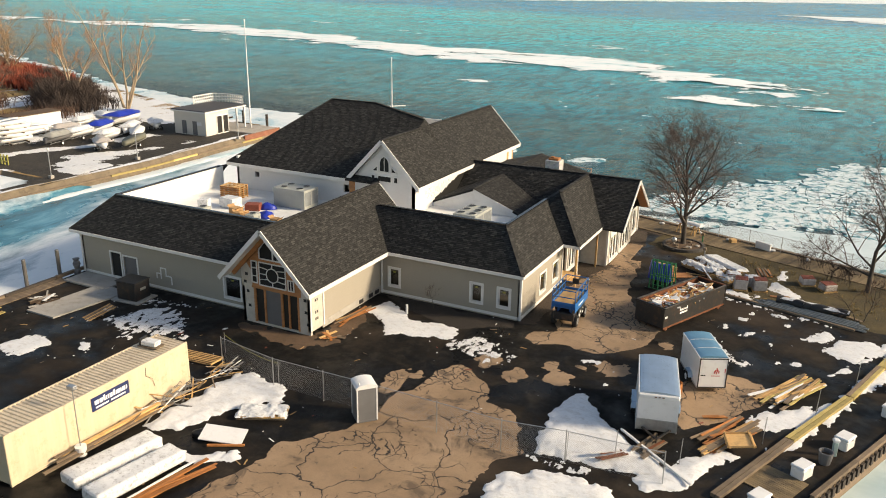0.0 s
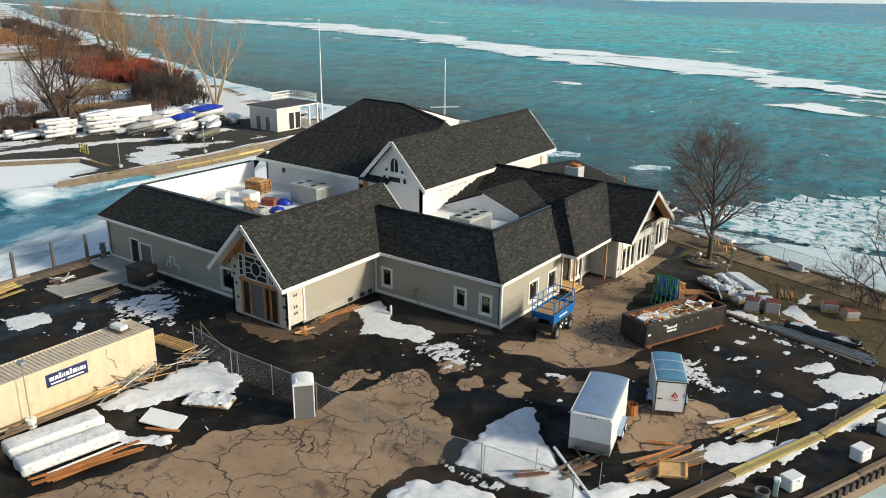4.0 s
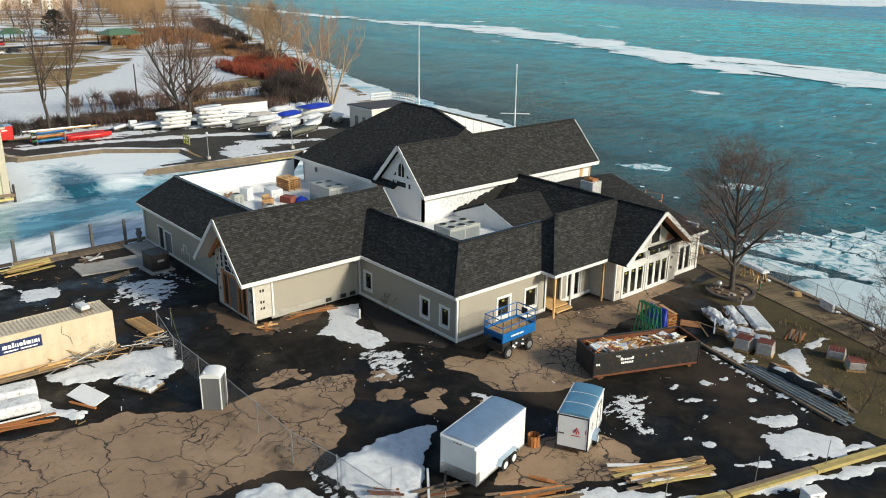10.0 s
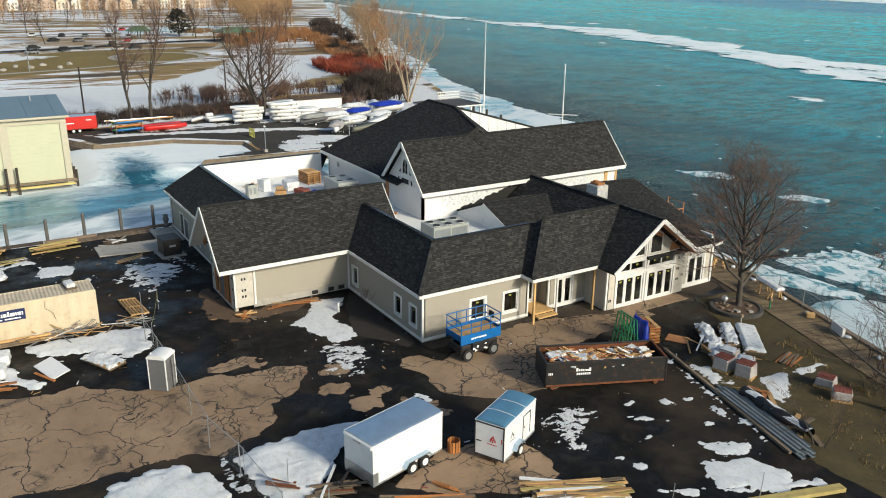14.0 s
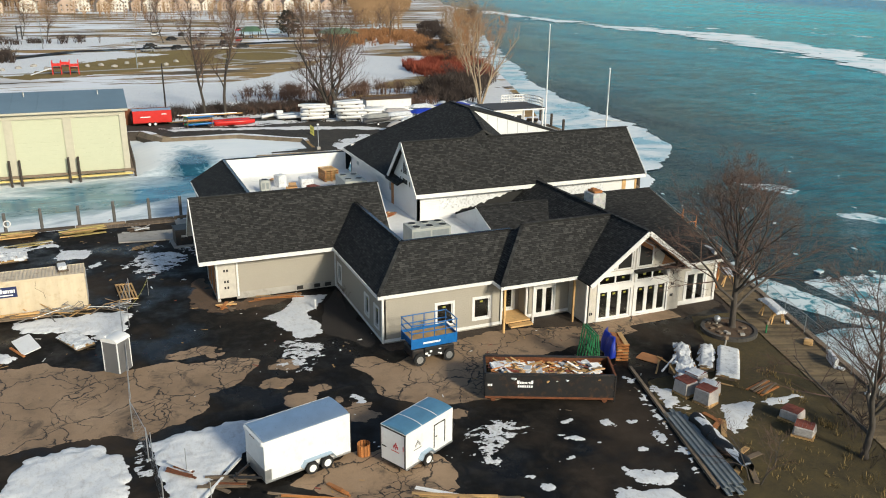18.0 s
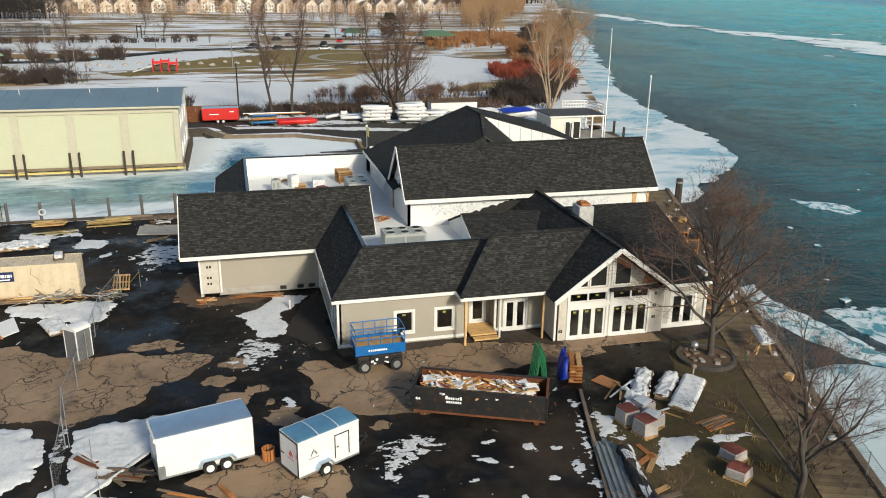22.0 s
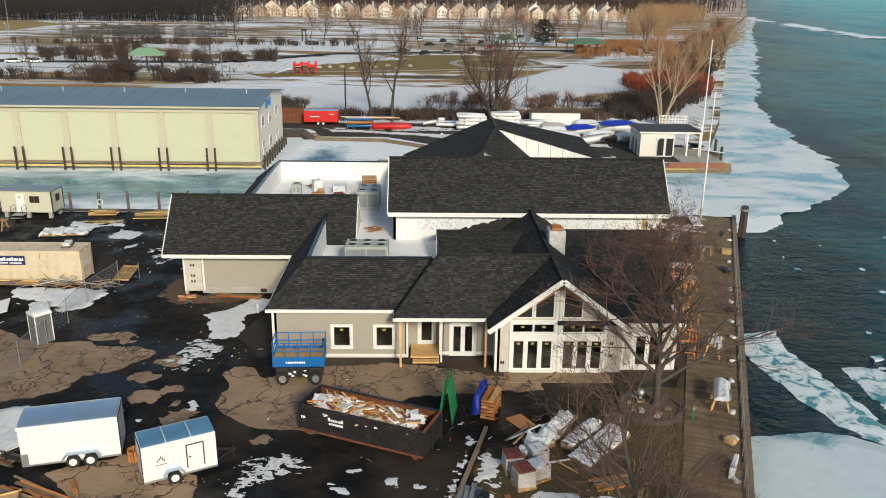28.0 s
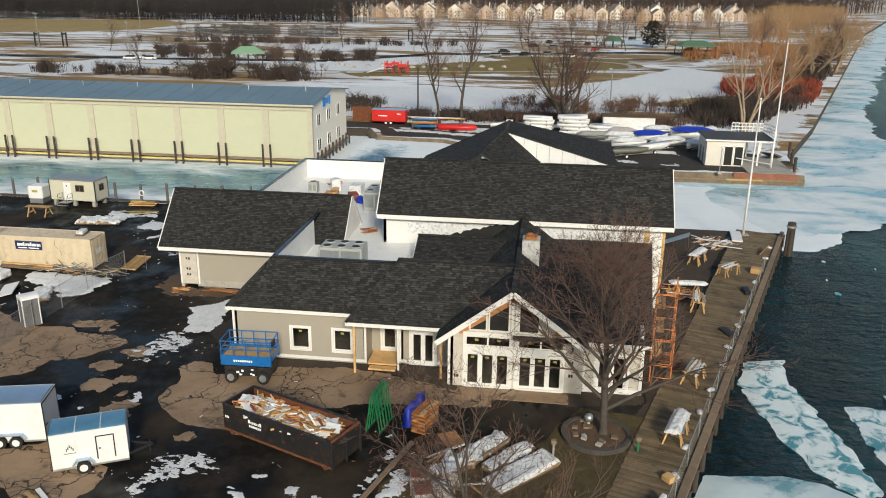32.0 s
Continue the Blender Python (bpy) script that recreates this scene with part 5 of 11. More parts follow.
for q in ([(0.0, 2.76), (0.95, 2.76), (0.95, 4.0), (0.55, 4.55), (0.0, 4.55)], [(5.25, 2.76), (5.95, 2.76), (5.95, 3.6), (5.25, 3.6)]):
    bm = BM()
    prism(bm, q, 0, 0.02)
    bmesh.ops.transform(bm, matrix=m @ Matrix(((1, 0, 0, 0), (0, 0, 1, 0.004), (0, 1, 0, 0), (0, 0, 0, 1))), verts=bm.verts)
    part("wrap_flap", bm, WRAP, club, "silver house wrap corner piece")
for a, b, z0, z1 in ((1.05, 1.2, 0.15, 2.75), (4.9, 5.05, 0.15, 2.75), (1.95, 2.1, 0.15, 2.75), (3.45, 3.6, 0.15, 2.75), (4.1, 4.2, 0.15, 2.75), (0.9, 5.2, 2.75, 2.95)):
    bm = BM()
    box(bm, a, b, -0.16, 0.03, z0, z1, m)
    part("door_stud", bm, PLY, club, "rough orange timber door framing")
# soffit boards under the overhanging gable
for s, x in ((1, -30.85), (-1, -38.65)):
    bm = BM()
    slab(bm, [(x, 40.95, EV - 0.175), (RW[0], 40.95, RW[1] - 0.175), (RW[0], 42.1, RW[1] - 0.175), (x, 42.1, EV - 0.175)], 0.03)
    part("soffit", bm, TRIM, club, "pale soffit board")
    bm = BM()
    bar(bm, (x - 0.35 * s, 42.0, EV - 0.05), (RW[0] - 0.3 * s * -1, 42.0, RW[1] - 0.75), 0.16, 0.30)
    part("gable_trim", bm, PLY, club, "orange plywood rake strip")
bm = BM()
box(bm, 2.1, 3.45, -0.12, -0.06, 0.15, 2.75, m)
part("temporary_door", bm, GREYPLASTIC, club, "grey temporary door panel")
for a, b in ((1.2, 1.95), (3.6, 4.1), (4.2, 4.9)):
    bm = BM()
    box(bm, a, b, -0.14, -0.10, 0.15, 2.75, m)
    part("plastic_sheet", bm, BLACK, club, "dark sheeting behind the door studs")
# lights over the entrance
bm = BM()
for a, b, z0, z1 in ((1.62, 4.02, 3.05, 4.85), (0.95, 1.5, 3.15, 4.85), (4.14, 4.7, 3.05, 3.9)):
    for x0, x1, y0, y1 in ((a, a + 0.08, z0, z1), (b - 0.08, b, z0, z1), (a + 0.08, b - 0.08, z0, z0 + 0.08), (a + 0.08, b - 0.08, z1 - 0.08, z1)):
        box(bm, x0, x1, 0.0, 0.07, y0, y1, m)
cx, cz, R = 2.82, 3.95, 0.52
for k in range(24):
    t0, t1 = k * 6.2832 / 24, (k + 1) * 6.2832 / 24
    p = [m @ Vector((cx + R * math.cos(t), 0.045, cz + R * math.sin(t))) for t in (t0, t1)]
    bar(bm, p[0], p[1], 0.06, 0.06, up=(0, 1, 0))
for (ua, za), (ub, zb) in (((cx, 3.1), (cx, cz - R)), ((cx, cz + R), (cx, 4.8)), ((1.66, cz), (cx - R, cz)), ((cx + R, cz), (4.0, cz)), ((1.66, 4.45), (2.4, 4.35)), ((3.24, 4.35), (4.0, 4.45)), ((1.66, 3.5), (2.4, 3.6)), ((3.24, 3.6), (4.0, 3.5)),
                           ((0.98, 3.7), (1.47, 3.7)), ((0.98, 4.3), (1.47, 4.3)), ((4.42, 3.1), (4.42, 3.85))):
    bar(bm, m @ Vector((ua, 0.045, za)), m @ Vector((ub, 0.045, zb)), 0.05, 0.05, up=(0, 1, 0))
for (ua, za), (ub, zb) in (((1.75, 5.1), (3.85, 5.1)), ((1.75, 5.1), (1.75, 5.75)), ((1.75, 5.75), (2.3, 6.45)), ((2.3, 6.45), (2.95, 6.9)), ((2.95, 6.9), (3.85, 5.9)), ((3.85, 5.9), (3.85, 5.1)), ((2.95, 5.1), (2.95, 6.9))):
    bar(bm, m @ Vector((ua, 0.045, za)), m @ Vector((ub, 0.045, zb)), 0.09, 0.07, up=(0, 1, 0))
gl = part("feature_window", bm, TRIM, club)
for pts in ([(1.62, 3.05), (4.02, 3.05), (4.02, 4.85), (1.62, 4.85)], [(0.95, 3.15), (1.5, 3.15), (1.5, 4.85), (0.95, 4.85)], [(4.14, 3.05), (4.7, 3.05), (4.7, 3.9), (4.14, 3.9)],
            [(1.75, 5.1), (3.85, 5.1), (3.85, 5.9), (2.95, 6.9), (2.3, 6.45), (1.75, 5.75)]):
    bm = BM()
    prism(bm, pts, 0, 0.012)
    bmesh.ops.transform(bm, matrix=m @ Matrix(((1, 0, 0, 0), (0, 0, 1, 0.008), (0, 1, 0, 0), (0, 0, 0, 1))), verts=bm.verts)
    part("pane", bm, DARKIN, gl, "dark window pane")
# side walls of the wing
mw = wall("wall", (WX1, WY0), (WX1, 51.7), 0.25, 4.55, SIDING, label="taupe lap siding")
bm = BM()
box(bm, 0.02, 1.45, 0.0, 0.025, 0.3, 3.6, mw)
part("wrap_panel", bm, WRAP, club, "bare silver house wrap panel")
bm = BM()
box(bm, 1.45, 9.4, -0.06, 0.03, 0.08, 0.62, mw)
part("sill_sheathing", bm, CONCRETE, club, "unfinished grey foundation strip")
bm = BM()
for u in (1.6, 0.06):
    box(bm, u - 0.07, u + 0.07, 0.0, 0.05, 0.3, 3.7, mw)
part("corner_board", bm, TRIM, club)
for u in (6.2, 7.6, 8.5):
    bm = BM()
    box(bm, u, u + 0.5, 0.03, 0.09, 0.2, 0.5, mw)
    part("wall_vent", bm, BLACK, club, "small dark foundation vent")
# dark block marks printed on the wrap
bm = BM()
for z in (1.0, 1.5, 2.4):
    for w in (0.0, 0.22):
        box(bm, 0.55 + w, 0.69 + w, 0.025, 0.029, z, z + 0.2, mw)
for u, z in ((0.35, 3.6), (0.4, 2.3), (0.5, 1.2), (5.45, 2.5), (5.5, 1.6), (5.65, 0.7), (0.2, 3.0)):
    box(bm, u, u + 0.25, 0.024, 0.028, z, z + 0.22, m)
tagged(part("print_mark", bm, BLACK, club, "dark printed marks on the wrap"), kind="stuff")
wall("wall", (WX0, 56.3), (WX0, WY0), 0, 4.55, WHITE_SIDING)
bm = BM()
prism(bm, [(-38.2, 3.9), (-31.3, 3.9), (-31.3, 4.1), (-34.75, 7.6), (-38.2, 4.1)], 56.05, 56.25)
bmesh.ops.transform(bm, matrix=Matrix(((1, 0, 0, 0), (0, 0, 1, 0), (0, 1, 0, 0), (0, 0, 0, 1))), verts=bm.verts)
part("gable_wall", bm, WHITE_SIDING, club, "white gable end over the roof well")

# --- west block: low roof round a sunken flat deck
TOPW = 6.32
roof("west_roof", [[(-57, 43.27, EV + 0.06), (-38.0, 43.27, EV + 0.06), (-36.0, 46.35, TOPW), (-54.55, 46.35, TOPW)],
                   [(-57, 60.2, EV + 0.06), (-57, 43.27, EV + 0.06), (-54.55, 46.35, TOPW), (-54.55, 60.2, TOPW)]], "dark charcoal laminated roof shingles")
cap((-57, 43.27, EV + 0.07), (-54.55, 46.35, TOPW), 0.26, "hip_cap")
fascia((-57.0, 43.25, EV + 0.06), (-38.7, 43.25, EV + 0.06))
fascia((-57.02, 43.25, EV + 0.06), (-57.02, 60.2, EV + 0.06))
for p0, p1 in (((-54.55, 46.4, TOPW), (-36, 46.4, TOPW)), ((-54.5, 46.35, TOPW), (-54.5, 59, TOPW))):
    fascia(p0, p1, 0.10, 0.28, -0.05, "coping", COPING)
m = wall("wall", (-56.1, 43.65), (WX0 + 0.3, 43.65), 0, 4.0, SIDING, [(3.3, 4.4, 0.15, 2.35), (4.75, 6.2, 0.15, 2.2), (15.4, 16.9, 0.75, 2.4)], label="taupe lap siding")
window(m, 15.4, 16.9, 0.75, 2.4, 1, 1)
for u0, u1, z1 in ((3.3, 4.4, 2.35), (4.75, 6.2, 2.2)):
    bm = BM()
    box(bm, u0 - 0.12, u0, -0.02, 0.045, 0.15, z1 + 0.12, m)
    box(bm, u1, u1 + 0.12, -0.02, 0.045, 0.15, z1 + 0.12, m)
    box(bm, u0, u1, -0.02, 0.045, z1, z1 + 0.12, m)
    d = part("door", bm, TRIM, club)
    bm = BM()
    box(bm, u0, u1, -0.15, -0.09, 0.15, z1, m)
    part("door_leaf", bm, DARKIN if u0 < 4 else GREYPLASTIC, d)
bm = BM()
for u, z, w, h in ((8.3, 1.35, 0.45, 0.1), (8.3, 0.95, 0.1, 0.5), (8.75, 0.95, 0.1, 1.0), (8.75, 1.85, 0.6, 0.1), (9.3, 1.3, 0.1, 0.65), (9.3, 1.25, 0.6, 0.1), (9.85, 0.65, 0.1, 0.65)):
    box(bm, u, u + w, 0.0, 0.04, z, z + h, m)
part("meter_trim", bm, TRIM, club, "stepped white trim round the service meters")
base_trim((-56.1, 43.65), (-37.6, 43.65), (0, -1))
post(-56.1, 43.63, 0.1, 3.7)
wall("wall", (-56.1, 60), (-56.1, 43.65), 0, 4.0, SIDING)
# sunken deck of white membrane with its inner walls
FLOOR = 4.4
bm = BM()
prism(bm, [(-54.4, 46.5), (-38.2, 46.5), (-38.2, 56.2), (-31.4, 56.2), (-31.4, 53.9), (-22.2, 53.9), (-22.2, 63), (-33.1, 63), (-33.1, 59.3), (-54.4, 59.3)], FLOOR - 0.25, FLOOR)
part("flat_roof", bm, MEMBRANE, club, "white membrane flat roof, wet in places")
for q in ((-54.42, -54.3, 46.5, 59.2, FLOOR, TOPW - 0.03), (-54.3, -38, 46.42, 46.54, FLOOR, TOPW - 0.05), (-31.5, -22.1, 53.88, 53.96, FLOOR, 6.45), (-22.22, -22.14, 53.96, 62.6, FLOOR, 6.45)):
    bm = BM()
    box(bm, *q)
    part("parapet", bm, MEMBRANE, club, "white membrane parapet")

# --- tall gable block
MX0, MX1, MY0, MY1 = -39.0, -33.0, 59.3, 81.5
RM, EM = 10.72, 6.88
roof("main_roof", [[(-32.35, 58.88, EM), (-32.35, 82, EM), (-36, 82, RM), (-36, 58.88, RM)], [(-39.7, 82, EM), (-39.7, 58.88, EM), (-36, 58.88, RM), (-36, 82, RM)]], "dark charcoal laminated roof shingles")
cap((-36, 58.85, RM), (-36, 82.05, RM))
fascia((-32.33, 58.9, EM), (-32.33, 82, EM), 0.34)
for y in (58.86, 82.02):
    for s, x in ((1, -32.35), (-1, -39.7)):
        bm = BM()
        bar(bm, (x + 0.02 * s, y, EM - 0.13), (-36, y, RM - 0.13), 0.07, 0.34)
        part("rake_board", bm, TRIM, club)
m = wall("wall", (MX0, MY0), (MX1, MY0), FLOOR - 0.2, 7.3, WHITE_SIDING, label="white lap siding")
for ya in (MY0, MY1 - 0.2):
    bm = BM()
    prism(bm, [(MX0, 7.3), (MX1, 7.3), (-36, 10.45)], ya, ya + 0.2)
    bmesh.ops.transform(bm, matrix=Matrix(((1, 0, 0, 0), (0, 0, 1, 0), (0, 1, 0, 0), (0, 0, 0, 1))), verts=bm.verts)
    part("gable_wall", bm, WHITE_SIDING, club, "white gable end")
bm = BM()
def fr(pts, w=0.1):
    for i in range(len(pts)):
        a, b = pts[i], pts[(i + 1) % len(pts)]
        bar(bm, (a[0], MY0 - 0.03, a[1]), (b[0], MY0 - 0.03, b[1]), w, 0.07, up=(0, 1, 0))
ARCH = [(-36.45, 7.85), (-35.45, 7.85), (-35.45, 8.7), (-35.6, 9.0), (-35.95, 9.3), (-36.3, 9.0), (-36.45, 8.7)]
LOW = [[(-37.3, 6.95), (-36.9, 6.95), (-36.9, 7.5), (-37.3, 7.5)], [(-36.65, 6.95), (-35.25, 6.95), (-35.25, 7.5), (-36.65, 7.5)], [(-35.0, 6.95), (-34.6, 6.95), (-34.6, 7.5), (-35.0, 7.5)]]
TRI = [[(-37.25, 7.85), (-36.65, 7.85), (-36.65, 8.4)], [(-35.25, 7.85), (-34.65, 7.85), (-35.25, 8.4)]]
for q in [ARCH] + LOW + TRI:
    fr(q)
bar(bm, (-35.95, MY0 - 0.03, 7.85), (-35.95, MY0 - 0.03, 9.3), 0.05, 0.06, up=(0, 1, 0))
gw = part("gable_window", bm, TRIM, club)
for q in [ARCH] + LOW + TRI:
    bm = BM()
    prism(bm, q, MY0 - 0.03, MY0 - 0.01)
    bmesh.ops.transform(bm, matrix=Matrix(((1, 0, 0, 0), (0, 0, 1, 0), (0, 1, 0, 0), (0, 0, 0, 1))), verts=bm.verts)
    part("pane", bm, DARKIN, gw, "dark window pane")
m = wall("wall", (MX1, MY0), (MX1, MY1), FLOOR - 0.4, 7.3, WHITE_SIDING, label="white siding partly covered by wrap")
for q in ((2.0, 7.5, 0.0, 0.02, 5.3, 6.3), (11.5, 18.5, 0.0, 0.02, 4.6, 6.5)):
    bm = BM()
    box(bm, *q, m)
    part("wrap_panel", bm, WHITEPLASTIC, club, "printed white house wrap")
for q in ((20.6, 21.0, 0.0, 0.05, 0.3, 6.6), (22.0, 22.2, 0.0, 0.05, 0.3, 6.6)):
    bm = BM()
    box(bm, *q, m)
    part("timber_framing", bm, LUMBER, club, "bare timber corner framing")
wall("wall", (MX1 + 0.01, 78.9), (MX1 + 0.01, MY1), 0, FLOOR, WHITE_SIDING)
wall("wall", (MX1, MY1), (MX0, MY1), 0, 7.3, WHITE_SIDING)

# --- hipped block behind it
HX0, HY0, HY1 = -52.6, 59.3, 78.0
RH = 12.24
roof("hip_roof", [[(-53.3, 58.7, 6.92), (-36.4, 58.7, 6.92), (-36.0, 66.8, 11.362), (-42.4, 68.4, RH), (-47.5, 68.4, RH)],
                  [(-36.0, 66.8, 11.36), (-36.0, 64.6, 10.15), (-34.2, 67.2, 8.7)],
                  [(-53.3, 78.3, 9.4), (-53.3, 58.7, 6.92), (-47.5, 68.4, RH)],
                  [(-53.3, 78.3, 9.4), (-47.5, 68.4, RH), (-42.3, 68.4, RH), (-42.3, 78.3, 9.4)],
                  [(-42.4, 68.4, RH - 0.01), (-36.0, 66.8, 11.35), (-36.2, 70.6, 9.0)], [(-42.4, 68.4, RH - 0.01), (-36.2, 70.6, 9.0), (-42.4, 72.3, 9.0)]], "dark charcoal laminated roof shingles")
cap((-47.5, 68.4, RH), (-42.3, 68.4, RH))
cap((-42.3, 68.4, RH), (-36, 66.8, 11.36))
cap((-53.3, 58.7, 6.94), (-47.5, 68.4, RH), 0.26, "hip_cap")
fascia((-53.3, 58.68, 6.92), (-39.7, 58.68, 6.92), 0.3)
fascia((-53.32, 58.7, 6.92), (-53.32, 78.3, 9.4), 0.3)
bm = BM()
prism(bm, [(68.4, RH - 0.17), (78.2, 9.25), (78.2, 6.5), (68.4, 6.5)], -42.26, -42.06)
bmesh.ops.transform(bm, matrix=Matrix(((0, 0, 1, 0), (1, 0, 0, 0), (0, 1, 0, 0), (0, 0, 0, 1))), verts=bm.verts)
part("end_wall", bm, MEMBRANE, club, "white sheathed end wall with upright seams")
bm = BM()
for k in range(9):
    y = 68.9 + k * 1.12
    zt = RH - 0.2 - (y - 68.4) * 0.29
    box(bm, -42.06, -42.045, y, y + 0.05, zt - 3, zt)
part("seam_strip", bm, GALV, club, "grey seams of the end wall")
m = wall("wall", (HX0, HY0), (MX0, HY0), FLOOR - 0.2, 7.0, WHITE_SIDING, [(2.2, 2.7, 5.7, 6.2), (12.3, 12.9, 5.5, 6.2)], label="white lap siding")
bm = BM()
box(bm, 12.95, 13.55, 0.0, 0.04, FLOOR, 6.7, m)
part("timber_framing", bm, PLY, club, "bare orange sheathing at the corner")
wall("wall", (HX0, HY1), (HX0, HY0), 0, 7.5, WHITE_SIDING)
wall("wall", (MX0, HY1), (HX0, HY1), 0, 9.4, WHITE_SIDING)

# --- east block: steep mansard skirts, porch, tall gable, low north roof
TE = 6.54
roof("mansard_roof", [[(-33.4, 51.25, EV), (-19.5, 51.25, EV), (-22.0, 53.85, TE), (-33.4, 53.85, TE)],
                      [(-19.5, 51.25, EV), (-19.5, 61.0, EV), (-22.0, 63.0, TE), (-22.0, 53.85, TE)]], "dark charcoal laminated roof shingles")
cap((-19.5, 51.25, EV), (-22.0, 53.85, TE), 0.26, "hip_cap")
for p0, p1 in (((-33.2, 53.9, TE), (-22.0, 53.9, TE)), ((-22.05, 53.85, TE), (-22.05, 62.4, TE))):
    fascia(p0, p1, 0.09, 0.26, -0.05, "coping", COPING)
fascia((-30.9, 51.23, EV), (-19.45, 51.23, EV))
fascia((-19.48, 51.22, EV), (-19.48, 60.1, EV))
PR, PE = (-21.0, 7.2), -18.1
roof("porch_roof", [[(PE, 59.85, EV), (PE, 66.1, EV), (PR[0], 70.7, PR[1]), (PR[0], 62.9, PR[1])],
                    [(-23.0, 59.85, EV), (PE, 59.85, EV), (PR[0], 62.9, PR[1])],
                    [(PR[0], 62.9, PR[1]), (PR[0], 70.7, PR[1]), (-24.2, 70.7, 5.0), (-24.2, 62.9, 5.0)],
                    [(PR[0], 62.9, PR[1]), (-24.2, 62.9, 5.0), (-23.0, 59.85, EV)]], "dark charcoal laminated roof shingles")
cap((PE, 59.85, EV), (PR[0], 62.9, PR[1]), 0.26, "hip_cap")
cap((PR[0], 62.75, PR[1]), (PR[0], 70.4, PR[1]))
fascia((PE + 0.02, 59.85, EV), (PE + 0.02, 66.0, EV))
fascia((-19.5, 59.83, EV), (PE + 0.05, 59.83, EV))
GY, GZ, GS, GN = 70.58, 7.16, 65.95, 75.2
roof("gable_roof", [[(-16.2, GS, EV - 0.02), (-16.2, GY, GZ), (-32.9, GY, GZ), (-32.9, GS, EV - 0.02)][::-1],
                    [(-16.2, GN, EV - 0.02), (-32.9, GN, EV - 0.02), (-32.9, GY, GZ), (-16.2, GY, GZ)][::-1]], "dark charcoal laminated roof shingles")
cap((-16.15, GY, GZ), (-32.9, GY, GZ))
for y in (GS, GN):
    bm = BM()
    bar(bm, (-16.18, y, EV - 0.14), (-16.18, GY, GZ - 0.12), 0.07, 0.32)
    part("rake_board", bm, TRIM, club)
bm = BM()
bar(bm, (-16.6, GS + 0.3, EV - 0.05), (-16.6, GY, GZ - 0.32), 0.8, 0.03)
bar(bm, (-16.6, GN - 0.3, EV - 0.05), (-16.6, GY, GZ - 0.32), 0.8, 0.03)
part("soffit", bm, PLY, club, "bare orange plywood soffit")
# ridge roof running north and south behind the gable
KX, KZ = -29.0, 6.42
roof("cross_roof", [[(KX, 62.8, KZ), (KX, 70.6, KZ), (-23.2, 70.6, 4.2), (-23.2, 62.8, 4.2)][::-1], [(KX, 70.6, KZ), (KX, 62.8, KZ), (-33.0, 62.8, 4.85), (-33.0, 70.6, 4.85)][::-1]], "dark charcoal laminated roof shingles")
cap((KX, 62.75, KZ), (KX, 68.4, KZ))
bm = BM()
prism(bm, [(-33, FLOOR), (-23.2, FLOOR), (-25.0, 4.72), (KX, KZ - 0.17), (-33, 4.7)], 62.85, 63.0)
bmesh.ops.transform(bm, matrix=Matrix(((1, 0, 0, 0), (0, 0, 1, 0), (0, 1, 0, 0), (0, 0, 0, 1))), verts=bm.verts)
part("gable_wall", bm, MEMBRANE, club, "white membrane-covered gable end over the flat roof")
bm = BM()
bar(bm, (KX, 62.8, KZ - 0.1), (-25.2, 62.8, 4.9), 0.05, 0.2)
part("rake_board", bm, TRIM, club)
roof("north_roof", [[(KX, 70.6, KZ + 0.05), (KX, 80.0, KZ + 0.05), (-17.4, 79.0, EV), (-17.4, 70.6, EV)][::-1], [(KX, 80.0, KZ + 0.05), (KX, 70.6, KZ + 0.05), (-32.9, 70.6, 5.4), (-32.9, 80.0, 5.4)][::-1]], "dark charcoal laminated roof shingles")
cap((KX, 72.0, KZ + 0.05), (KX, 80.0, KZ + 0.05))
fascia((-17.38, 75.2, EV), (-17.38, 79.0, EV))
fascia((-17.4, 79.02, EV), (KX, 80.02, KZ + 0.05), 0.16, 0.05, 0.02, "drip_edge", OLDWOOD)
# tattered underlay where the low roof meets the tall wall
bm = BM()
rng = random.Random(3)
edge = [(63.2, 4.6), (71.0, 4.6)]
for k in range(30, -1, -1):
    edge.append((63.2 + k * 0.26, min(6.55, 4.95 + 0.066 * k + rng.uniform(-0.14, 0.16))))
prism(bm, edge, -32.98, -32.93, Matrix(((0, 0, 1, 0), (1, 0, 0, 0), (0, 1, 0, 0), (0, 0, 0, 1))))
part("torn_underlay", bm, BLACK, club, "torn black roofing felt lapped up the wall")
# chimney
bm = BM()
bbox(bm, -25.3, -23.9, 70.75, 71.95, 5.8, 7.95, 0.04)
ch = part("chimney", bm, STONE, club, "grey stone chimney stack")
bm = BM()
bbox(bm, -25.1, -24.1, 70.95, 71.75, 7.95, 8.15, 0.05)
bbox(bm, -24.9, -24.6, 71.1, 71.4, 8.15, 8.27, 0.03)
part("chimney_cover", bm, ORANGE_WOOD, ch, "rusty orange cover on the chimney top")
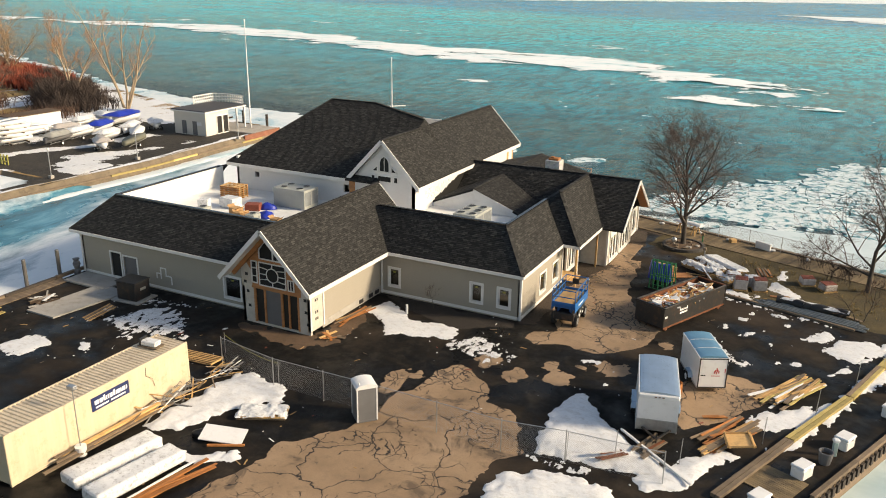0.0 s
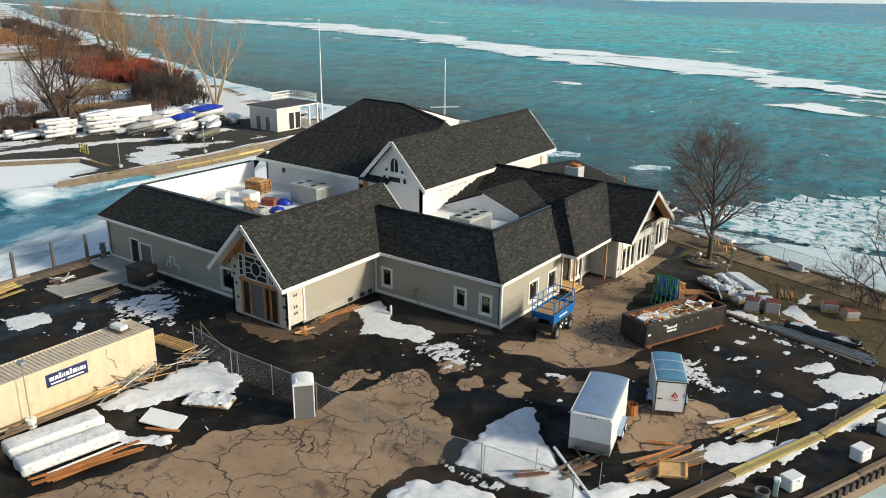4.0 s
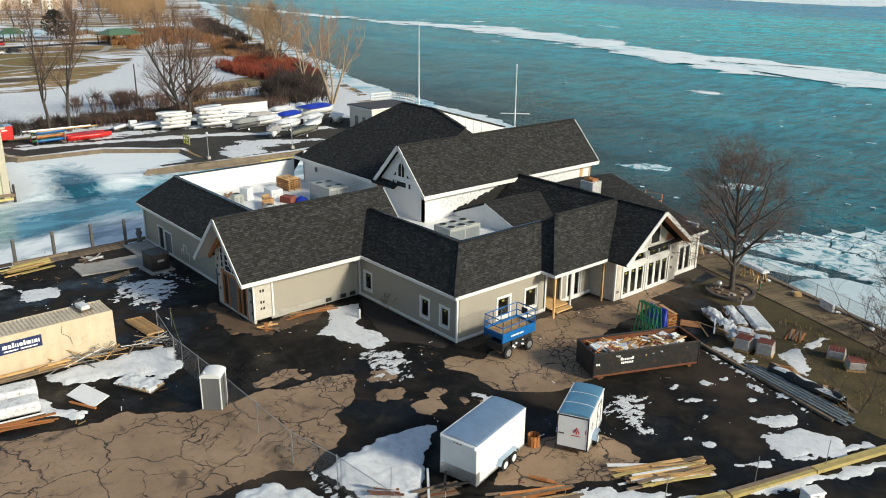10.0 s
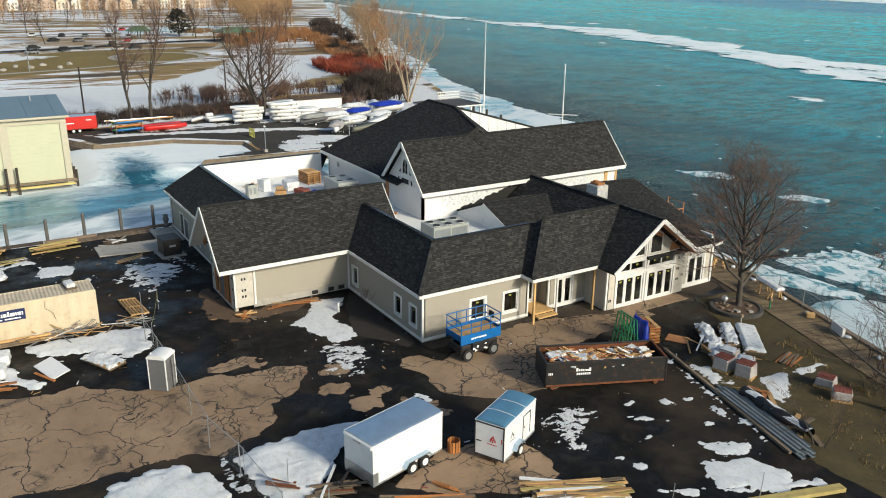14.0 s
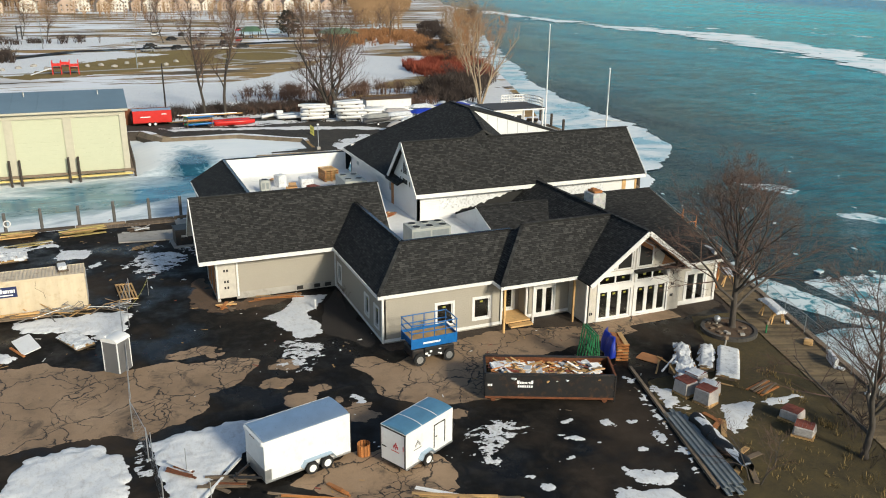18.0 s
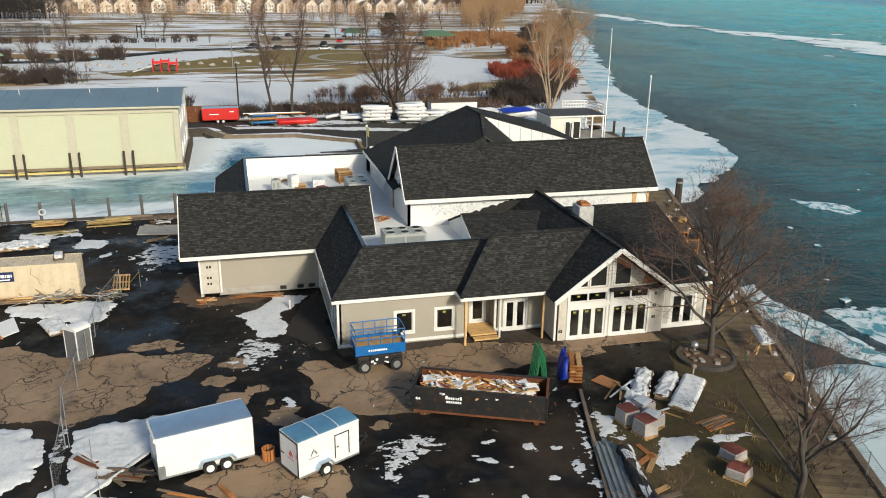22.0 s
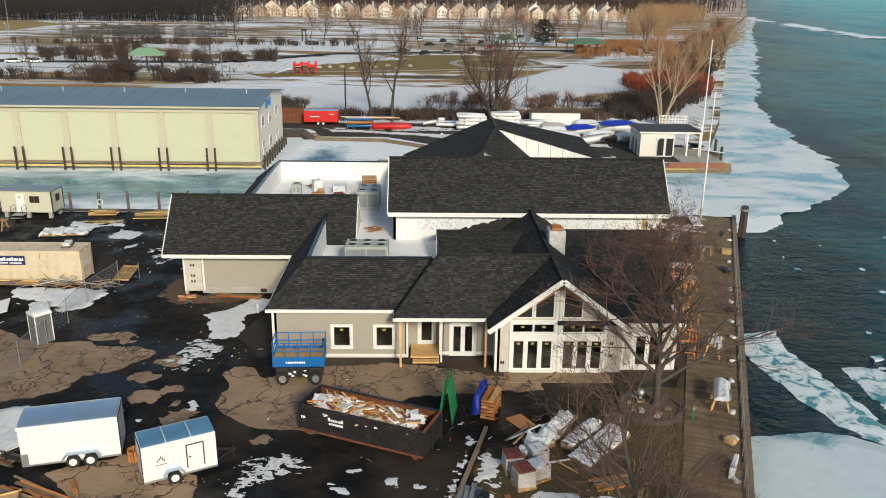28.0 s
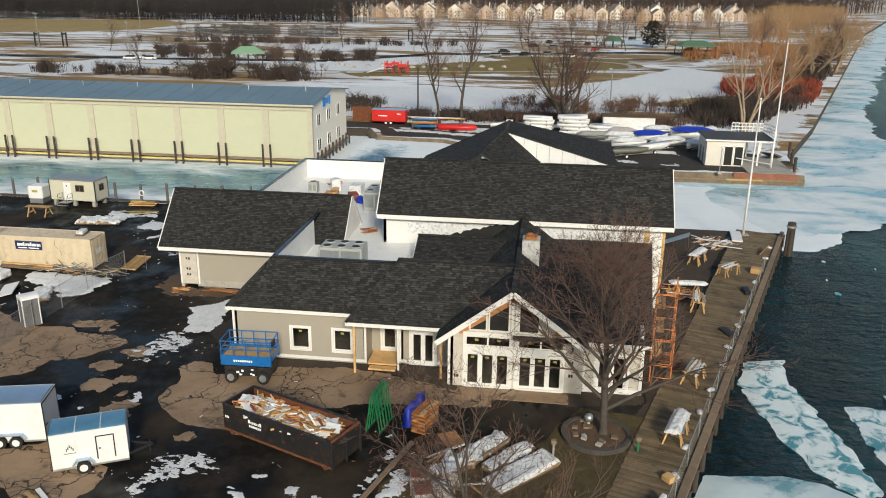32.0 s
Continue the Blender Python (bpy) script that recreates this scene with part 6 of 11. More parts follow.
# walls of the east block
m = wall("wall", (-31.75, 51.65), (-19.8, 51.65), 0, 3.8, SIDING, [(0.82, 1.68, 0.85, 2.25), (7.97, 8.82, 0.9, 2.3), (10.2, 11.05, 0.9, 2.3)], label="taupe lap siding")
for u0, u1, z0, z1 in ((0.82, 1.68, 0.85, 2.25), (7.97, 8.82, 0.9, 2.3), (10.2, 11.05, 0.9, 2.3)):
    window(m, u0, u1, z0, z1)
base_trim((-31.7, 51.65), (-19.8, 51.65), (0, -1))
post(-19.79, 51.64, 0.1, 3.65)
post(-31.62, 51.6, 0.1, 3.65, 0.12)
m = wall("wall", (-19.8, 51.65), (-19.8, 60.7), 0, 3.8, SIDING, [(4.0, 5.2, 0.85, 2.35), (6.9, 8.1, 0.85, 2.35)], label="taupe lap siding")
for u0 in (4.0, 6.9):
    window(m, u0, u0 + 1.2, 0.85, 2.35)
base_trim((-19.8, 51.65), (-19.8, 60.7), (1, 0))
post(-19.8, 60.72, 0.1, 3.7, 0.14)
# recessed porch with door and step
wall("wall", (-19.8, 60.8), (-21.6, 60.8), 0, 3.8, SIDING)
m = wall("wall", (-21.4, 60.8), (-21.4, 63.0), 0, 3.8, SIDING, [(0.75, 1.75, 0.45, 2.65)], label="taupe lap siding")
window(m, 0.75, 1.75, 0.45, 2.65, 1, 1, 0.14, kind="porch_door", rail=0.14)
wall("wall", (-21.4, 63.0), (-20.2, 63.0), 0, 3.8, SIDING)
m = wall("wall", (-20.2, 63.0), (-20.2, 66.7), 0, 3.8, SIDING, [(0.75, 2.35, 0.15, 2.35)], label="taupe lap siding")
window(m, 0.75, 2.35, 0.15, 2.35, 2, 1, 0.14, kind="french_door", rail=0.15, sticker=False)
base_trim((-20.2, 63.0), (-20.2, 66.7), (1, 0))
post(-20.18, 63.0, 0.1, 3.7, 0.16)
post(-18.45, 66.0, 0.0, 3.5, 0.14, LUMBER, "porch_post")
post(-18.45, 60.3, 0.0, 3.5, 0.14, LUMBER, "porch_post")
post(-19.2, 63.05, 0.0, 3.5, 0.12, TRIM, "porch_post")
bm = BM()
box(bm, -21.3, -19.3, 60.95, 62.9, 0.25, 0.36)
box(bm, -19.3, -18.8, 61.1, 62.9, 0.08, 0.2)
part("porch_step", bm, LUMBER, club, "raw timber porch step")
# tall gable front
wall("wall", (-20.2, 66.65), (-17.7, 66.65), 0, 4.0, WRAP)
m = wall("wall", (-17.7, 66.6), (-17.7, 75.0), 0, 3.75, WRAP, [(1.05, 3.85, 0.12, 2.4), (4.35, 7.15, 0.12, 2.4), (1.05, 3.85, 2.85, 3.5), (4.35, 7.15, 2.85, 3.5)], label="pale sheathing and house wrap")
for u in (1.05, 4.35):
    window(m, u, u + 2.8, 0.12, 2.4, 3, 1, 0.12, kind="patio_door", rail=0.15)
    window(m, u, u + 2.8, 2.85, 3.5, 2, 1, 0.12, kind="transom_window", rail=0.06)
# gable upper part with two raked lights
RAKE = [[(1.3, 3.95), (2.35, 3.95), (2.35, 5.3), (1.3, 4.45)], [(2.5, 3.95), (3.75, 3.95), (3.75, 6.1), (2.5, 5.3)], [(4.35, 3.95), (5.6, 3.95), (5.6, 5.4), (4.35, 6.1)]]
bm = BM()
prism(bm, [(0.15, 3.75), (7.85, 3.75), (3.98, 6.75)], -0.2, 0)
bmesh.ops.transform(bm, matrix=m @ Matrix(((1, 0, 0, 0), (0, 0, 1, 0), (0, 1, 0, 0), (0, 0, 0, 1))), verts=bm.verts)
part("gable_wall", bm, WRAP, club, "pale house wrap gable")
bm = BM()
for q in ([(0.2, 3.95), (0.75, 3.6), (3.98, 5.85), (3.98, 6.72)], [(5.9, 5.28), (5.5, 5.1), (3.98, 5.85), (3.98, 6.72)], [(7.7, 3.9), (6.5, 3.85), (6.75, 4.6)]):
    prism(bm, q, 0.004, 0.03)
bmesh.ops.transform(bm, matrix=m @ Matrix(((1, 0, 0, 0), (0, 0, 1, 0), (0, 1, 0, 0), (0, 0, 0, 1))), verts=bm.verts)
part("gable_band", bm, PLY, club, "orange plywood band under the rake")
for q in RAKE:
    bm = BM()
    for i in range(4):
        a, b = q[i], q[(i + 1) % 4]
        bar(bm, m @ Vector((a[0], 0.03, a[1])), m @ Vector((b[0], 0.03, b[1])), 0.1, 0.08, up=(1, 0, 0))
    gw = part("raked_window", bm, TRIM, club)
    bm = BM()
    prism(bm, q, 0.006, 0.02)
    bmesh.ops.transform(bm, matrix=m @ Matrix(((1, 0, 0, 0), (0, 0, 1, 0), (0, 1, 0, 0), (0, 0, 0, 1))), verts=bm.verts)
    part("pane", bm, DARKIN, gw, "dark window pane")
bm = BM()
for u in (0.97, 3.95, 4.2, 7.22):
    box(bm, u - 0.07, u + 0.07, 0.0, 0.06, 0.1, 5.9 if 3 < u < 5 else 3.7, m)
box(bm, 0.9, 7.3, 0.0, 0.055, 2.5, 2.72, m)
box(bm, 0.9, 7.3, 0.0, 0.055, 3.6, 3.8, m)
part("facade_trim", bm, TRIM, club, "white trim boards of the tall facade")
bm = BM()
for u, z in ((0.4, 0.6), (0.55, 0.6), (7.6, 1.1), (7.75, 1.1), (7.6, 2.0), (7.75, 2.0), (7.7, 2.9)):
    box(bm, u - 0.06, u + 0.06, 0.004, 0.008, z, z + 0.22, m)
tagged(part("print_mark", bm, BLACK, club, "dark printed marks on the wrap"), kind="stuff")
post(-17.7, 66.62, 0.1, 3.6, 0.16)
m = wall("wall", (-18.05, 75.0), (-18.05, 78.6), 0, 3.6, WRAP, [(0.9, 2.7, 0.25, 2.6)])
window(m, 0.9, 2.7, 0.25, 2.6, 2, 1, 0.2, kind="garden_door", rail=0.14, sticker=False)
post(-18.03, 78.6, 0.1, 3.7, 0.2)
post(-17.95, 75.1, 0.1, 3.7, 0.14)
base_trim((-18.05, 75.0), (-18.05, 78.6), (1, 0), 0.3)
wall("wall", (-18.05, 78.6), (-33, 79.6), 0, 4.2, WHITE_SIDING)
for x0, x1, y0, y1 in ((-56, -33, 43.9, 77.9), (-32.95, -21.5, 51.9, 78.4), (-21.45, -20.1, 51.9, 60.6), (-21.45, -20.45, 63.2, 66.4), (-21.45, -18.35, 66.9, 78.2)):
    bm = BM()
    box(bm, x0, x1, y0, y1, -0.1, 0.03)
    part("floor_slab", bm, INFLOOR, club)


# ---------------------------------------------------------------- shared small pieces
UNIT = {}


def piece(name, mat, parent, loc, size, rot=(0, 0, 0), label=""):
    """A squared piece that shares its mesh with all of its material."""
    if mat.name not in UNIT:
        bm = BM()
        box(bm, -0.5, 0.5, -0.5, 0.5, -0.5, 0.5)
        UNIT[mat.name] = finish("piece", bm, mat)
    ob = new(name, UNIT[mat.name])
    ob.parent = parent
    ob.matrix_basis = Matrix.LocRotScale(loc, Euler([radians(a) for a in rot]), size)
    return tagged(ob, label)


def wheel(bm_t, bm_r, c, r, w, axis, n=18):
    c, a = Vector(c), Vector(axis).normalized()
    tube(bm_t, c - a * w / 2, c + a * w / 2, r, r, n)
    tube(bm_t, c - a * (w / 2 + 0.02), c + a * (w / 2 + 0.02), r * 0.85, r * 0.85, n)
    tube(bm_r, c - a * (w / 2 + 0.03), c + a * (w / 2 + 0.03), r * 0.58, r * 0.58, n)
    tube(bm_r, c - a * (w / 2 + 0.05), c + a * (w / 2 + 0.05), r * 0.2, r * 0.2, 8)


def add_wheel(parent, c, r, w, axis=(1, 0, 0), rim=None):
    t, rm = BM(), BM()
    wheel(t, rm, c, r, w, axis)
    ob = part("wheel", t, RUBBER, parent)
    part("rim", rm, rim or WHITEPAINT, ob, "pale steel rim")


# ---------------------------------------------------------------- storage container
def container(m):
    c = thing("storage_container", "long cream steel storage container with rusty streaks and navy sign", "container", m)
    L, W, H = 12.2, 2.44, 2.85
    for x, s in ((0, 1), (-W, -1)):
        bm = BM()
        n = 60
        pts = []
        for i in range(n + 1):
            y = i * L / n
            pts.append((x - s * (0.03 if i % 4 in (1, 2) else 0.0), y))
        for i in range(n):
            (xa, ya), (xb, yb) = pts[i], pts[i + 1]
            v = [bm.verts.new(p) for p in ((xa, ya, 0.16), (xb, yb, 0.16), (xb, yb, H - 0.1), (xa, ya, H - 0.1))]
            bm.faces.new(v)
        part("side_panel", bm, CREAM, c)
    bm = BM()
    prev = None
    for i in range(97):
        for y, z in (((i - 0.2) * L / 96, H - 0.05 * (i % 2)), ((i + 0.2) * L / 96, H - 0.05 * ((i + 1) % 2))) if 0 < i < 96 else ((i * L / 96, H - 0.05),):
            cur = [bm.verts.new((-W + 0.05, y, z)), bm.verts.new((-0.05, y, z))]
            if prev:
                bm.faces.new((prev[0], prev[1], cur[1], cur[0]))
            prev = cur
    part("roof_panel", bm, CREAMTOP, c, "ribbed roof sheet, dirty with rust")
    for x in (-0.05, -W + 0.05):
        for z in (0.09, H - 0.07):
            bm = BM()
            bbox(bm, x - 0.06, x + 0.06, 0, L, z - 0.08, z + 0.08, 0.015)
            part("rail", bm, CREAM, c)
        for y in (0.06, L - 0.06):
            bm = BM()
            bbox(bm, x - 0.07, x + 0.07, y - 0.07, y + 0.07, 0, H + 0.01, 0.015)
            part("corner_post", bm, CREAM, c)
    for k in (0, 1):
        bm = BM()
        x0 = -W + 0.14 + k * 1.09
        box(bm, x0, x0 + 1.06, L - 0.06, L - 0.02, 0.18, H - 0.16)
        d = part("door", bm, CREAM, c)
        for i in range(7):
            bm = BM()
            box(bm, x0 + i * 0.15, x0 + 0.08 + i * 0.15, L - 0.02, L + 0.02, 0.2, H - 0.18)
            part("door_rib", bm, CREAM, d)
        for xx in (0.25, 0.8):
            bm = BM()
            tube(bm, (x0 + xx, L + 0.05, 0.2), (x0 + xx, L + 0.05, H - 0.2), 0.02, n=6)
            part("lock_rod", bm, GALV, d)
    bm = BM()
    box(bm, -W / 2 - 0.45, -W / 2 + 0.55, L + 0.024, L + 0.03, 1.3, 1.75)
    part("door_sign", bm, WHITEPAINT, c, "worn white notice on the door")
    bm = BM()
    box(bm, -W, 0, -0.02, 0.03, 0.16, H - 0.1)
    part("end_panel", bm, CREAM, c)
    bm = BM()
    box(bm, -0.005, 0.012, 5.05, 7.6, 1.62, 2.42)
    s = part("sign", bm, NAVY, c, "navy sign with white bars of lettering")
    u = 5.25
    for w in (0.34, 0.26, 0.16, 0.08, 0.10, 0.24, 0.16, 0.34, 0.10, 0.26, 0.10):
        bm = BM()
        box(bm, 0.012, 0.018, u, u + w * 0.8, 1.96, 2.2 if w != 0.16 else 2.3)
        part("sign_bar", bm, SIGNWHITE, s)
        u += w * 0.8 + 0.05
    bm = BM()
    for a, b in ((5.3, 6.15), (6.3, 7.3)):
        box(bm, 0.012, 0.018, a, b, 1.74, 1.83)
    part("sign_line", bm, SIGNWHITE, s)
    bm = BM()
    pts = [(0.02, 8.9, 2.6), (0.02, 8.8, 2.1), (0.02, 9.3, 1.7), (0.02, 9.4, 1.2)]
    for i in range(3):
        tube(bm, pts[i], pts[i + 1], 0.012, n=5)
    part("cable", bm, BLACK, c, "thin loose cable down the side")
    return c


container(pose(-34.1, 20.7, 0))
hp = thing("roof_heater", "pale boxy unit with black back on the container roof", "unit", pose(-35.5, 31.4, 2.85, 0, 0, 8))
bm = BM()
bbox(bm, -0.7, 0.7, -0.4, 0.4, 0.05, 0.12, 0.02)
part("base", bm, OLDWOOD, hp)
bm = BM()
bbox(bm, -0.5, 0.55, -0.3, 0.3, 0.12, 0.42, 0.05)
part("case", bm, WHITEPLASTIC, hp)
bm = BM()
bbox(bm, -0.6, -0.45, -0.35, 0.35, 0.12, 0.55, 0.03)
part("backplate", bm, BLACK, hp)


# ---------------------------------------------------------------- portable toilet
def toilet(m):
    c = thing("portable_toilet", "grey plastic portable toilet with white roof", "toilet", m)
    S, H = 1.2, 2.12
    bm = BM()
    bbox(bm, -S / 2, S / 2, -S / 2, S / 2, 0, 0.14, 0.03)
    part("base", bm, GREYPLASTIC, c)
    for k in range(4):
        bm = BM()
        mm = pose(0, 0, 0, 0, 0, 90 * k)
        box(bm, -S / 2 + 0.04, S / 2 - 0.04, S / 2 - 0.05, S / 2 - 0.01, 0.14, H, mm)
        if k:
            for i in range(4):
                x = -0.36 + i * 0.2
                bbox(bm, x, x + 0.1, S / 2 - 0.012, S / 2 + 0.008, 0.5, H - 0.35, 0.01, mm)
        part("side_wall", bm, GREYPLASTIC, c)
        bm = BM()
        bbox(bm, S / 2 - 0.07, S / 2 + 0.01, S / 2 - 0.07, S / 2 + 0.01, 0.05, H + 0.02, 0.02, mm)
        part("corner_trim", bm, WHITEPAINT, c)
    bm = BM()
    bbox(bm, -0.36, 0.36, S / 2 - 0.005, S / 2 + 0.025, 0.2, H - 0.08, 0.015, pose(0, 0, 0, 0, 0, 180))
    d = part("door", bm, GREYPLASTIC, c)
    bm = BM()
    box(bm, 0.2, 0.3, S / 2 + 0.025, S / 2 + 0.05, 1.0, 1.16, pose(0, 0, 0, 0, 0, 180))
    part("latch", bm, WHITEPAINT, d)
    bm = BM()
    n = 10
    prof = [(-S / 2 - 0.03, H), (S / 2 + 0.03, H)] + [(math.cos(t) * (S / 2 + 0.03), H + 0.06 + 0.22 * math.sin(t)) for t in [math.pi * i / n for i in range(n + 1)]]
    prism(bm, prof, -S / 2 - 0.03, S / 2 + 0.03)
    bmesh.ops.transform(bm, matrix=Matrix(((1, 0, 0, 0), (0, 0, 1, 0), (0, 1, 0, 0), (0, 0, 0, 1))), verts=bm.verts)
    part("roof", bm, WHITEPAINT, c, "white domed roof with snow")
    bm = BM()
    tube(bm, (0.4, 0.4, H), (0.4, 0.4, H + 0.35), 0.05, n=8)
    part("vent_pipe", bm, WHITEPAINT, c)
    return c


toilet(pose(-22.5, 34.65, 0, 0, 0, 228))


# ---------------------------------------------------------------- enclosed cargo trailers
def cargo_trailer(name, label, m, L, W, H, axles, wrapped_nose, seams, roof_mat):
    """Box trailer; y runs from its nose (0) to its rear door (L)."""
    c = thing(name, label, "trailer", m)
    z0 = 0.33
    bm = BM()
    prof = [(-W / 2, z0), (W / 2, z0), (W / 2, H - 0.06), (W / 2 - 0.10, H + 0.02), (-W / 2 + 0.10, H + 0.02), (-W / 2, H - 0.06)]
    prism(bm, prof, 0, L)
    bmesh.ops.transform(bm, matrix=Matrix(((1, 0, 0, 0), (0, 0, 1, 0), (0, 1, 0, 0), (0, 0, 0, 1))), verts=bm.verts)
    body = part("body", bm, WHITEPAINT, c, "white panelled body")
    bm = BM()
    n = 9
    arc = [(W / 2 * 0.985 * math.cos(math.pi * i / n), H + 0.03 + 0.13 * math.sin(math.pi * i / n)) for i in range(n + 1)]
    prism(bm, arc, 0.02, L - 0.02)
    bmesh.ops.transform(bm, matrix=Matrix(((1, 0, 0, 0), (0, 0, 1, 0), (0, 1, 0, 0), (0, 0, 0, 1))), verts=bm.verts)
    rf = part("roof", bm, roof_mat, c, "curved sheet-metal roof", smooth=False)
    for i in range(seams):
        y = L * (i + 1) / (seams + 1)
        bm = BM()
        for k in range(n):
            (xa, za), (xb, zb) = arc[k], arc[k + 1]
            bar(bm, (xa, y, za + 0.01), (xb, y, zb + 0.01), 0.04, 0.012)
        part("roof_seam", bm, WHITEPAINT, rf)
    for s in (-1, 1):
        bm = BM()
        bbox(bm, s * W / 2 - 0.03, s * W / 2 + 0.03, 0, L, H - 0.06, H + 0.05, 0.01)
        part("roof_edge", bm, WHITEPAINT, c)
        bm = BM()
        bbox(bm, s * W / 2 - 0.03, s * W / 2 + 0.02, 0, L, z0 - 0.07, z0 + 0.04, 0.01)
        part("bottom_rail", bm, GALV, c)
        for k in range(axles):
            y = L * 0.60 + (k - (axles - 1) / 2) * 0.86
            add_wheel(c, (s * (W / 2 + 0.14), y, 0.35), 0.35, 0.22)
        bm = BM()
        half = 0.43 * axles + 0.12
        yc = L * 0.60
        prof = [(yc - half, 0.52), (yc - half + 0.22, 0.82), (yc + half - 0.22, 0.82), (yc + half, 0.52), (yc + half - 0.08, 0.52), (yc + half - 0.26, 0.77), (yc - half + 0.26, 0.77), (yc - half + 0.08, 0.52)]
        prism(bm, prof, min(s * W / 2, s * (W / 2 + 0.28)), max(s * W / 2, s * (W / 2 + 0.28)))
        bmesh.ops.transform(bm, matrix=Matrix(((0, 0, 1, 0), (1, 0, 0, 0), (0, 1, 0, 0), (0, 0, 0, 1))), verts=bm.verts)
        part("fender", bm, ALU, c)
    if wrapped_nose:
        bm = BM()
        box(bm, -W / 2 - 0.012, W / 2 + 0.012, -0.012, 0.34, z0, z0 + 0.68)
        part("stone_guard", bm, GALV, c, "diamond-plate stone guard")
        bm = BM()
        bbox(bm, -W / 2, W / 2, -0.10, 0.06, H - 0.22, H + 0.04, 0.06)
        part("nose_cap", bm, WHITEPAINT, c)
        bm = BM()
        for i in range(3):
            box(bm, -0.25 + i * 0.2, -0.13 + i * 0.2, -0.115, -0.10, H - 0.12, H - 0.07)
        part("marker_light", bm, RUST, c)
    bm = BM()
    bbox(bm, -W / 2 + 0.05, W / 2 - 0.05, L, L + 0.03, z0 + 0.04, H - 0.04, 0.01)
    rd = part("rear_door", bm, WHITEPAINT, c)
    bm = BM()
    for x0, x1, a, b in ((-W / 2, -W / 2 + 0.06, z0, H), (W / 2 - 0.06, W / 2, z0, H), (-W / 2, W / 2, H - 0.06, H), (-W / 2, W / 2, z0, z0 + 0.06)):
        box(bm, x0, x1, L, L + 0.045, a, b)
    part("rear_frame", bm, BLACKSTEEL, c, "black seal round the rear door")
    bm = BM()
    box(bm, W / 2 - 0.42, W / 2 - 0.12, L + 0.03, L + 0.06, 1.15, 1.2)
    part("door_latch", bm, BLACKSTEEL, rd)
    bm = BM()
    for s in (-1, 1):
        bar(bm, (s * W * 0.4, 0.2, 0.45), (0, -1.2, 0.5), 0.1, 0.1)
    tube(bm, (0, -1.05, 0.02), (0, -1.05, 0.75), 0.04, n=8)
    part("drawbar", bm, BLACKSTEEL, c)
    return c, body


tr1, body = cargo_trailer("cargo_trailer", "large white twin-axle box trailer parked on snow and planks", pose(-7.2, 40.62, 0, 0, 0, 14), 4.85, 2.2, 2.55, 2, True, 0, ALU)
tr2, body = cargo_trailer("cargo_trailer", "small white single-axle box trailer with blue-grey roof", pose(-7.05, 50.6, 0, 0, 0, 207), 3.7, 1.75, 2.3, 1, False, 2, BLUEROOF)
bm = BM()
box(bm, -0.75, -0.7, 3.734, 3.74, 1.35, 1.62)
for q in ((-0.35, 1.3), (-0.28, 1.4), (-0.22, 1.5), (-0.15, 1.4), (-0.08, 1.3), (-0.21, 1.25)):
    box(bm, q[0] - 0.03, q[0] + 0.03, 3.734, 3.74, q[1], q[1] + 0.16)
box(bm, -0.45, 0.1, 3.734, 3.74, 1.12, 1.16)
part("door_emblem", bm, RED, tr2, "small dark red emblem of plain bars")
bm = BM()
for q in ((0, 1.3), (0.08, 1.4), (0.16, 1.5), (0.24, 1.4), (0.32, 1.3)):
    box(bm, -0.885, -0.878, 2.6 + q[0], 2.66 + q[0], q[1], q[1] + 0.16)
box(bm, -0.885, -0.878, 2.5, 3.1, 1.15, 1.19)
part("side_emblem", bm, GREYPLASTIC, tr2, "small grey emblem of plain bars")
bm = BM()
for a, b, c0, d0 in ((0.62, 0.68, 0.6, 1.95), (1.48, 1.54, 0.6, 1.95), (0.62, 1.54, 1.9, 1.96)):
    box(bm, -0.895, -0.875, a, b, c0, d0)
sd = part("side_door", bm, BLACKSTEEL, tr2, "side door outlined in black")
bm = BM()
box(bm, -0.91, -0.89, 1.3, 1.42, 1.2, 1.26)
part("handle", bm, BLACKSTEEL, sd)


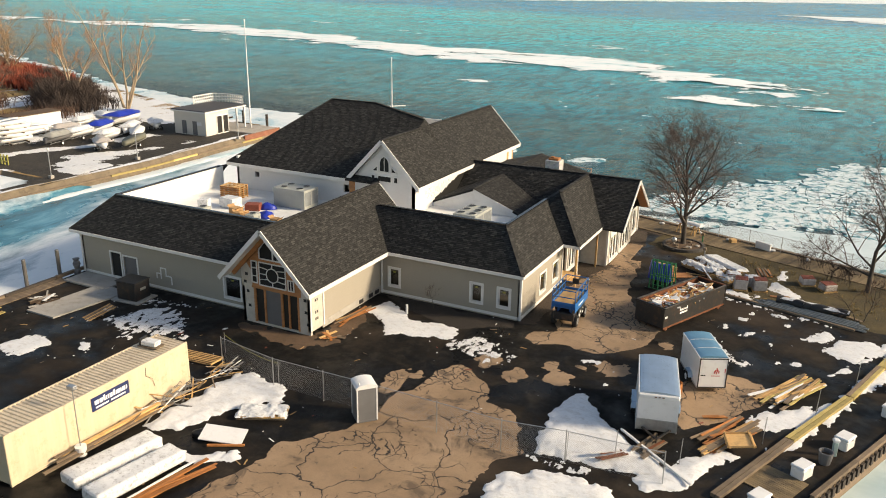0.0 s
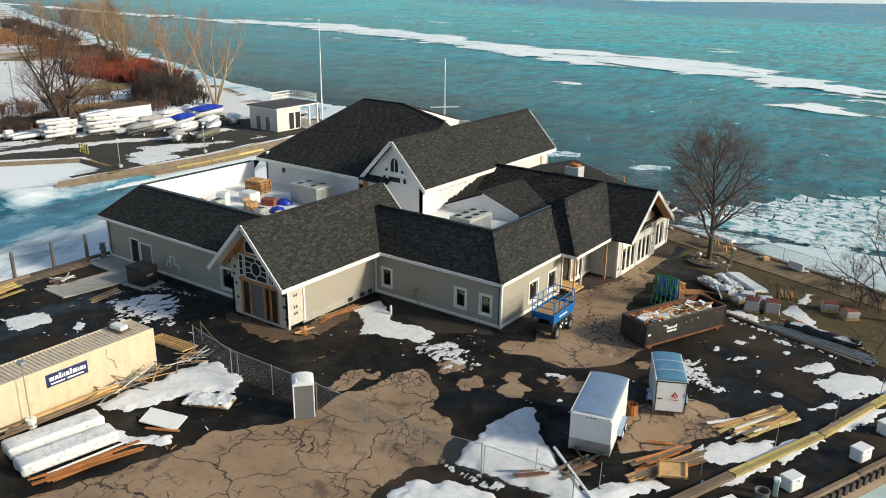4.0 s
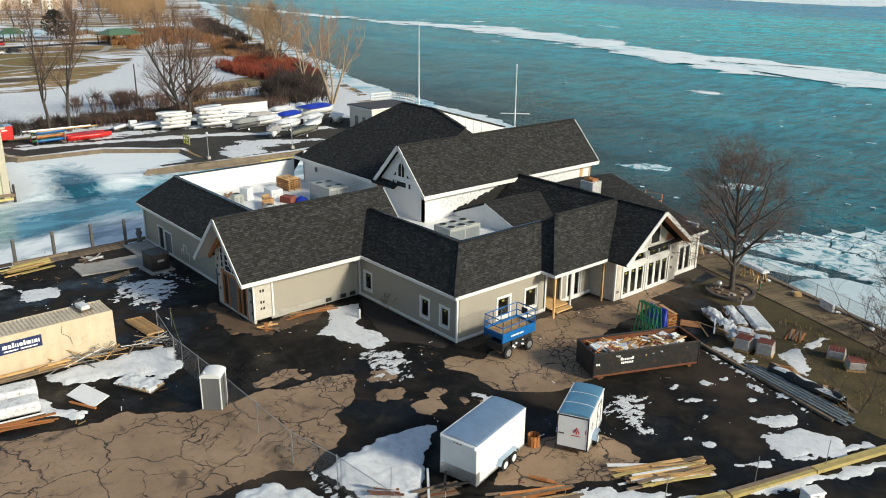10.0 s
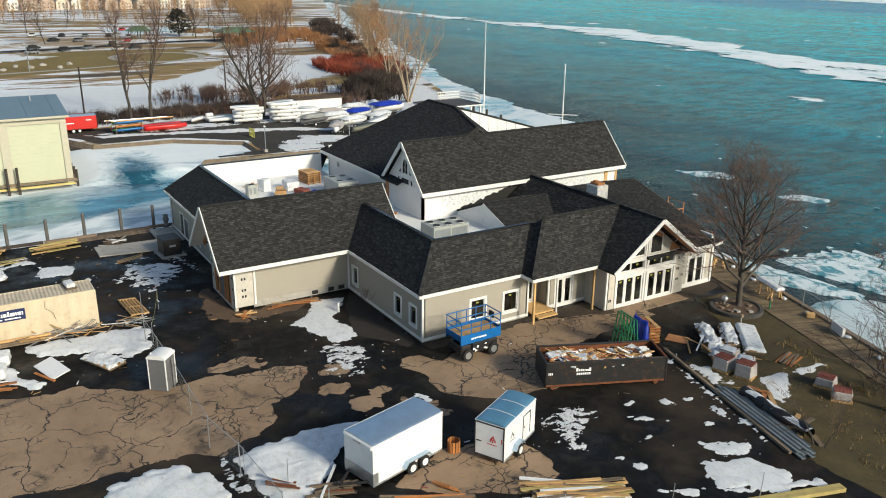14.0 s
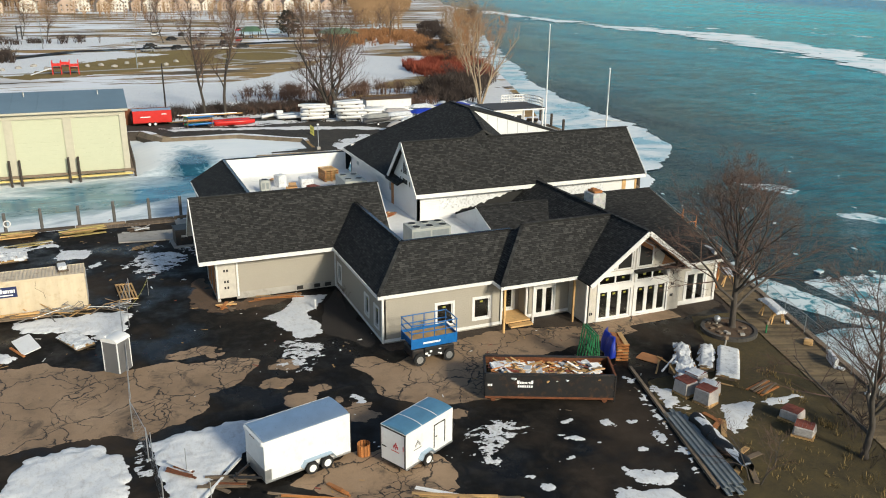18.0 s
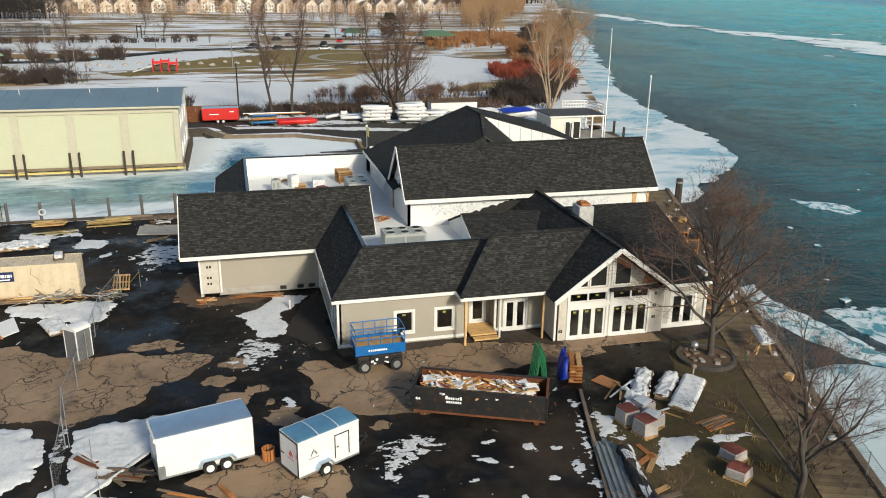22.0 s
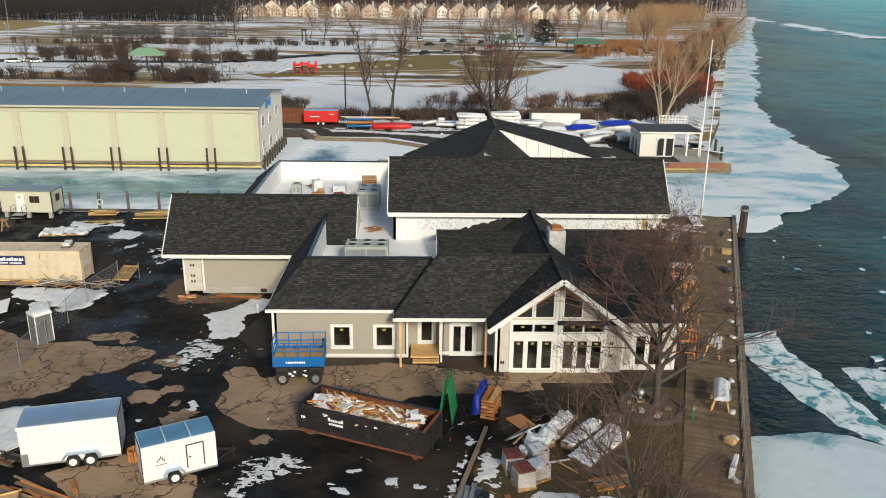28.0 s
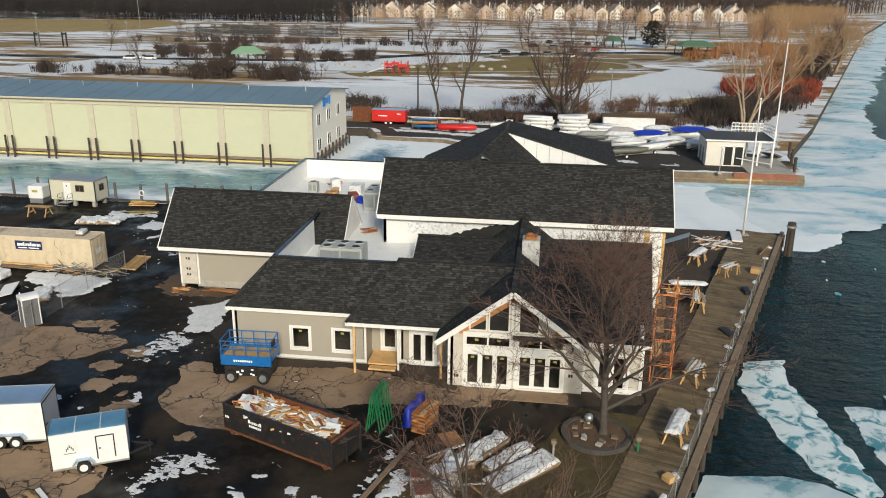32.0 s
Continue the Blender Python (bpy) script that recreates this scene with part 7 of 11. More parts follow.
# ---------------------------------------------------------------- roll-off skip
def skip(m):
    c = thing("rubbish_skip", "long black steel roll-off skip, rusty inside", "skip", m)
    L, W, z0, H = 7.7, 2.45, 0.3, 1.84
    for s in (-1, 1):
        bm = BM()
        box(bm, s * W / 2 - 0.03, s * W / 2 + 0.03, 0, L, z0, H)
        sp = part("side_plate", bm, BLACKSTEEL, c)
        bm = BM()
        box(bm, s * (W / 2 - 0.037) - 0.003, s * (W / 2 - 0.037) + 0.003, 0.05, L - 0.05, z0, H - 0.02)
        part("inner_face", bm, RUST, sp, "rusted inner face")
        bm = BM()
        bbox(bm, s * W / 2 - 0.07, s * W / 2 + 0.07, 0, L, H - 0.05, H + 0.07, 0.02)
        part("top_rail", bm, BLACKSTEEL, c)
        bm = BM()
        bbox(bm, s * W / 2 - 0.05, s * W / 2 + 0.07, 0, L, z0 - 0.06, z0 + 0.08, 0.02)
        part("bottom_rail", bm, RUST, c)
        for y in (0.5, L - 0.5):
            bm = BM()
            tube(bm, (s * (W / 2 - 0.25), y, 0.16), (s * (W / 2 - 0.05), y, 0.16), 0.16, n=12)
            part("roller", bm, RUST, c)
    for y in (0.0, L):
        bm = BM()
        box(bm, -W / 2, W / 2, y - 0.03, y + 0.03, z0, H)
        part("end_plate", bm, BLACKSTEEL, c)
        bm = BM()
        bbox(bm, -W / 2, W / 2, y - 0.07, y + 0.07, H - 0.05, H + 0.07, 0.02)
        part("top_rail", bm, RUST if y else BLACKSTEEL, c)
    for x in (-W / 2 - 0.01, 0, W / 2 + 0.01):
        bm = BM()
        bbox(bm, x - 0.06, x + 0.06, L, L + 0.1, 0.1, H, 0.02)
        part("end_post", bm, BLACKSTEEL, c)
    bm = BM()
    box(bm, -W / 2, W / 2, 0, L, z0 - 0.02, z0 + 0.03)
    part("floor_plate", bm, RUST, c)
    # lettering as plain bars
    u = 1.9
    bars = []
    for w in (0.14, 0.09, 0.10, 0.07, 0.05, 0.05, 0.09, 0.12):
        bars.append((u, u + w, 1.22, 1.36 if w < 0.12 else 1.44))
        u += w + 0.035
    bars += [(1.95 + k * 0.13, 2.05 + k * 0.13, 0.98, 1.12) for k in range(7)] + [(0.15 + k * 0.1, 0.22 + k * 0.1, 1.05, 1.2) for k in range(3)]
    for y0, y1, a, b in bars:
        bm = BM()
        box(bm, W / 2 + 0.031, W / 2 + 0.036, y0, y1, a, b)
        part("letter_bar", bm, SIGNWHITE, c, "white bar of lettering")
    return c


SKIP = pose(-11.15, 55.25, 0, 0, 0, -23.5)
skip(SKIP)
heap = thing("debris_heap", "heap of torn timber, plaster sheets and cardboard filling the skip", "debris", SKIP)
rng = random.Random(8)
for k in range(230):
    mat = rng.choice([LUMBER, LUMBER, WHITEPLASTIC, ORANGE_WOOD, CARDBOARD, WHITEPAINT, ORANGE_WOOD, LUMBER, WHITEPAINT, WHITEPAINT, BRICKRED])
    y = rng.uniform(0.4, 6.9)
    x = rng.uniform(-0.95, 0.95)
    top = 1.52 + 0.34 * math.sin(y * 1.1) * (1 - abs(x)) + rng.uniform(-0.1, 0.12)
    if mat in (WHITEPLASTIC, WHITEPAINT, CARDBOARD) and rng.random() < 0.7:
        size = (rng.uniform(0.3, 0.8), rng.uniform(0.3, 1.0), rng.uniform(0.02, 0.08))
    else:
        size = (rng.uniform(0.05, 0.15), rng.uniform(0.6, 2.0), rng.uniform(0.03, 0.08))
    lim = 1.1 - abs(x)
    yaw = rng.gauss(0, 25) if size[1] > 1 else rng.uniform(0, 180)
    piece(rng.choice(["plank", "board", "scrap"]), mat, heap, (x * (0.8 if size[1] > 1.2 else 1), min(max(y, size[1] / 2 + 0.1), 7.2 - size[1] / 2), top), size, (rng.gauss(0, 13), rng.gauss(0, 13), yaw))
bm = BM()
def lump(X, Y, D):
    z = 0.4 + 0.95 * np.clip(D / 0.25, 0, 1) + 0.25 * fbm(X * 1.3, Y * 1.3, 5)
    return z, D > -0.05
me = field_mesh("rubble", [(-1.14, 0.08), (1.14, 0.08), (1.14, 7.2), (-1.14, 7.2)], 0.12, lump, 0.0)
me.materials.append(CARDBOARD)
part("rubble", me, None, heap, "brown rubble under the planks")


# ---------------------------------------------------------------- scissor lift
def lift(m):
    c = thing("scissor_lift", "bright blue scissor lift with railed platform, parked and lowered", "lift", m)
    L, W = 3.0, 1.75
    bm = BM()
    bbox(bm, -W / 2 + 0.1, W / 2 - 0.1, 0, L, 0.45, 1.0, 0.05)
    part("chassis", bm, BLACKSTEEL, c, "black chassis")
    for s in (-1, 1):
        for y in (0.45, L - 0.45):
            add_wheel(c, (s * (W / 2 - 0.08), y, 0.4), 0.4, 0.3, rim=GALV)
        bm = BM()
        bbox(bm, s * (W / 2 - 0.02) - 0.05, s * (W / 2 - 0.02) + 0.05, 0.8, 2.2, 0.5, 1.1, 0.03)
        tr = part("side_tray", bm, BLACK, c)
        rg = random.Random(s + 3)
        for k in range(7):
            piece("label_plate", SIGNWHITE, tr, (s * (W / 2 + 0.035), 0.85 + rg.random() * 1.25, 0.55 + rg.random() * 0.45), (0.01, rg.uniform(0.06, 0.2), rg.uniform(0.05, 0.15)))
    for k in range(3):
        for s in (-1, 1):
            bm = BM()
            bar(bm, (s * 0.5, 0.2, 1.02 + k * 0.13), (s * 0.5, L - 0.2, 1.14 + k * 0.13), 0.08, 0.1)
            bar(bm, (s * 0.4, 0.2, 1.14 + k * 0.13), (s * 0.4, L - 0.2, 1.02 + k * 0.13), 0.08, 0.1)
            part("scissor_arm", bm, BLUE, c)
    bm = BM()
    bbox(bm, -W / 2, W / 2, -0.15, L + 0.15, 1.45, 1.6, 0.02)
    part("platform", bm, BLUE, c)
    bm = BM()
    box(bm, -W / 2 + 0.06, W / 2 - 0.06, -0.1, L + 0.1, 1.6, 1.62)
    part("deck_sheet", bm, LUMBER, c, "worn timber deck sheet")
    for s in (-1, 1):
        bm = BM()
        bbox(bm, s * W / 2 - 0.02, s * W / 2 + 0.02, -0.15, L + 0.15, 1.15, 1.78, 0.01)
        tb = part("toe_board", bm, BLUE, c)
        bm = BM()
        for i in range(9):
            box(bm, s * (W / 2 + 0.021), s * (W / 2 + 0.026), 0.7 + i * 0.14, 0.8 + i * 0.14, 1.38, 1.5)
        part("letter_bar", bm, SIGNWHITE, tb, "white bars of lettering")
        for z in (2.15, 2.65):
            bm = BM()
            tube(bm, (s * (W / 2 - 0.02), -0.13, z), (s * (W / 2 - 0.02), L + 0.13, z), 0.035, n=6)
            part("rail", bm, BLUE, c)
        for i in range(5):
            y = -0.1 + i * (L + 0.2) / 4
            bm = BM()
            tube(bm, (s * (W / 2 - 0.02), y, 1.6), (s * (W / 2 - 0.02), y, 2.65), 0.035, n=6)
            part("stanchion", bm, BLUE, c)
    for y in (-0.13, L + 0.13):
        bm = BM()
        box(bm, -W / 2, W / 2, y - 0.02, y + 0.02, 1.4, 1.78)
        part("toe_board", bm, BLUE, c)
        for z in (2.15, 2.65):
            bm = BM()
            tube(bm, (-W / 2, y, z), (W / 2, y, z), 0.035, n=6)
            part("rail", bm, BLUE, c)
    bm = BM()
    bbox(bm, -0.3, 0.2, L - 0.05, L + 0.1, 2.1, 2.5, 0.03)
    part("control_box", bm, BLACK, c)
    return c


lift(pose(-16.7, 52.35, 0, 0, 0, 2) @ Matrix.Diagonal((1, 1, 1.09, 1)))


# ---------------------------------------------------------------- rack, tarpaulin, crate
gr = thing("glazing_rack", "green steel A-frame glass rack standing empty", "rack", pose(-12.0, 63.3, 0, 0, 0, 80))
for y in (-0.95, -0.6, -0.2, 0.2, 0.6, 0.95):
    for s in (-1, 1):
        bm = BM()
        bar(bm, (s * 0.42, y, 0.12), (s * 0.10, y, 2.5), 0.07, 0.07)
        part("upright", bm, GREEN, gr)
for s in (-1, 1):
    for z, x in ((0.12, 0.42), (1.2, 0.27), (2.45, 0.11)):
        bm = BM()
        bar(bm, (s * x, -0.95, z), (s * x, 0.95, z), 0.07, 0.07)
        part("cross_bar", bm, GREEN, gr)
    bm = BM()
    bar(bm, (s * 0.42, -1.1, 0.08), (s * 0.42, 1.3, 0.08), 0.1, 0.1)
    part("skid", bm, BLACKSTEEL, gr)
tp = thing("tarped_stack", "blue tarpaulin over a leaning stack of timber pallets", "tarpaulin", pose(-12.6, 65.3, 0, 0, 0, 72))
bm = BM()
rg = random.Random(2)
n = 9
rows_v = []
for i in range(n):
    y = -1.0 + 2.0 * i / (n - 1)
    w = 0.12 * math.sin(i * 1.7)
    prof = [(-0.35 + w * 0.5, 0.15), (-0.28 + w, 1.0), (-0.12 + w, 1.5 + 0.1 * math.sin(i * 1.3)), (0.02 + w, 1.6 + 0.1 * math.sin(i)), (0.12 + w * 0.5, 1.0), (0.18, 0.3)]
    rows_v.append([bm.verts.new((x, y, z)) for x, z in prof])
for i in range(n - 1):
    for j in range(5):
        bm.faces.new((rows_v[i][j], rows_v[i + 1][j], rows_v[i + 1][j + 1], rows_v[i][j + 1]))
for r in (rows_v[0], rows_v[-1]):
    bm.faces.new(r)
part("tarpaulin", bm, TARPBLUE, tp, smooth=True)
for k in range(6):
    for j in range(2):
        piece("slat", ORANGE_WOOD if (k + j) % 3 else LUMBER, tp, (0.42 + 0.45 * j, 0.0, 0.14 + k * 0.22), (0.30, 1.9, 0.05), (0, 0, (k * 3) % 5 - 2))
    for y in (-0.85, 0, 0.85):
        piece("bearer", ORANGE_WOOD, tp, (0.65, y, 0.06 + k * 0.22), (0.85, 0.10, 0.11))
fc = thing("fire_pit", "orange rusted slatted basket on the paving", "basket", pose(-7.25, 46.3, 0))
for k in range(12):
    a = k * 6.283 / 12
    piece("slat", ORANGE_WOOD, fc, (0.33 * math.cos(a), 0.33 * math.sin(a), 0.35), (0.03, 0.14, 0.66), (0, 0, math.degrees(a)))
bm = BM()
tube(bm, (0, 0, 0.02), (0, 0, 0.3), 0.3, n=12)
part("lining", bm, DARKIN, fc)


# ---------------------------------------------------------------- pallets of paving stone and wrapped goods
def pallet(name, label, m, w=1.2, l=1.0, slat=None, group=""):
    c = thing(name, label, "pallet", m, group)
    s = slat or LUMBER
    for z in (0.02, 0.13):
        for i in range(6):
            piece("slat", s, c, (-w / 2 + 0.06 + i * (w - 0.12) / 5, 0, z), (0.1, l, 0.02))
    for y in (-l / 2 + 0.06, 0, l / 2 - 0.06):
        piece("bearer", s, c, (0, y, 0.075), (w, 0.09, 0.09))
    return c


def wrapped_pallet(m, h=0.75, red=True, snowy=False, label="pallet of red-brown pavers wrapped in clear film"):
    c = pallet("paver_pallet", label, m, group="wrapped pallets")
    bm = BM()
    bbox(bm, -0.55, 0.55, -0.5, 0.5, 0.14, 0.14 + h, 0.06)
    for v in bm.verts:
        v.co += Vector((noise.noise(v.co * 3) * 0.12, noise.noise(v.co * 3 + Vector((5, 0, 0))) * 0.06, 0))
    part("wrapped_load", bm, FILM, c, "dusty film wrapping")
    for i in range(5):
        for j in range(3):
            piece("paver", BRICKRED, c, (-0.4 + i * 0.2, -0.305 + j * 0.3, 0.135 + h + 0.01 * ((i * j) % 3)), (0.185, 0.285, 0.08), (0, 0, (i * 3 + j * 5) % 4 - 2))
    if snowy:
        def hh(X, Y, D):
            z = 0.17 + h + 0.08 * np.clip(D / 0.15, 0, 1) * (0.7 + fbm(X * 3, Y * 3, 4))
            return z, D > 0
        me = field_mesh("snow_cap", [(-0.5, -0.45), (0.5, -0.45), (0.5, 0.45), (-0.5, 0.45)], 0.08, hh, 0)
        me.materials.append(SNOW)
        part("snow_cap", me, None, c)
    return c


for x, y, a, h, sn in ((-6.3, 66.6, 10, 0.85, 0), (-5.6, 67.8, 30, 0.7, 1), (-4.9, 67.0, 18, 0.9, 0), (-7.1, 68.0, 15, 0.7, 1), (-1.5, 70.4, 20, 0.55, 0), (0.1, 69.7, 35, 0.55, 0)):
    wrapped_pallet(pose(x, y, 0.01, 0, 0, a), h, True, sn)


def sheet_stack(name, label, m, w, l, h, layers=3, mat=None, sag=0.06, seed=1, torn=1.0):
    """Bundle of boards under torn white sheeting."""
    c = thing(name, label, "bundle", m)
    rg = random.Random(seed)
    for k in range(layers):
        piece("board", LUMBER if k % 2 else OLDWOOD, c, (rg.uniform(-0.05, 0.05), 0, h * (k + 0.5) / (layers + 1)), (w * 0.95, l * 0.97, h / (layers + 1) * 0.9), (0, 0, rg.uniform(-2, 2)))
    def hh(X, Y, D):
        z = h * (0.55 + 0.45 * np.clip(D / 0.12, 0, 1)) + sag * 2 * fbm(X * 1.4, Y * 1.4, seed) + 0.16 * torn * fbm(X * 3.3, Y * 2.1, seed + 3, 3) + 0.05 * torn * fbm(X * 9, Y * 9, seed + 4, 2)
        return np.maximum(z, 0.02), D + 0.5 * torn * fbm(X * 2.2, Y * 2.2, seed + 6, 3) > 0.02
    me = field_mesh("sheeting", [(-w / 2, -l / 2), (w / 2, -l / 2), (w / 2, l / 2), (-w / 2, l / 2)], 0.07, hh, 0.25)
    me.materials.append(mat or WHITEPLASTIC)
    part("sheeting", me, None, c, "crumpled white sheeting")
    return c


sheet_stack("wrapped_bundle", "flat timber bundle under torn crumpled white sheeting", pose(-9.9, 69.4, 0.02, 0, 0, 56), 1.0, 4.0, 0.55, 3, None, 0.22, 3, 1.5)
sheet_stack("wrapped_bundle", "flat white panel bundle with a creased, torn wrap", pose(-9.5, 70.9, 0.02, 0, 3, 50), 0.95, 3.4, 0.5, 3, None, 0.2, 5, 1.2)
sheet_stack("wrapped_bundle", "wide flat white-wrapped board pack", pose(-8.3, 71.7, 0.02, 0, 4, 48), 1.4, 4.4, 0.5, 2, None, 0.05, 7, 0.25)
sheet_stack("wrapped_bundle", "white-wrapped insulation pack near the pavers", pose(-7.8, 67.7, 0.02, 0, 0, 50), 0.8, 1.9, 0.6, 2, None, 0.25, 8, 1.6)
sheet_stack("wrapped_bundle", "slumped heap of torn white sheeting over offcuts", pose(-8.7, 68.3, 0.02, 0, 0, 20), 1.1, 1.6, 0.7, 2, None, 0.4, 12, 2.2)
rg = random.Random(52)
for k, (x, y, a, l, z) in enumerate([(-9.2, 67.6, 30, 2.2, 0.55), (-8.4, 67.2, 62, 1.8, 0.65), (-10.2, 68.2, 100, 1.6, 0.1), (-7.0, 69.2, 15, 1.5, 0.08), (-6.4, 69.6, 140, 1.3, 0.08), (-9.9, 67.3, 48, 2.4, 0.08)]):
    c = thing("batten", "pale timber batten strewn over the sheeted bundles", "batten", pose(x, y, z, rg.uniform(-8, 8), 0, a), "battens")
    piece("batten", WHITEPAINT if k % 3 == 0 else LUMBER, c, (0, 0, 0), (0.11, l, 0.05))
bm = BM()
bbox(bm, -0.75, 0.75, -0.55, 0.55, 0, 0.07, 0.02)
solid("sheet_board", bm, PLY, "orange-brown board lying on the asphalt", "board", pose(-11.2, 67.6, 0.0, 0, 0, 30))
c = thing("plank_stack", "short stack of dark planks on the lawn", "planks", pose(-5.0, 71.6, 0, 0, 0, 15))
for k in range(7):
    piece("plank", OLDWOOD if k % 2 else ORANGE_WOOD, c, (0.16 * k - 0.5, 0.1 * (k % 3), 0.06 + 0.06 * (k % 2)), (0.14, 2.0, 0.05), (0, 0, 4 * (k % 3)))
# steel deck lengths and a rolled membrane beside them
c = thing("steel_deck_stack", "grey steel channels stacked along the lawn edge", "steel", pose(-0.9, 63.35, 0, 0, 0, 76.0))
for k in range(4):
    for j in range(2):
        bm = BM()
        x = (k - 1.5) * 0.3 + j * 0.1
        L = 4.2 - 0.5 * j - 0.3 * (k % 2)
        box(bm, x - 0.13, x + 0.13, -L, L, 0.06 + 0.1 * j, 0.09 + 0.1 * j)
        box(bm, x - 0.13, x - 0.115, -L, L, 0.09 + 0.1 * j, 0.14 + 0.1 * j)
        box(bm, x + 0.115, x + 0.13, -L, L, 0.09 + 0.1 * j, 0.14 + 0.1 * j)
        part("channel", bm, STEELGREY, c)
for y in (-3, 0, 3):
    piece("bearer", OLDWOOD, c, (0, y, 0.03), (1.7, 0.1, 0.06))
c = thing("membrane_roll", "dark roll of membrane half covered in white sheeting", "roll", pose(-0.8, 64.5, 0, 0, 0, 82))
bm = BM()
n = 12
for i in range(10):
    y0, y1 = -2.6 + i * 0.52, -2.6 + (i + 1) * 0.52
    tube(bm, (0.12 * math.sin(i * 0.9), y0, 0.28), (0.12 * math.sin((i + 1) * 0.9), y1, 0.28), 0.36 + 0.06 * math.sin(i * 2.1), 0.36 + 0.06 * math.sin((i + 1) * 2.1), n, False)
bmesh.ops.remove_doubles(bm, verts=bm.verts, dist=0.03)
part("roll", bm, BLACK, c, smooth=True)
def hh(X, Y, D):
    return 0.62 - 0.9 * (X - 0.1) ** 2 + 0.12 * fbm(X * 3, Y * 2, 6), D > 0
me = field_mesh("sheeting", [(-0.30, -2.7), (0.05, -2.7), (0.1, -0.6), (0.3, 1.6), (0.5, 2.6), (-0.1, 2.4), (-0.25, 0)], 0.1, hh, 0.0)
me.materials.append(WHITEPLASTIC)
part("sheeting", me, None, c, "flapping white sheeting")
for k, (x, y, a, l, mt) in enumerate([(-2.4, 65.6, 30, 2.2, ORANGE_WOOD), (-2.1, 66.0, 50, 1.8, LUMBER), (0.4, 64.6, 20, 2.6, LUMBER), (0.8, 64.9, 8, 2.4, OLDWOOD), (1.6, 63.6, 35, 1.6, LUMBER), (-3.2, 66.2, 100, 1.5, ORANGE_WOOD), (1.9, 64.4, 60, 2.0, OLDWOOD)]):
    c = thing("loose_plank", "loose plank lying in the grass", "plank", pose(x, y, 0.07, 0, 0, a), "loose planks")
    piece("plank", mt, c, (0, 0, 0), (0.3, l, 0.05))


# ---------------------------------------------------------------- timber heaps along the east edge
def plank_heap(label, m, n, length, width, mats, seed, tilt=6, spread=10, name="timber_heap", thick=0.06, wide=(0.09, 0.26)):
    c = thing(name, label, "timber", m)
    rg = random.Random(seed)
    for k in range(n):
        l = length * rg.uniform(0.45, 1.0)
        layer = int(k / max(1, n / 4))
        piece("plank", rg.choice(mats), c, (rg.uniform(-width / 2, width / 2), rg.uniform(-0.25, 0.25) * (length - l + 0.8), thick * 0.6 + layer * thick + rg.uniform(0, 0.04)),
              (rg.uniform(*wide), l, thick * rg.uniform(0.5, 1)), (rg.gauss(0, tilt * 0.3), rg.gauss(0, tilt * 0.6), rg.gauss(0, spread)))
    return c


plank_heap("scattered heap of pale and yellow lengths of timber", pose(-0.9, 49.6, 0, 0, 0, -29), 30, 5.6, 1.5, [LUMBER, YLUMBER, LUMBER, WHITEPAINT, OLDWOOD], 21, 5, 5)
plank_heap("yellow treated planks lying beside the heap", pose(0.1, 49.9, 0.05, 0, 0, -22), 10, 4.2, 0.9, [YLUMBER, YLUMBER, LUMBER], 22, 3, 5)
plank_heap("heap of stained planks and plywood offcuts", pose(-3.7, 42.4, 0, 0, 0, -28), 28, 5.2, 1.5, [ORANGE_WOOD, LUMBER, OLDWOOD, OLDWOOD], 23, 5, 5)
plank_heap("short broken planks under the trailer nose", pose(-7.3, 39.2, 0, 0, 0, -12), 12, 2.6, 1.2, [RUST, OLDWOOD, OLDWOOD, DARKWOOD], 24, 5, 14)
bm = BM()
box(bm, -0.75, 0.75, -0.65, 0.65, -0.02, 0.02)
sb = solid("plywood_tray", bm, LUMBER, "pale plywood tray on the timber heap", "plywood", pose(-2.9, 41.5, 0.5, 4, -6, 20))
for k in range(4):
    mm = pose(0, 0, 0, 0, 0, 90 * k)
    bm = BM()
    box(bm, -0.75, 0.75, 0.6, 0.66, 0.02, 0.1, mm)
    part("rim", bm, LUMBER, sb)
plank_heap("two planks on the paving", pose(-4.7, 44.1, 0, 0, 0, -62), 3, 1.9, 0.25, [ORANGE_WOOD, LUMBER], 25, 2, 3, "loose_planks")
plank_heap("pair of long boards on the snow", pose(-8.7, 37.2, 0.2, 0, 0, -45), 4, 2.2, 0.4, [RUST, DARKWOOD, WHITEPAINT], 26, 2, 7, "loose_planks")
# timber curb of stacked beams along the east edge
def beam_run(label, pts, mats, r=0.15, rows=2, name="timber_curb", seed=1, lift=0.0):
    c = thing(name, label, "curb", None)
    rg = random.Random(seed)
    for i in range(len(pts) - 1):
        a, b = Vector((*pts[i], 0)), Vector((*pts[i + 1], 0))
        d = (b - a).normalized()
        s = d.cross(Vector((0, 0, 1)))
        n = max(1, int((b - a).length / 4.5))
        for k in range(n):
            for j in range(rows):
                p, q = a.lerp(b, k / n) + s * (j * r * 2.1), a.lerp(b, (k + 0.985) / n) + s * (j * r * 2.1 + rg.uniform(-0.05, 0.05))
                z = lift + r * 0.9 + rg.uniform(-0.02, 0.03)
                piece("beam", rg.choice(mats), c, ((p + q) / 2 + Vector((0, 0, z))), ((q - p).length, r * 2, r * 1.8), (0, 0, math.degrees(math.atan2(d.y, d.x))))
    return c


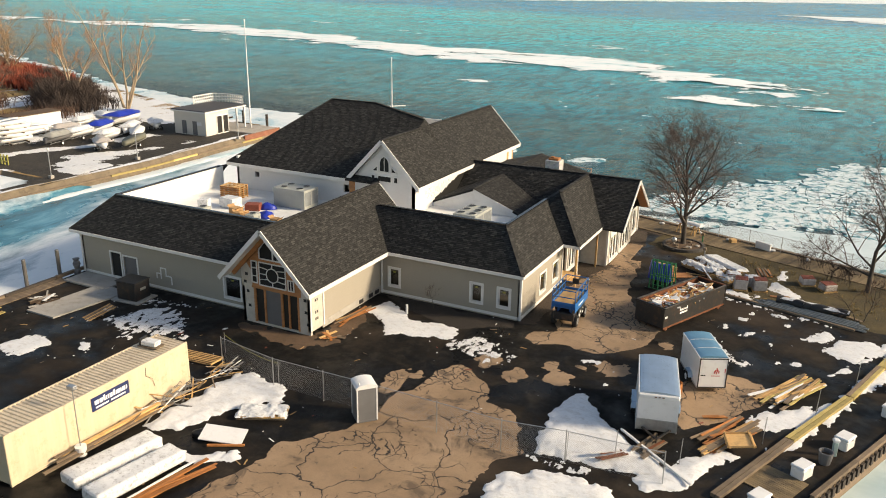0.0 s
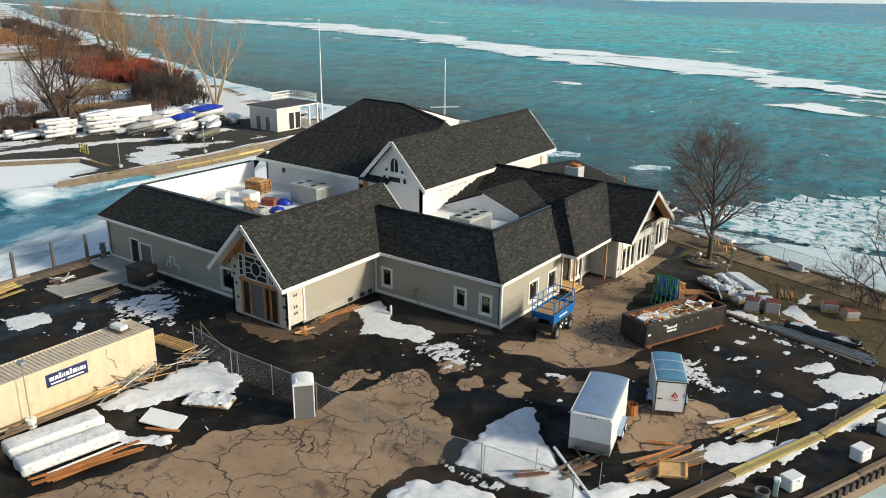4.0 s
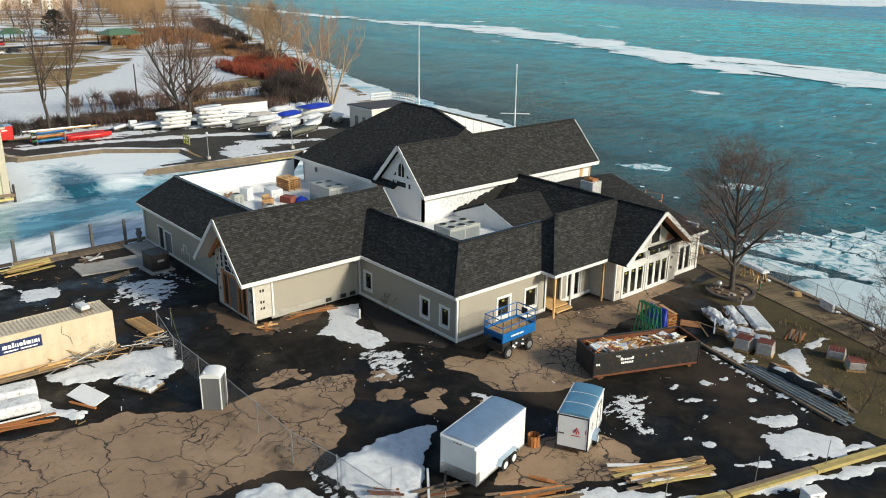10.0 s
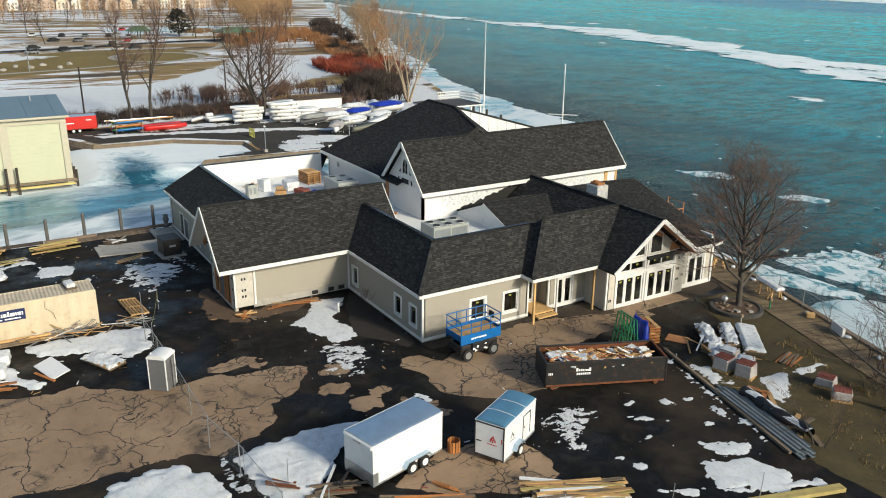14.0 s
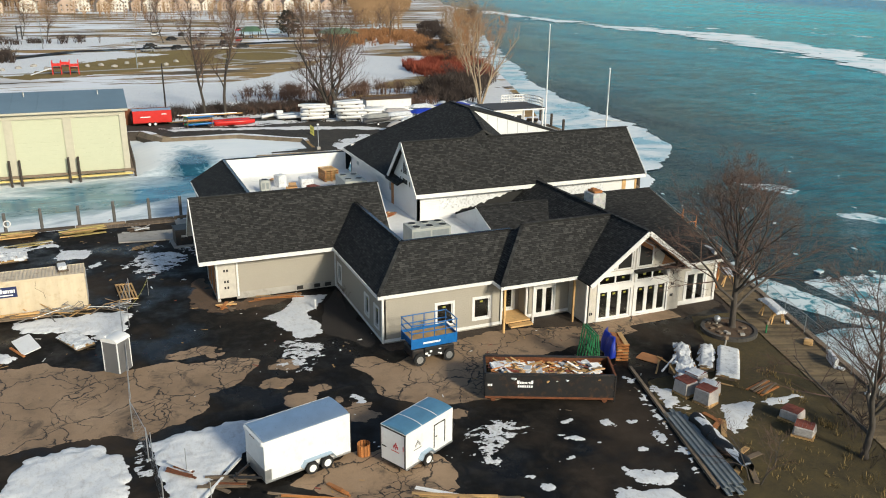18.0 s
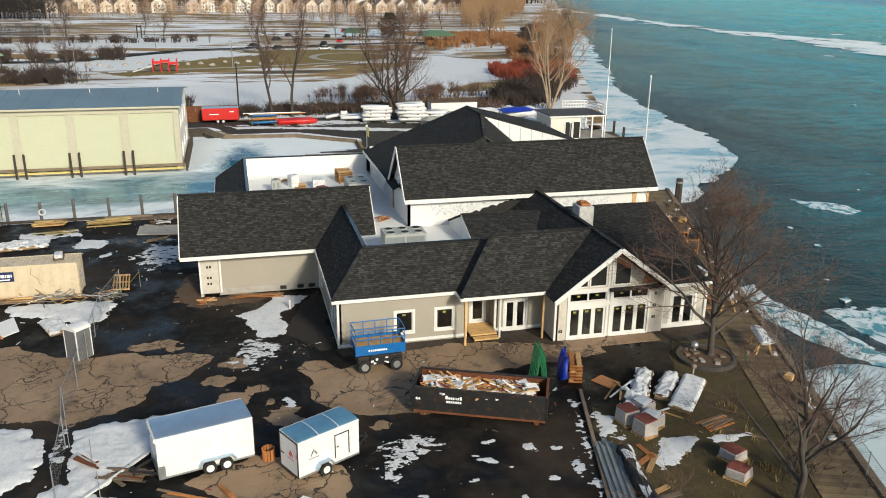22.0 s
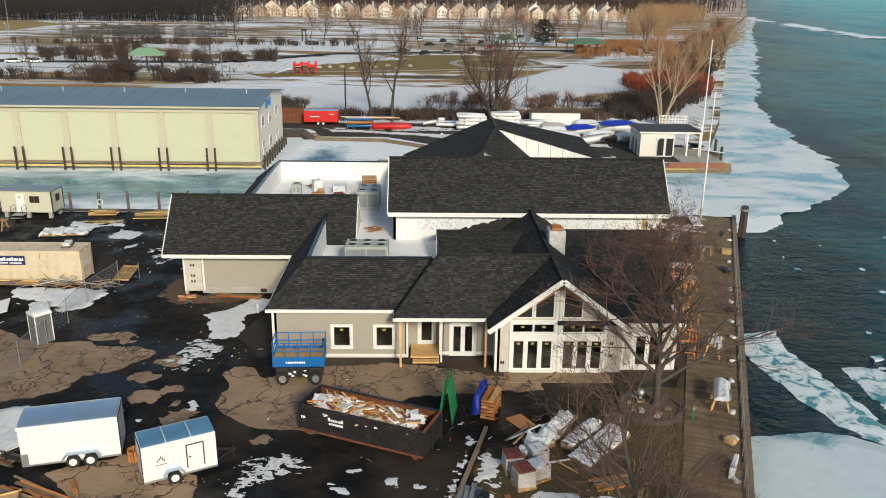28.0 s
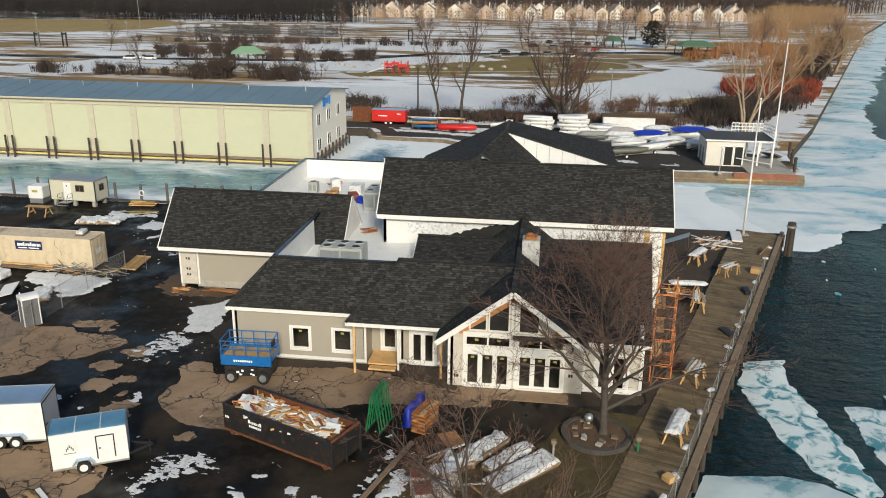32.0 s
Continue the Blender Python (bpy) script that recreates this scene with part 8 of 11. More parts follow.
beam_run("long yellowish timber beams edging the yard", [(-3.4, 36.3), (-0.6, 43.6), (2.2, 50.5), (5.6, 61.4)], [YLUMBER, OLDWOOD, OLDWOOD], 0.12, 2, seed=5)
beam_run("weathered timber curb between asphalt and lawn", [(-10.4, 65.5), (2.4, 61.8)], [OLDWOOD], 0.1, 1, seed=6)
beam_run("white painted kerb board on the snow", [(-9.0, 40.1), (-4.4, 36.5)], [WHITEPAINT], 0.06, 1, "kerb_board", 7, 0.16)
# dock strip: plank bay, edge beam, boxes and pots
c = thing("dock_bay", "short bay of brown dock planks by the basin", "dock")
ang = math.degrees(math.atan2(22.9, 9.4))
for k in range(14):
    t = k * 0.17
    piece("plank", DECK, c, (-1.45 + t * 0.38, 38.1 + t * 0.925, 0.03), (2.9, 0.155, 0.05), (0, 0, ang - 90))
c = beam_run("weathered beam and rubber fender along the basin edge", [(1.0, 38.4), (10.4, 61.3)], [OLDWOOD], 0.12, 1, "dock_edge", 8)
for k in range(44):
    t = k / 44
    piece("fender_block", DARKWOOD, c, (1.25 + 9.4 * t, 38.5 + 22.9 * t, -0.28), (0.16, 0.3, 0.5), (0, 0, ang - 90))


def dock_box(m):
    c = thing("dock_box", "white moulded dock storage box with sloping lid", "box", m, "dock boxes")
    bm = BM()
    bbox(bm, -0.48, 0.48, -0.36, 0.36, 0, 0.62, 0.06)
    part("body", bm, WHITEPAINT, c)
    bm = BM()
    bbox(bm, -0.52, 0.52, -0.40, 0.40, 0.62, 0.76, 0.05)
    part("lid", bm, WHITEPAINT, c)
    bm = BM()
    box(bm, -0.06, 0.06, -0.42, -0.40, 0.6, 0.68)
    part("latch", bm, GALV, c)
    return c


bx = dock_box(pose(0.35, 40.35, 0.0, 0, 0, 62))
for x, y, a in ((2.2, 44.4, 66), (4.5, 49.4, 68), (5.2, 53.2, 66), (-1.3, 36.6, 64)):
    copy_thing(bx, pose(x, y, 0, 0, 0, a))
pt = thing("planter_pot", "dark grey ribbed planter pot on the dock", "pot", pose(1.35, 42.2, 0))
bm = BM()
for i in range(16):
    a0, a1 = i * 6.2832 / 16, (i + 1) * 6.2832 / 16
    for (r0, z0), (r1, z1) in zip([(0.28, 0), (0.34, 0.4), (0.38, 0.72), (0.33, 0.72)], [(0.34, 0.4), (0.38, 0.72), (0.33, 0.72), (0.27, 0.15)]):
        q = [(r0 * math.cos(a0), r0 * math.sin(a0), z0), (r0 * math.cos(a1), r0 * math.sin(a1), z0), (r1 * math.cos(a1), r1 * math.sin(a1), z1), (r1 * math.cos(a0), r1 * math.sin(a0), z1)]
        bm.faces.new([bm.verts.new(p) for p in q])
part("pot", bm, GREYPLASTIC, pt, smooth=True)
bm = BM()
tube(bm, (0, 0, 0.1), (0, 0, 0.5), 0.29, n=16)
part("soil", bm, MUD, pt)
pd = thing("power_pedestal", "pale green dock power pedestal", "pedestal", pose(1.75, 43.2, 0, 0, 0, 20))
bm = BM()
bbox(bm, -0.12, 0.12, -0.12, 0.12, 0, 0.85, 0.03)
part("post", bm, plain("pale_green_plastic", (0.35, 0.45, 0.42), 0.5), pd)
bm = BM()
bbox(bm, -0.16, 0.16, -0.16, 0.16, 0.85, 1.05, 0.05)
part("head", bm, WHITEPAINT, pd)


# ---------------------------------------------------------------- south-west corner: wrapped packs, boards, heaps
for k, (x, y) in enumerate(((-31.2, 24.4), (-29.2, 24.0))):
    c = thing("insulation_pack", "long white-wrapped insulation pack on the ground", "pack", pose(x, y, 0, 0, 0, -9), "insulation packs")
    bm = BM()
    bbox(bm, -0.7, 0.7, -2.5, 2.5, 0.1, 0.75, 0.1)
    bmesh.ops.subdivide_edges(bm, edges=bm.edges, cuts=6, use_grid_fill=True)
    for v in bm.verts:
        v.co += Vector((1, 1, 0.8)) * 0.07 * noise.noise(v.co * 2.3 + Vector((x, y, 0)))
    part("wrapping", bm, WHITEPLASTIC, c, smooth=True)
    for yy in (-2.2, 0, 2.2):
        piece("bearer", OLDWOOD, c, (0, yy, 0.05), (1.1, 0.1, 0.1))
plank_heap("rusty orange boards beside the wrapped packs", pose(-27.6, 24.2, 0, 0, 0, -10), 12, 5.5, 0.8, [ORANGE_WOOD, ORANGE_WOOD, WHITEPAINT], 31, 2, 4)
bd = thing("foam_board", "white foam board leaning on snow with black sheeting", "board", pose(-28.0, 29.0, 0, 0, 0, 20))
piece("panel", WHITEPAINT, bd, (0, 0, 0.3), (2.4, 1.2, 0.06), (12, 4, 0))
piece("edge_board", ORANGE_WOOD, bd, (0.4, -0.7, 0.1), (2.0, 0.15, 0.08), (0, 0, 8))
bm = BM()
bmesh.ops.create_icosphere(bm, subdivisions=2, radius=0.5)
for v in bm.verts:
    v.co = Vector((v.co.x * 1.3, v.co.y * 0.7, max(0, v.co.z * 0.9))) * (1 + 0.3 * noise.noise(v.co * 3))
bmesh.ops.translate(bm, verts=bm.verts, vec=(-1.25, 0.2, 0))
part("black_sheet", bm, BLACK, bd, "crumpled black plastic", smooth=True)
lay("snow_patch", snow([(-30.8, 26.8), (-28, 27.2), (-26.6, 28.4), (-26, 27.8), (-27.6, 26.4), (-29.6, 26)], 0.25, 0.4, 0.3, 1.2, 0.2, 391, 0.12), SNOW, "lumpy snow by the boards", "snow", "stuff")
sheet_stack("wrapped_bundle", "pale wrapped door pack on muddy snow", pose(-27.8, 32.1, 0.02, 0, 0, -64), 1.4, 2.9, 0.35, 2, None, 0.08, 12)
c = thing("scrap_heap", "tangled wire, poles and sheeting piled by the container", "scrap", pose(-33.5, 31.6, 0))
rg = random.Random(17)
for k in range(46):
    piece(rg.choice(["pole", "slat", "strip"]), rg.choice([OLDWOOD, LUMBER, GALV, GREYPLASTIC, WHITEPLASTIC, LUMBER]), c, (rg.uniform(-0.4, 0.9), rg.uniform(-3.6, 4.2), rg.uniform(0.08, 0.5)),
          (rg.uniform(0.03, 0.10), rg.uniform(0.8, 2.8), 0.04), (rg.gauss(0, 10), rg.gauss(0, 8), rg.gauss(-12, 24)))
for k in range(10):
    bm = BM()
    a = Vector((rg.uniform(-0.3, 0.3), rg.uniform(-1.8, 1.2), 0.1))
    for i in range(7):
        b = a + Vector((rg.uniform(-0.25, 0.25), rg.uniform(-0.45, 0.45), rg.uniform(-0.2, 0.28)))
        b.z = max(0.05, min(1.1, b.z))
        tube(bm, a, b, 0.02, n=5, caps=False)
        a = b
    part("wire", bm, GREYPLASTIC, c, "bent grey wire")
plank_heap("long beams lying along the container", pose(-33.6, 26.5, 0, 0, 0, -2), 8, 9.0, 0.7, [OLDWOOD, OLDWOOD, LUMBER], 33, 1, 2, "timber_beams", 0.12)
c = pallet("pallet", "new timber pallet lying by the container end", pose(-36.4, 35.7, 0.05, 0, 4, 95), 1.3, 3.6)
# lamp post, buckets and sticks by the container
lp = thing("light_stand", "thin grey work-light mast in a white bucket", "mast", pose(-33.5, 24.3, 0))
bm = BM()
tube(bm, (0, 0, 0.1), (0, 0, 3.9), 0.03, n=8)
part("mast", bm, GALV, lp)
bm = BM()
tube(bm, (0, 0, 0), (0, 0, 0.55), 0.26, 0.3, 14)
part("bucket", bm, WHITEPAINT, lp)
bm = BM()
bbox(bm, -0.25, 0.25, -0.15, 0.15, 3.85, 4.1, 0.04)
part("lamp_head", bm, GALV, lp)


# ---------------------------------------------------------------- chain-link fence
def link_mat():
    m, nt, b = node_mat("chain_link")
    pos = nt.nodes.new("ShaderNodeNewGeometry").outputs["Position"]
    sep = nt.nodes.new("ShaderNodeSeparateXYZ")
    nt.links.new(pos, sep.inputs[0])
    s = math_n(nt, "ADD", sep.outputs[0], sep.outputs[1])
    k = []
    for op in ("ADD", "SUBTRACT"):
        f = math_n(nt, "FRACT", math_n(nt, "DIVIDE", math_n(nt, op, s, sep.outputs[2]), 0.12), 0)
        k.append(math_n(nt, "LESS_THAN", f, 0.09))
    a = math_n(nt, "MAXIMUM", k[0], k[1])
    nt.links.new(a, b.inputs["Alpha"])
    b.inputs["Base Color"].default_value = (0.38, 0.38, 0.38, 1)
    b.inputs["Metallic"].default_value = 0.3
    b.inputs["Roughness"].default_value = 0.5
    return m


LINK = link_mat()


def fence(name, label, pts, h=1.8, gap=3.0, skipped=(), rail=False, r=0.03):
    c = thing(name, label, "fence")
    k = 0
    for i in range(len(pts) - 1):
        a, b = Vector((*pts[i], 0)), Vector((*pts[i + 1], 0))
        n = max(1, round((b - a).length / gap))
        for j in range(n + (i == len(pts) - 2)):
            p, q = a.lerp(b, j / n), a.lerp(b, min(1, (j + 1) / n))
            bm = BM()
            tube(bm, p, p + Vector((0, 0, h + 0.1)), r, n=6)
            part("post", bm, GALV, c)
            if j < n and k not in skipped:
                bm = BM()
                v = [bm.verts.new(x) for x in (p + Vector((0, 0, 0.08)), q + Vector((0, 0, 0.08)), q + Vector((0, 0, h)), p + Vector((0, 0, h)))]
                bm.faces.new(v)
                part("mesh_panel", bm, LINK, c, "chain-link mesh")
                if rail:
                    bm = BM()
                    tube(bm, p + Vector((0, 0, h)), q + Vector((0, 0, h)), 0.02, n=5)
                    part("top_rail", bm, GALV, c)
            k += 1
    return c


fence("yard_fence", "sagging temporary chain-link fence across the yard", [(-34.2, 35.9), (-29.4, 35.1), (-22.0, 35.2), (-14.2, 35.1), (-10.8, 35.7), (-5.8, 36.1)], 1.9, 3.4, (), True)
tpz = thing("caution_tape", "yellow caution tape strung between thin stakes", "tape")
for p in ((-35.2, 37.3), (-29.4, 35.6)):
    bm = BM()
    tube(bm, (*p, 0), (*p, 1.5), 0.02, n=6)
    part("stake", bm, GALV, tpz)
for a, b in (((-35.2, 37.3), (-29.4, 35.6)),):
    bm = BM()
    for i in range(8):
        t0, t1 = i / 8, (i + 1) / 8
        z = [1.35 - 1.1 * t * (1 - t) for t in (t0, t1)]
        bar(bm, (a[0] + (b[0] - a[0]) * t0, a[1] + (b[1] - a[1]) * t0, z[0]), (a[0] + (b[0] - a[0]) * t1, a[1] + (b[1] - a[1]) * t1, z[1]), 0.015, 0.04)
    part("tape", bm, STICKER, tpz)
st = thing("survey_stakes", "thin grey stakes standing along the timber edge", "stakes")
for x, y in ((-5.4, 38.2), (-1.8, 42.6), (0.6, 47.4), (2.6, 52.4), (4.2, 56.8), (-10.8, 35.9), (-8.6, 37.4)):
    bm = BM()
    tube(bm, (x, y, 0), (x + 0.05, y, 1.7), 0.022, n=5)
    part("stake", bm, GALV, st)


# ---------------------------------------------------------------- west corner by the canal
bm = BM()
prism(bm, [(-52.9, 35.6), (-50.0, 35.6), (-49.2, 41.6), (-52.4, 42.4)], 0, 0.12)
solid("concrete_ramp", bm, CONCRETE, "pale concrete ramp slab to the side door", "slab", kind="structure")
bm = BM()
bbox(bm, -55.8, -51.2, 41.2, 43.5, 0, 0.16, 0.03)
solid("concrete_landing", bm, CONCRETE, "concrete landing by the side door", "slab", kind="structure")
c = thing("waste_bin", "square black steel waste bin on a concrete pad", "bin", pose(-47.9, 41.3, 0, 0, 0, 4))
bm = BM()
bbox(bm, -1.35, 1.35, -1.1, 1.1, 0, 0.12, 0.03)
part("pad", bm, CONCRETE, c)
bm = BM()
bbox(bm, -0.95, 0.95, -0.8, 0.8, 0.12, 1.55, 0.06)
part("body", bm, BLACKSTEEL, c)
bm = BM()
bbox(bm, -1.0, 1.0, -0.85, 0.85, 1.55, 1.64, 0.03)
part("lid", bm, BLACK, c)
for s in (-1, 1):
    bm = BM()
    bbox(bm, s * 0.97 - 0.03, s * 0.97 + 0.03, -0.3, 0.3, 0.9, 1.1, 0.02)
    part("lifting_pocket", bm, GALV, c)
c = thing("leaning_pallet", "slatted timber pallet lying on a slope of snow", "pallet", pose(-47.6, 37.7, 0.1, 12, 0, -14))
for k in range(5):
    piece("slat", OLDWOOD if k % 2 else LUMBER, c, (-0.45 + k * 0.22, 0, 0.12), (0.12, 2.3, 0.03))
for y in (-0.9, 0, 0.9):
    piece("bearer", OLDWOOD, c, (0, y, 0.05), (1.05, 0.1, 0.1))
plank_heap("stack of yellow treated timber by the canal", pose(-54.6, 32.6, 0, 0, 0, 8), 18, 4.4, 1.6, [YLUMBER, YLUMBER, LUMBER], 41, 0.5, 1.5, "timber_stack", 0.12, (0.2, 0.3))
plank_heap("stack of mixed timber by the canal", pose(-55.4, 26.8, 0, 0, 0, 4), 18, 3.6, 1.2, [LUMBER, OLDWOOD, YLUMBER], 42, 1, 4, "timber_stack", 0.12, (0.2, 0.3))
plank_heap("pale boards lying in a row", pose(-52.3, 28.0, 0, 0, 0, 8), 8, 4.4, 1.0, [WHITEPAINT, YLUMBER, OLDWOOD], 43, 1, 3, "timber_stack", 0.05)
sheet_stack("wrapped_bundle", "torn white sheeting over boards in the yard", pose(-48.3, 25.6, 0.02, 0, 0, 8), 2.2, 4.6, 0.35, 2, None, 0.25, 14)
plank_heap("low brown scrap heap at the canal edge", pose(-53.4, 37.5, 0, 0, 0, -40), 16, 2.2, 1.6, [OLDWOOD, MUD, CONCRETE, WHITEPAINT], 44, 10, 40, "scrap_heap")
c = thing("edge_walkway", "worn plank walkway along the canal edge", "walkway")
for k in range(40):
    piece("plank", OLDWOOD, c, (-56.2, 33.2 + k * 0.21, 0.03), (1.5, 0.19, 0.05), (0, 0, random.Random(k).uniform(-1, 1)))


def site_office(m):
    c = thing("site_office", "pale grey site office cabin on blocks with steps", "cabin", m)
    L, W, z0, z1 = 5.6, 2.5, 0.65, 2.95
    bm = BM()
    bbox(bm, 0, W, 0, L, z0, z1, 0.03)
    b = part("body", bm, siding_mat("cabin_panel", (0.52, 0.51, 0.40), 0.4), c)
    bm = BM()
    bbox(bm, -0.08, W + 0.08, -0.08, L + 0.08, z1, z1 + 0.13, 0.04)
    part("roof", bm, GALV, c)
    for x in (0, W):
        for y in (0, L):
            bm = BM()
            bbox(bm, x - 0.05, x + 0.05, y - 0.05, y + 0.05, z0, z1, 0.01)
            part("corner_trim", bm, BLACK, c)
    for x in (0.3, W - 0.3):
        for y in (0.4, L / 2, L - 0.4):
            bm = BM()
            bbox(bm, x - 0.2, x + 0.2, y - 0.2, y + 0.2, 0, z0, 0.02)
            part("block", bm, CONCRETE, c)
    for y0, y1, z, zz, mt in ((1.75, 2.65, z0 + 0.05, z0 + 2.05, WHITEPAINT),):
        bm = BM()
        bbox(bm, W, W + 0.05, y0, y1, z, zz, 0.01)
        d = part("door", bm, mt, c)
        bm = BM()
        box(bm, W + 0.05, W + 0.06, y0 + 0.35, y0 + 0.5, zz - 0.45, zz - 0.3)
        part("door_glass", bm, DARKIN, d)
    def win(x0, x1, y0, y1):
        bm = BM()
        bbox(bm, x0, x1, y0, y1, z0 + 1.05, z0 + 1.85, 0.01)
        w = part("window", bm, OLDWOOD, c)
        for k in (0, 1):
            bm = BM()
            if x1 - x0 < 0.2:
                ym = (y0 + y1) / 2
                a, e = (y0 + 0.06, ym - 0.03) if k == 0 else (ym + 0.03, y1 - 0.06)
                box(bm, x1, x1 + 0.012, a, e, z0 + 1.12, z0 + 1.78)
            else:
                xm = (x0 + x1) / 2
                a, e = (x0 + 0.06, xm - 0.03) if k == 0 else (xm + 0.03, x1 - 0.06)
                box(bm, a, e, y1, y1 + 0.012, z0 + 1.12, z0 + 1.78)
            part("pane", bm, DARKIN, w)
    win(W, W + 0.04, 3.2, 4.3)
    win(0.8, 1.7, L, L + 0.04)
    st = part("steps", box(box(BM(), W + 0.05, W + 1.0, 1.6, 2.8, z0 - 0.12, z0 - 0.04), W + 1.0, W + 1.3, 1.6, 2.8, z0 - 0.35, z0 - 0.3), GALV, c)
    for y in (1.6, 2.8):
        bm = BM()
        for p, q in (((W + 0.1, y, z0 - 0.1), (W + 0.1, y, z0 + 0.9)), ((W + 0.98, y, 0), (W + 0.98, y, z0 + 0.9)), ((W + 0.1, y, z0 + 0.9), (W + 0.98, y, z0 + 0.9)), ((W + 0.1, y, z0 + 0.45), (W + 0.98, y, z0 + 0.45)), ((W + 0.98, y, z0 + 0.9), (W + 1.5, y, 0.3))):
            tube(bm, p, q, 0.02, n=6)
        part("handrail", bm, BLACKSTEEL, st)
    return c


site_office(pose(-56.4, 16.6, 0, 0, 0, -3))
c = thing("timber_trestle", "yellow timber trestle carrying boards", "trestle", pose(-49.6, 17.8, 0))
for y in (-1.0, 1.0):
    for s in (-1, 1):
        piece("leg", LUMBER, c, (s * 0.45, y, 0.5), (0.1, 0.1, 1.15), (0, s * -28, 0))
    piece("tie", LUMBER, c, (0, y, 0.4), (1.0, 0.1, 0.12))
for k in range(3):
    piece("board", LUMBER, c, (-0.25 + 0.25 * k, 0, 1.02), (0.2, 2.8, 0.05))
sg = thing("water_tank", "white tank with red and yellow label beside the cabin", "tank", pose(-55.0, 14.4, 0))
bm = BM()
bbox(bm, -0.9, 0.9, -0.9, 0.9, 0.5, 2.0, 0.12)
part("tank", bm, WHITEPAINT, sg)
bm = BM()
box(bm, 0.9, 0.91, -0.35, 0.35, 1.3, 1.55)
part("label", bm, STICKER, sg)
piece("stand", GALV, sg, (0, 0, 0.25), (1.6, 1.6, 0.5))


# ---------------------------------------------------------------- on the flat roofs
def roof_unit(name, label, m, w, l, h, fans):
    c = thing(name, label, "air unit", m)
    bm = BM()
    bbox(bm, -w / 2, w / 2, -l / 2, l / 2, 0.12, h, 0.03)
    part("cabinet", bm, HVAC, c)
    bm = BM()
    box(bm, -w / 2 + 0.05, w / 2 - 0.05, -l / 2 + 0.05, l / 2 - 0.05, 0, 0.12)
    part("curb", bm, GALV, c)
    for k in range(fans):
        y = -l / 2 + l * (k + 0.5) / fans
        for x in ((-w / 4, w / 4) if w > 1.4 else (0,)):
            bm = BM()
            rr = min(0.34, l / fans * 0.42)
            tube(bm, (x, y, h - 0.01), (x, y, h + 0.06), rr, n=16)
            f = part("fan_ring", bm, HVAC, c)
            bm = BM()
            tube(bm, (x, y, h + 0.05), (x, y, h + 0.065), rr * 0.85, n=16)
            part("fan_grille", bm, BLACK, f)
    for s in (-1, 1):
        for k in range(2):
            bm = BM()
            y0 = -l / 2 + 0.1 + k * (l - 0.1) / 2
            box(bm, s * w / 2 - 0.01, s * w / 2 + 0.012, y0, y0 + l / 2 - 0.2, 0.35, h - 0.2)
            part("louvre", bm, STEELGREY, c)
    return c


roof_unit("roof_air_unit", "large pale green-grey roof air unit with fans", pose(-26.6, 57.6, FLOOR, 0, 0, 0), 2.0, 3.2, 1.75, 3)
roof_unit("roof_air_unit", "large grey roof air unit by the white wall", pose(-43.6, 56.6, FLOOR, 0, 0, 0), 3.4, 2.1, 1.75, 2)
roof_unit("condenser", "small grey condenser with one fan", pose(-47.6, 49.2, FLOOR), 0.9, 0.9, 1.15, 1)
roof_unit("condenser", "small grey condenser with one fan", pose(-43.0, 50.0, FLOOR), 0.9, 0.9, 1.0, 1)
c = thing("pallet_stack", "orange timber pallets stacked on the white roof", "pallets", pose(-50.4, 56.2, FLOOR, 0, 0, 6))
for k in range(6):
    for i in range(5):
        piece("slat", LUMBER, c, (-0.9 + 0.45 * i, 0, 0.14 + k * 0.2), (0.28, 1.5, 0.03))
    for y in (-0.65, 0, 0.65):
        piece("bearer", ORANGE_WOOD, c, (0, y, 0.06 + k * 0.2), (2.1, 0.1, 0.12))
rg = random.Random(9)
for k, (x, y, w, l, h, mt, lb) in enumerate([(-48.4, 53.4, 1.6, 1.2, 0.9, WHITEPLASTIC, "white-wrapped crate"), (-46.2, 51.6, 1.0, 0.8, 0.7, CARDBOARD, "open cardboard box"), (-45.2, 51.0, 1.1, 0.9, 0.55, CARDBOARD, "open cardboard box"),
                                             (-46.0, 53.6, 1.3, 0.9, 0.6, BRICKRED, "reddish crate of fittings"), (-44.2, 50.6, 0.8, 0.9, 0.6, CARDBOARD, "cardboard box"), (-41.6, 51.2, 0.8, 0.7, 0.5, CARDBOARD, "cardboard box"), (-49.2, 51.0, 0.9, 0.9, 1.2, WHITEPLASTIC, "tall white-wrapped pack")]):
    c = thing("packing_box", lb + " on the white roof", "box", pose(x, y, FLOOR, 0, 0, rg.uniform(-30, 30)))
    bm = BM()
    bbox(bm, -w / 2, w / 2, -l / 2, l / 2, 0, h, 0.03)
    part("body", bm, mt, c)
    if mt is CARDBOARD:
        for s in (-1, 1):
            piece("flap", CARDBOARD, c, (s * (w / 2 + 0.1), 0, h + 0.08), (0.3, l * 0.9, 0.015), (0, s * -35, 0))
for x, y in ((-45.2, 54.6), (-43.6, 52.4)):
    bm = BM()
    bmesh.ops.create_icosphere(bm, subdivisions=3, radius=0.75)
    for v in bm.verts:
        v.co = Vector((v.co.x, v.co.y * 0.8, max(0, v.co.z * 0.75))) * (1 + 0.35 * noise.noise(v.co * 2.5 + Vector((x, y, 0))))
    solid("blue_tarp", bm, TARPBLUE, "crumpled blue tarpaulin on the white roof", "tarpaulin", pose(x, y, FLOOR), smooth=True)
plank_heap("loose boards on the white roof", pose(-51.6, 50.2, FLOOR, 0, 0, 20), 5, 1.8, 0.6, [LUMBER, ORANGE_WOOD], 51, 1, 20, "loose_boards", 0.04)
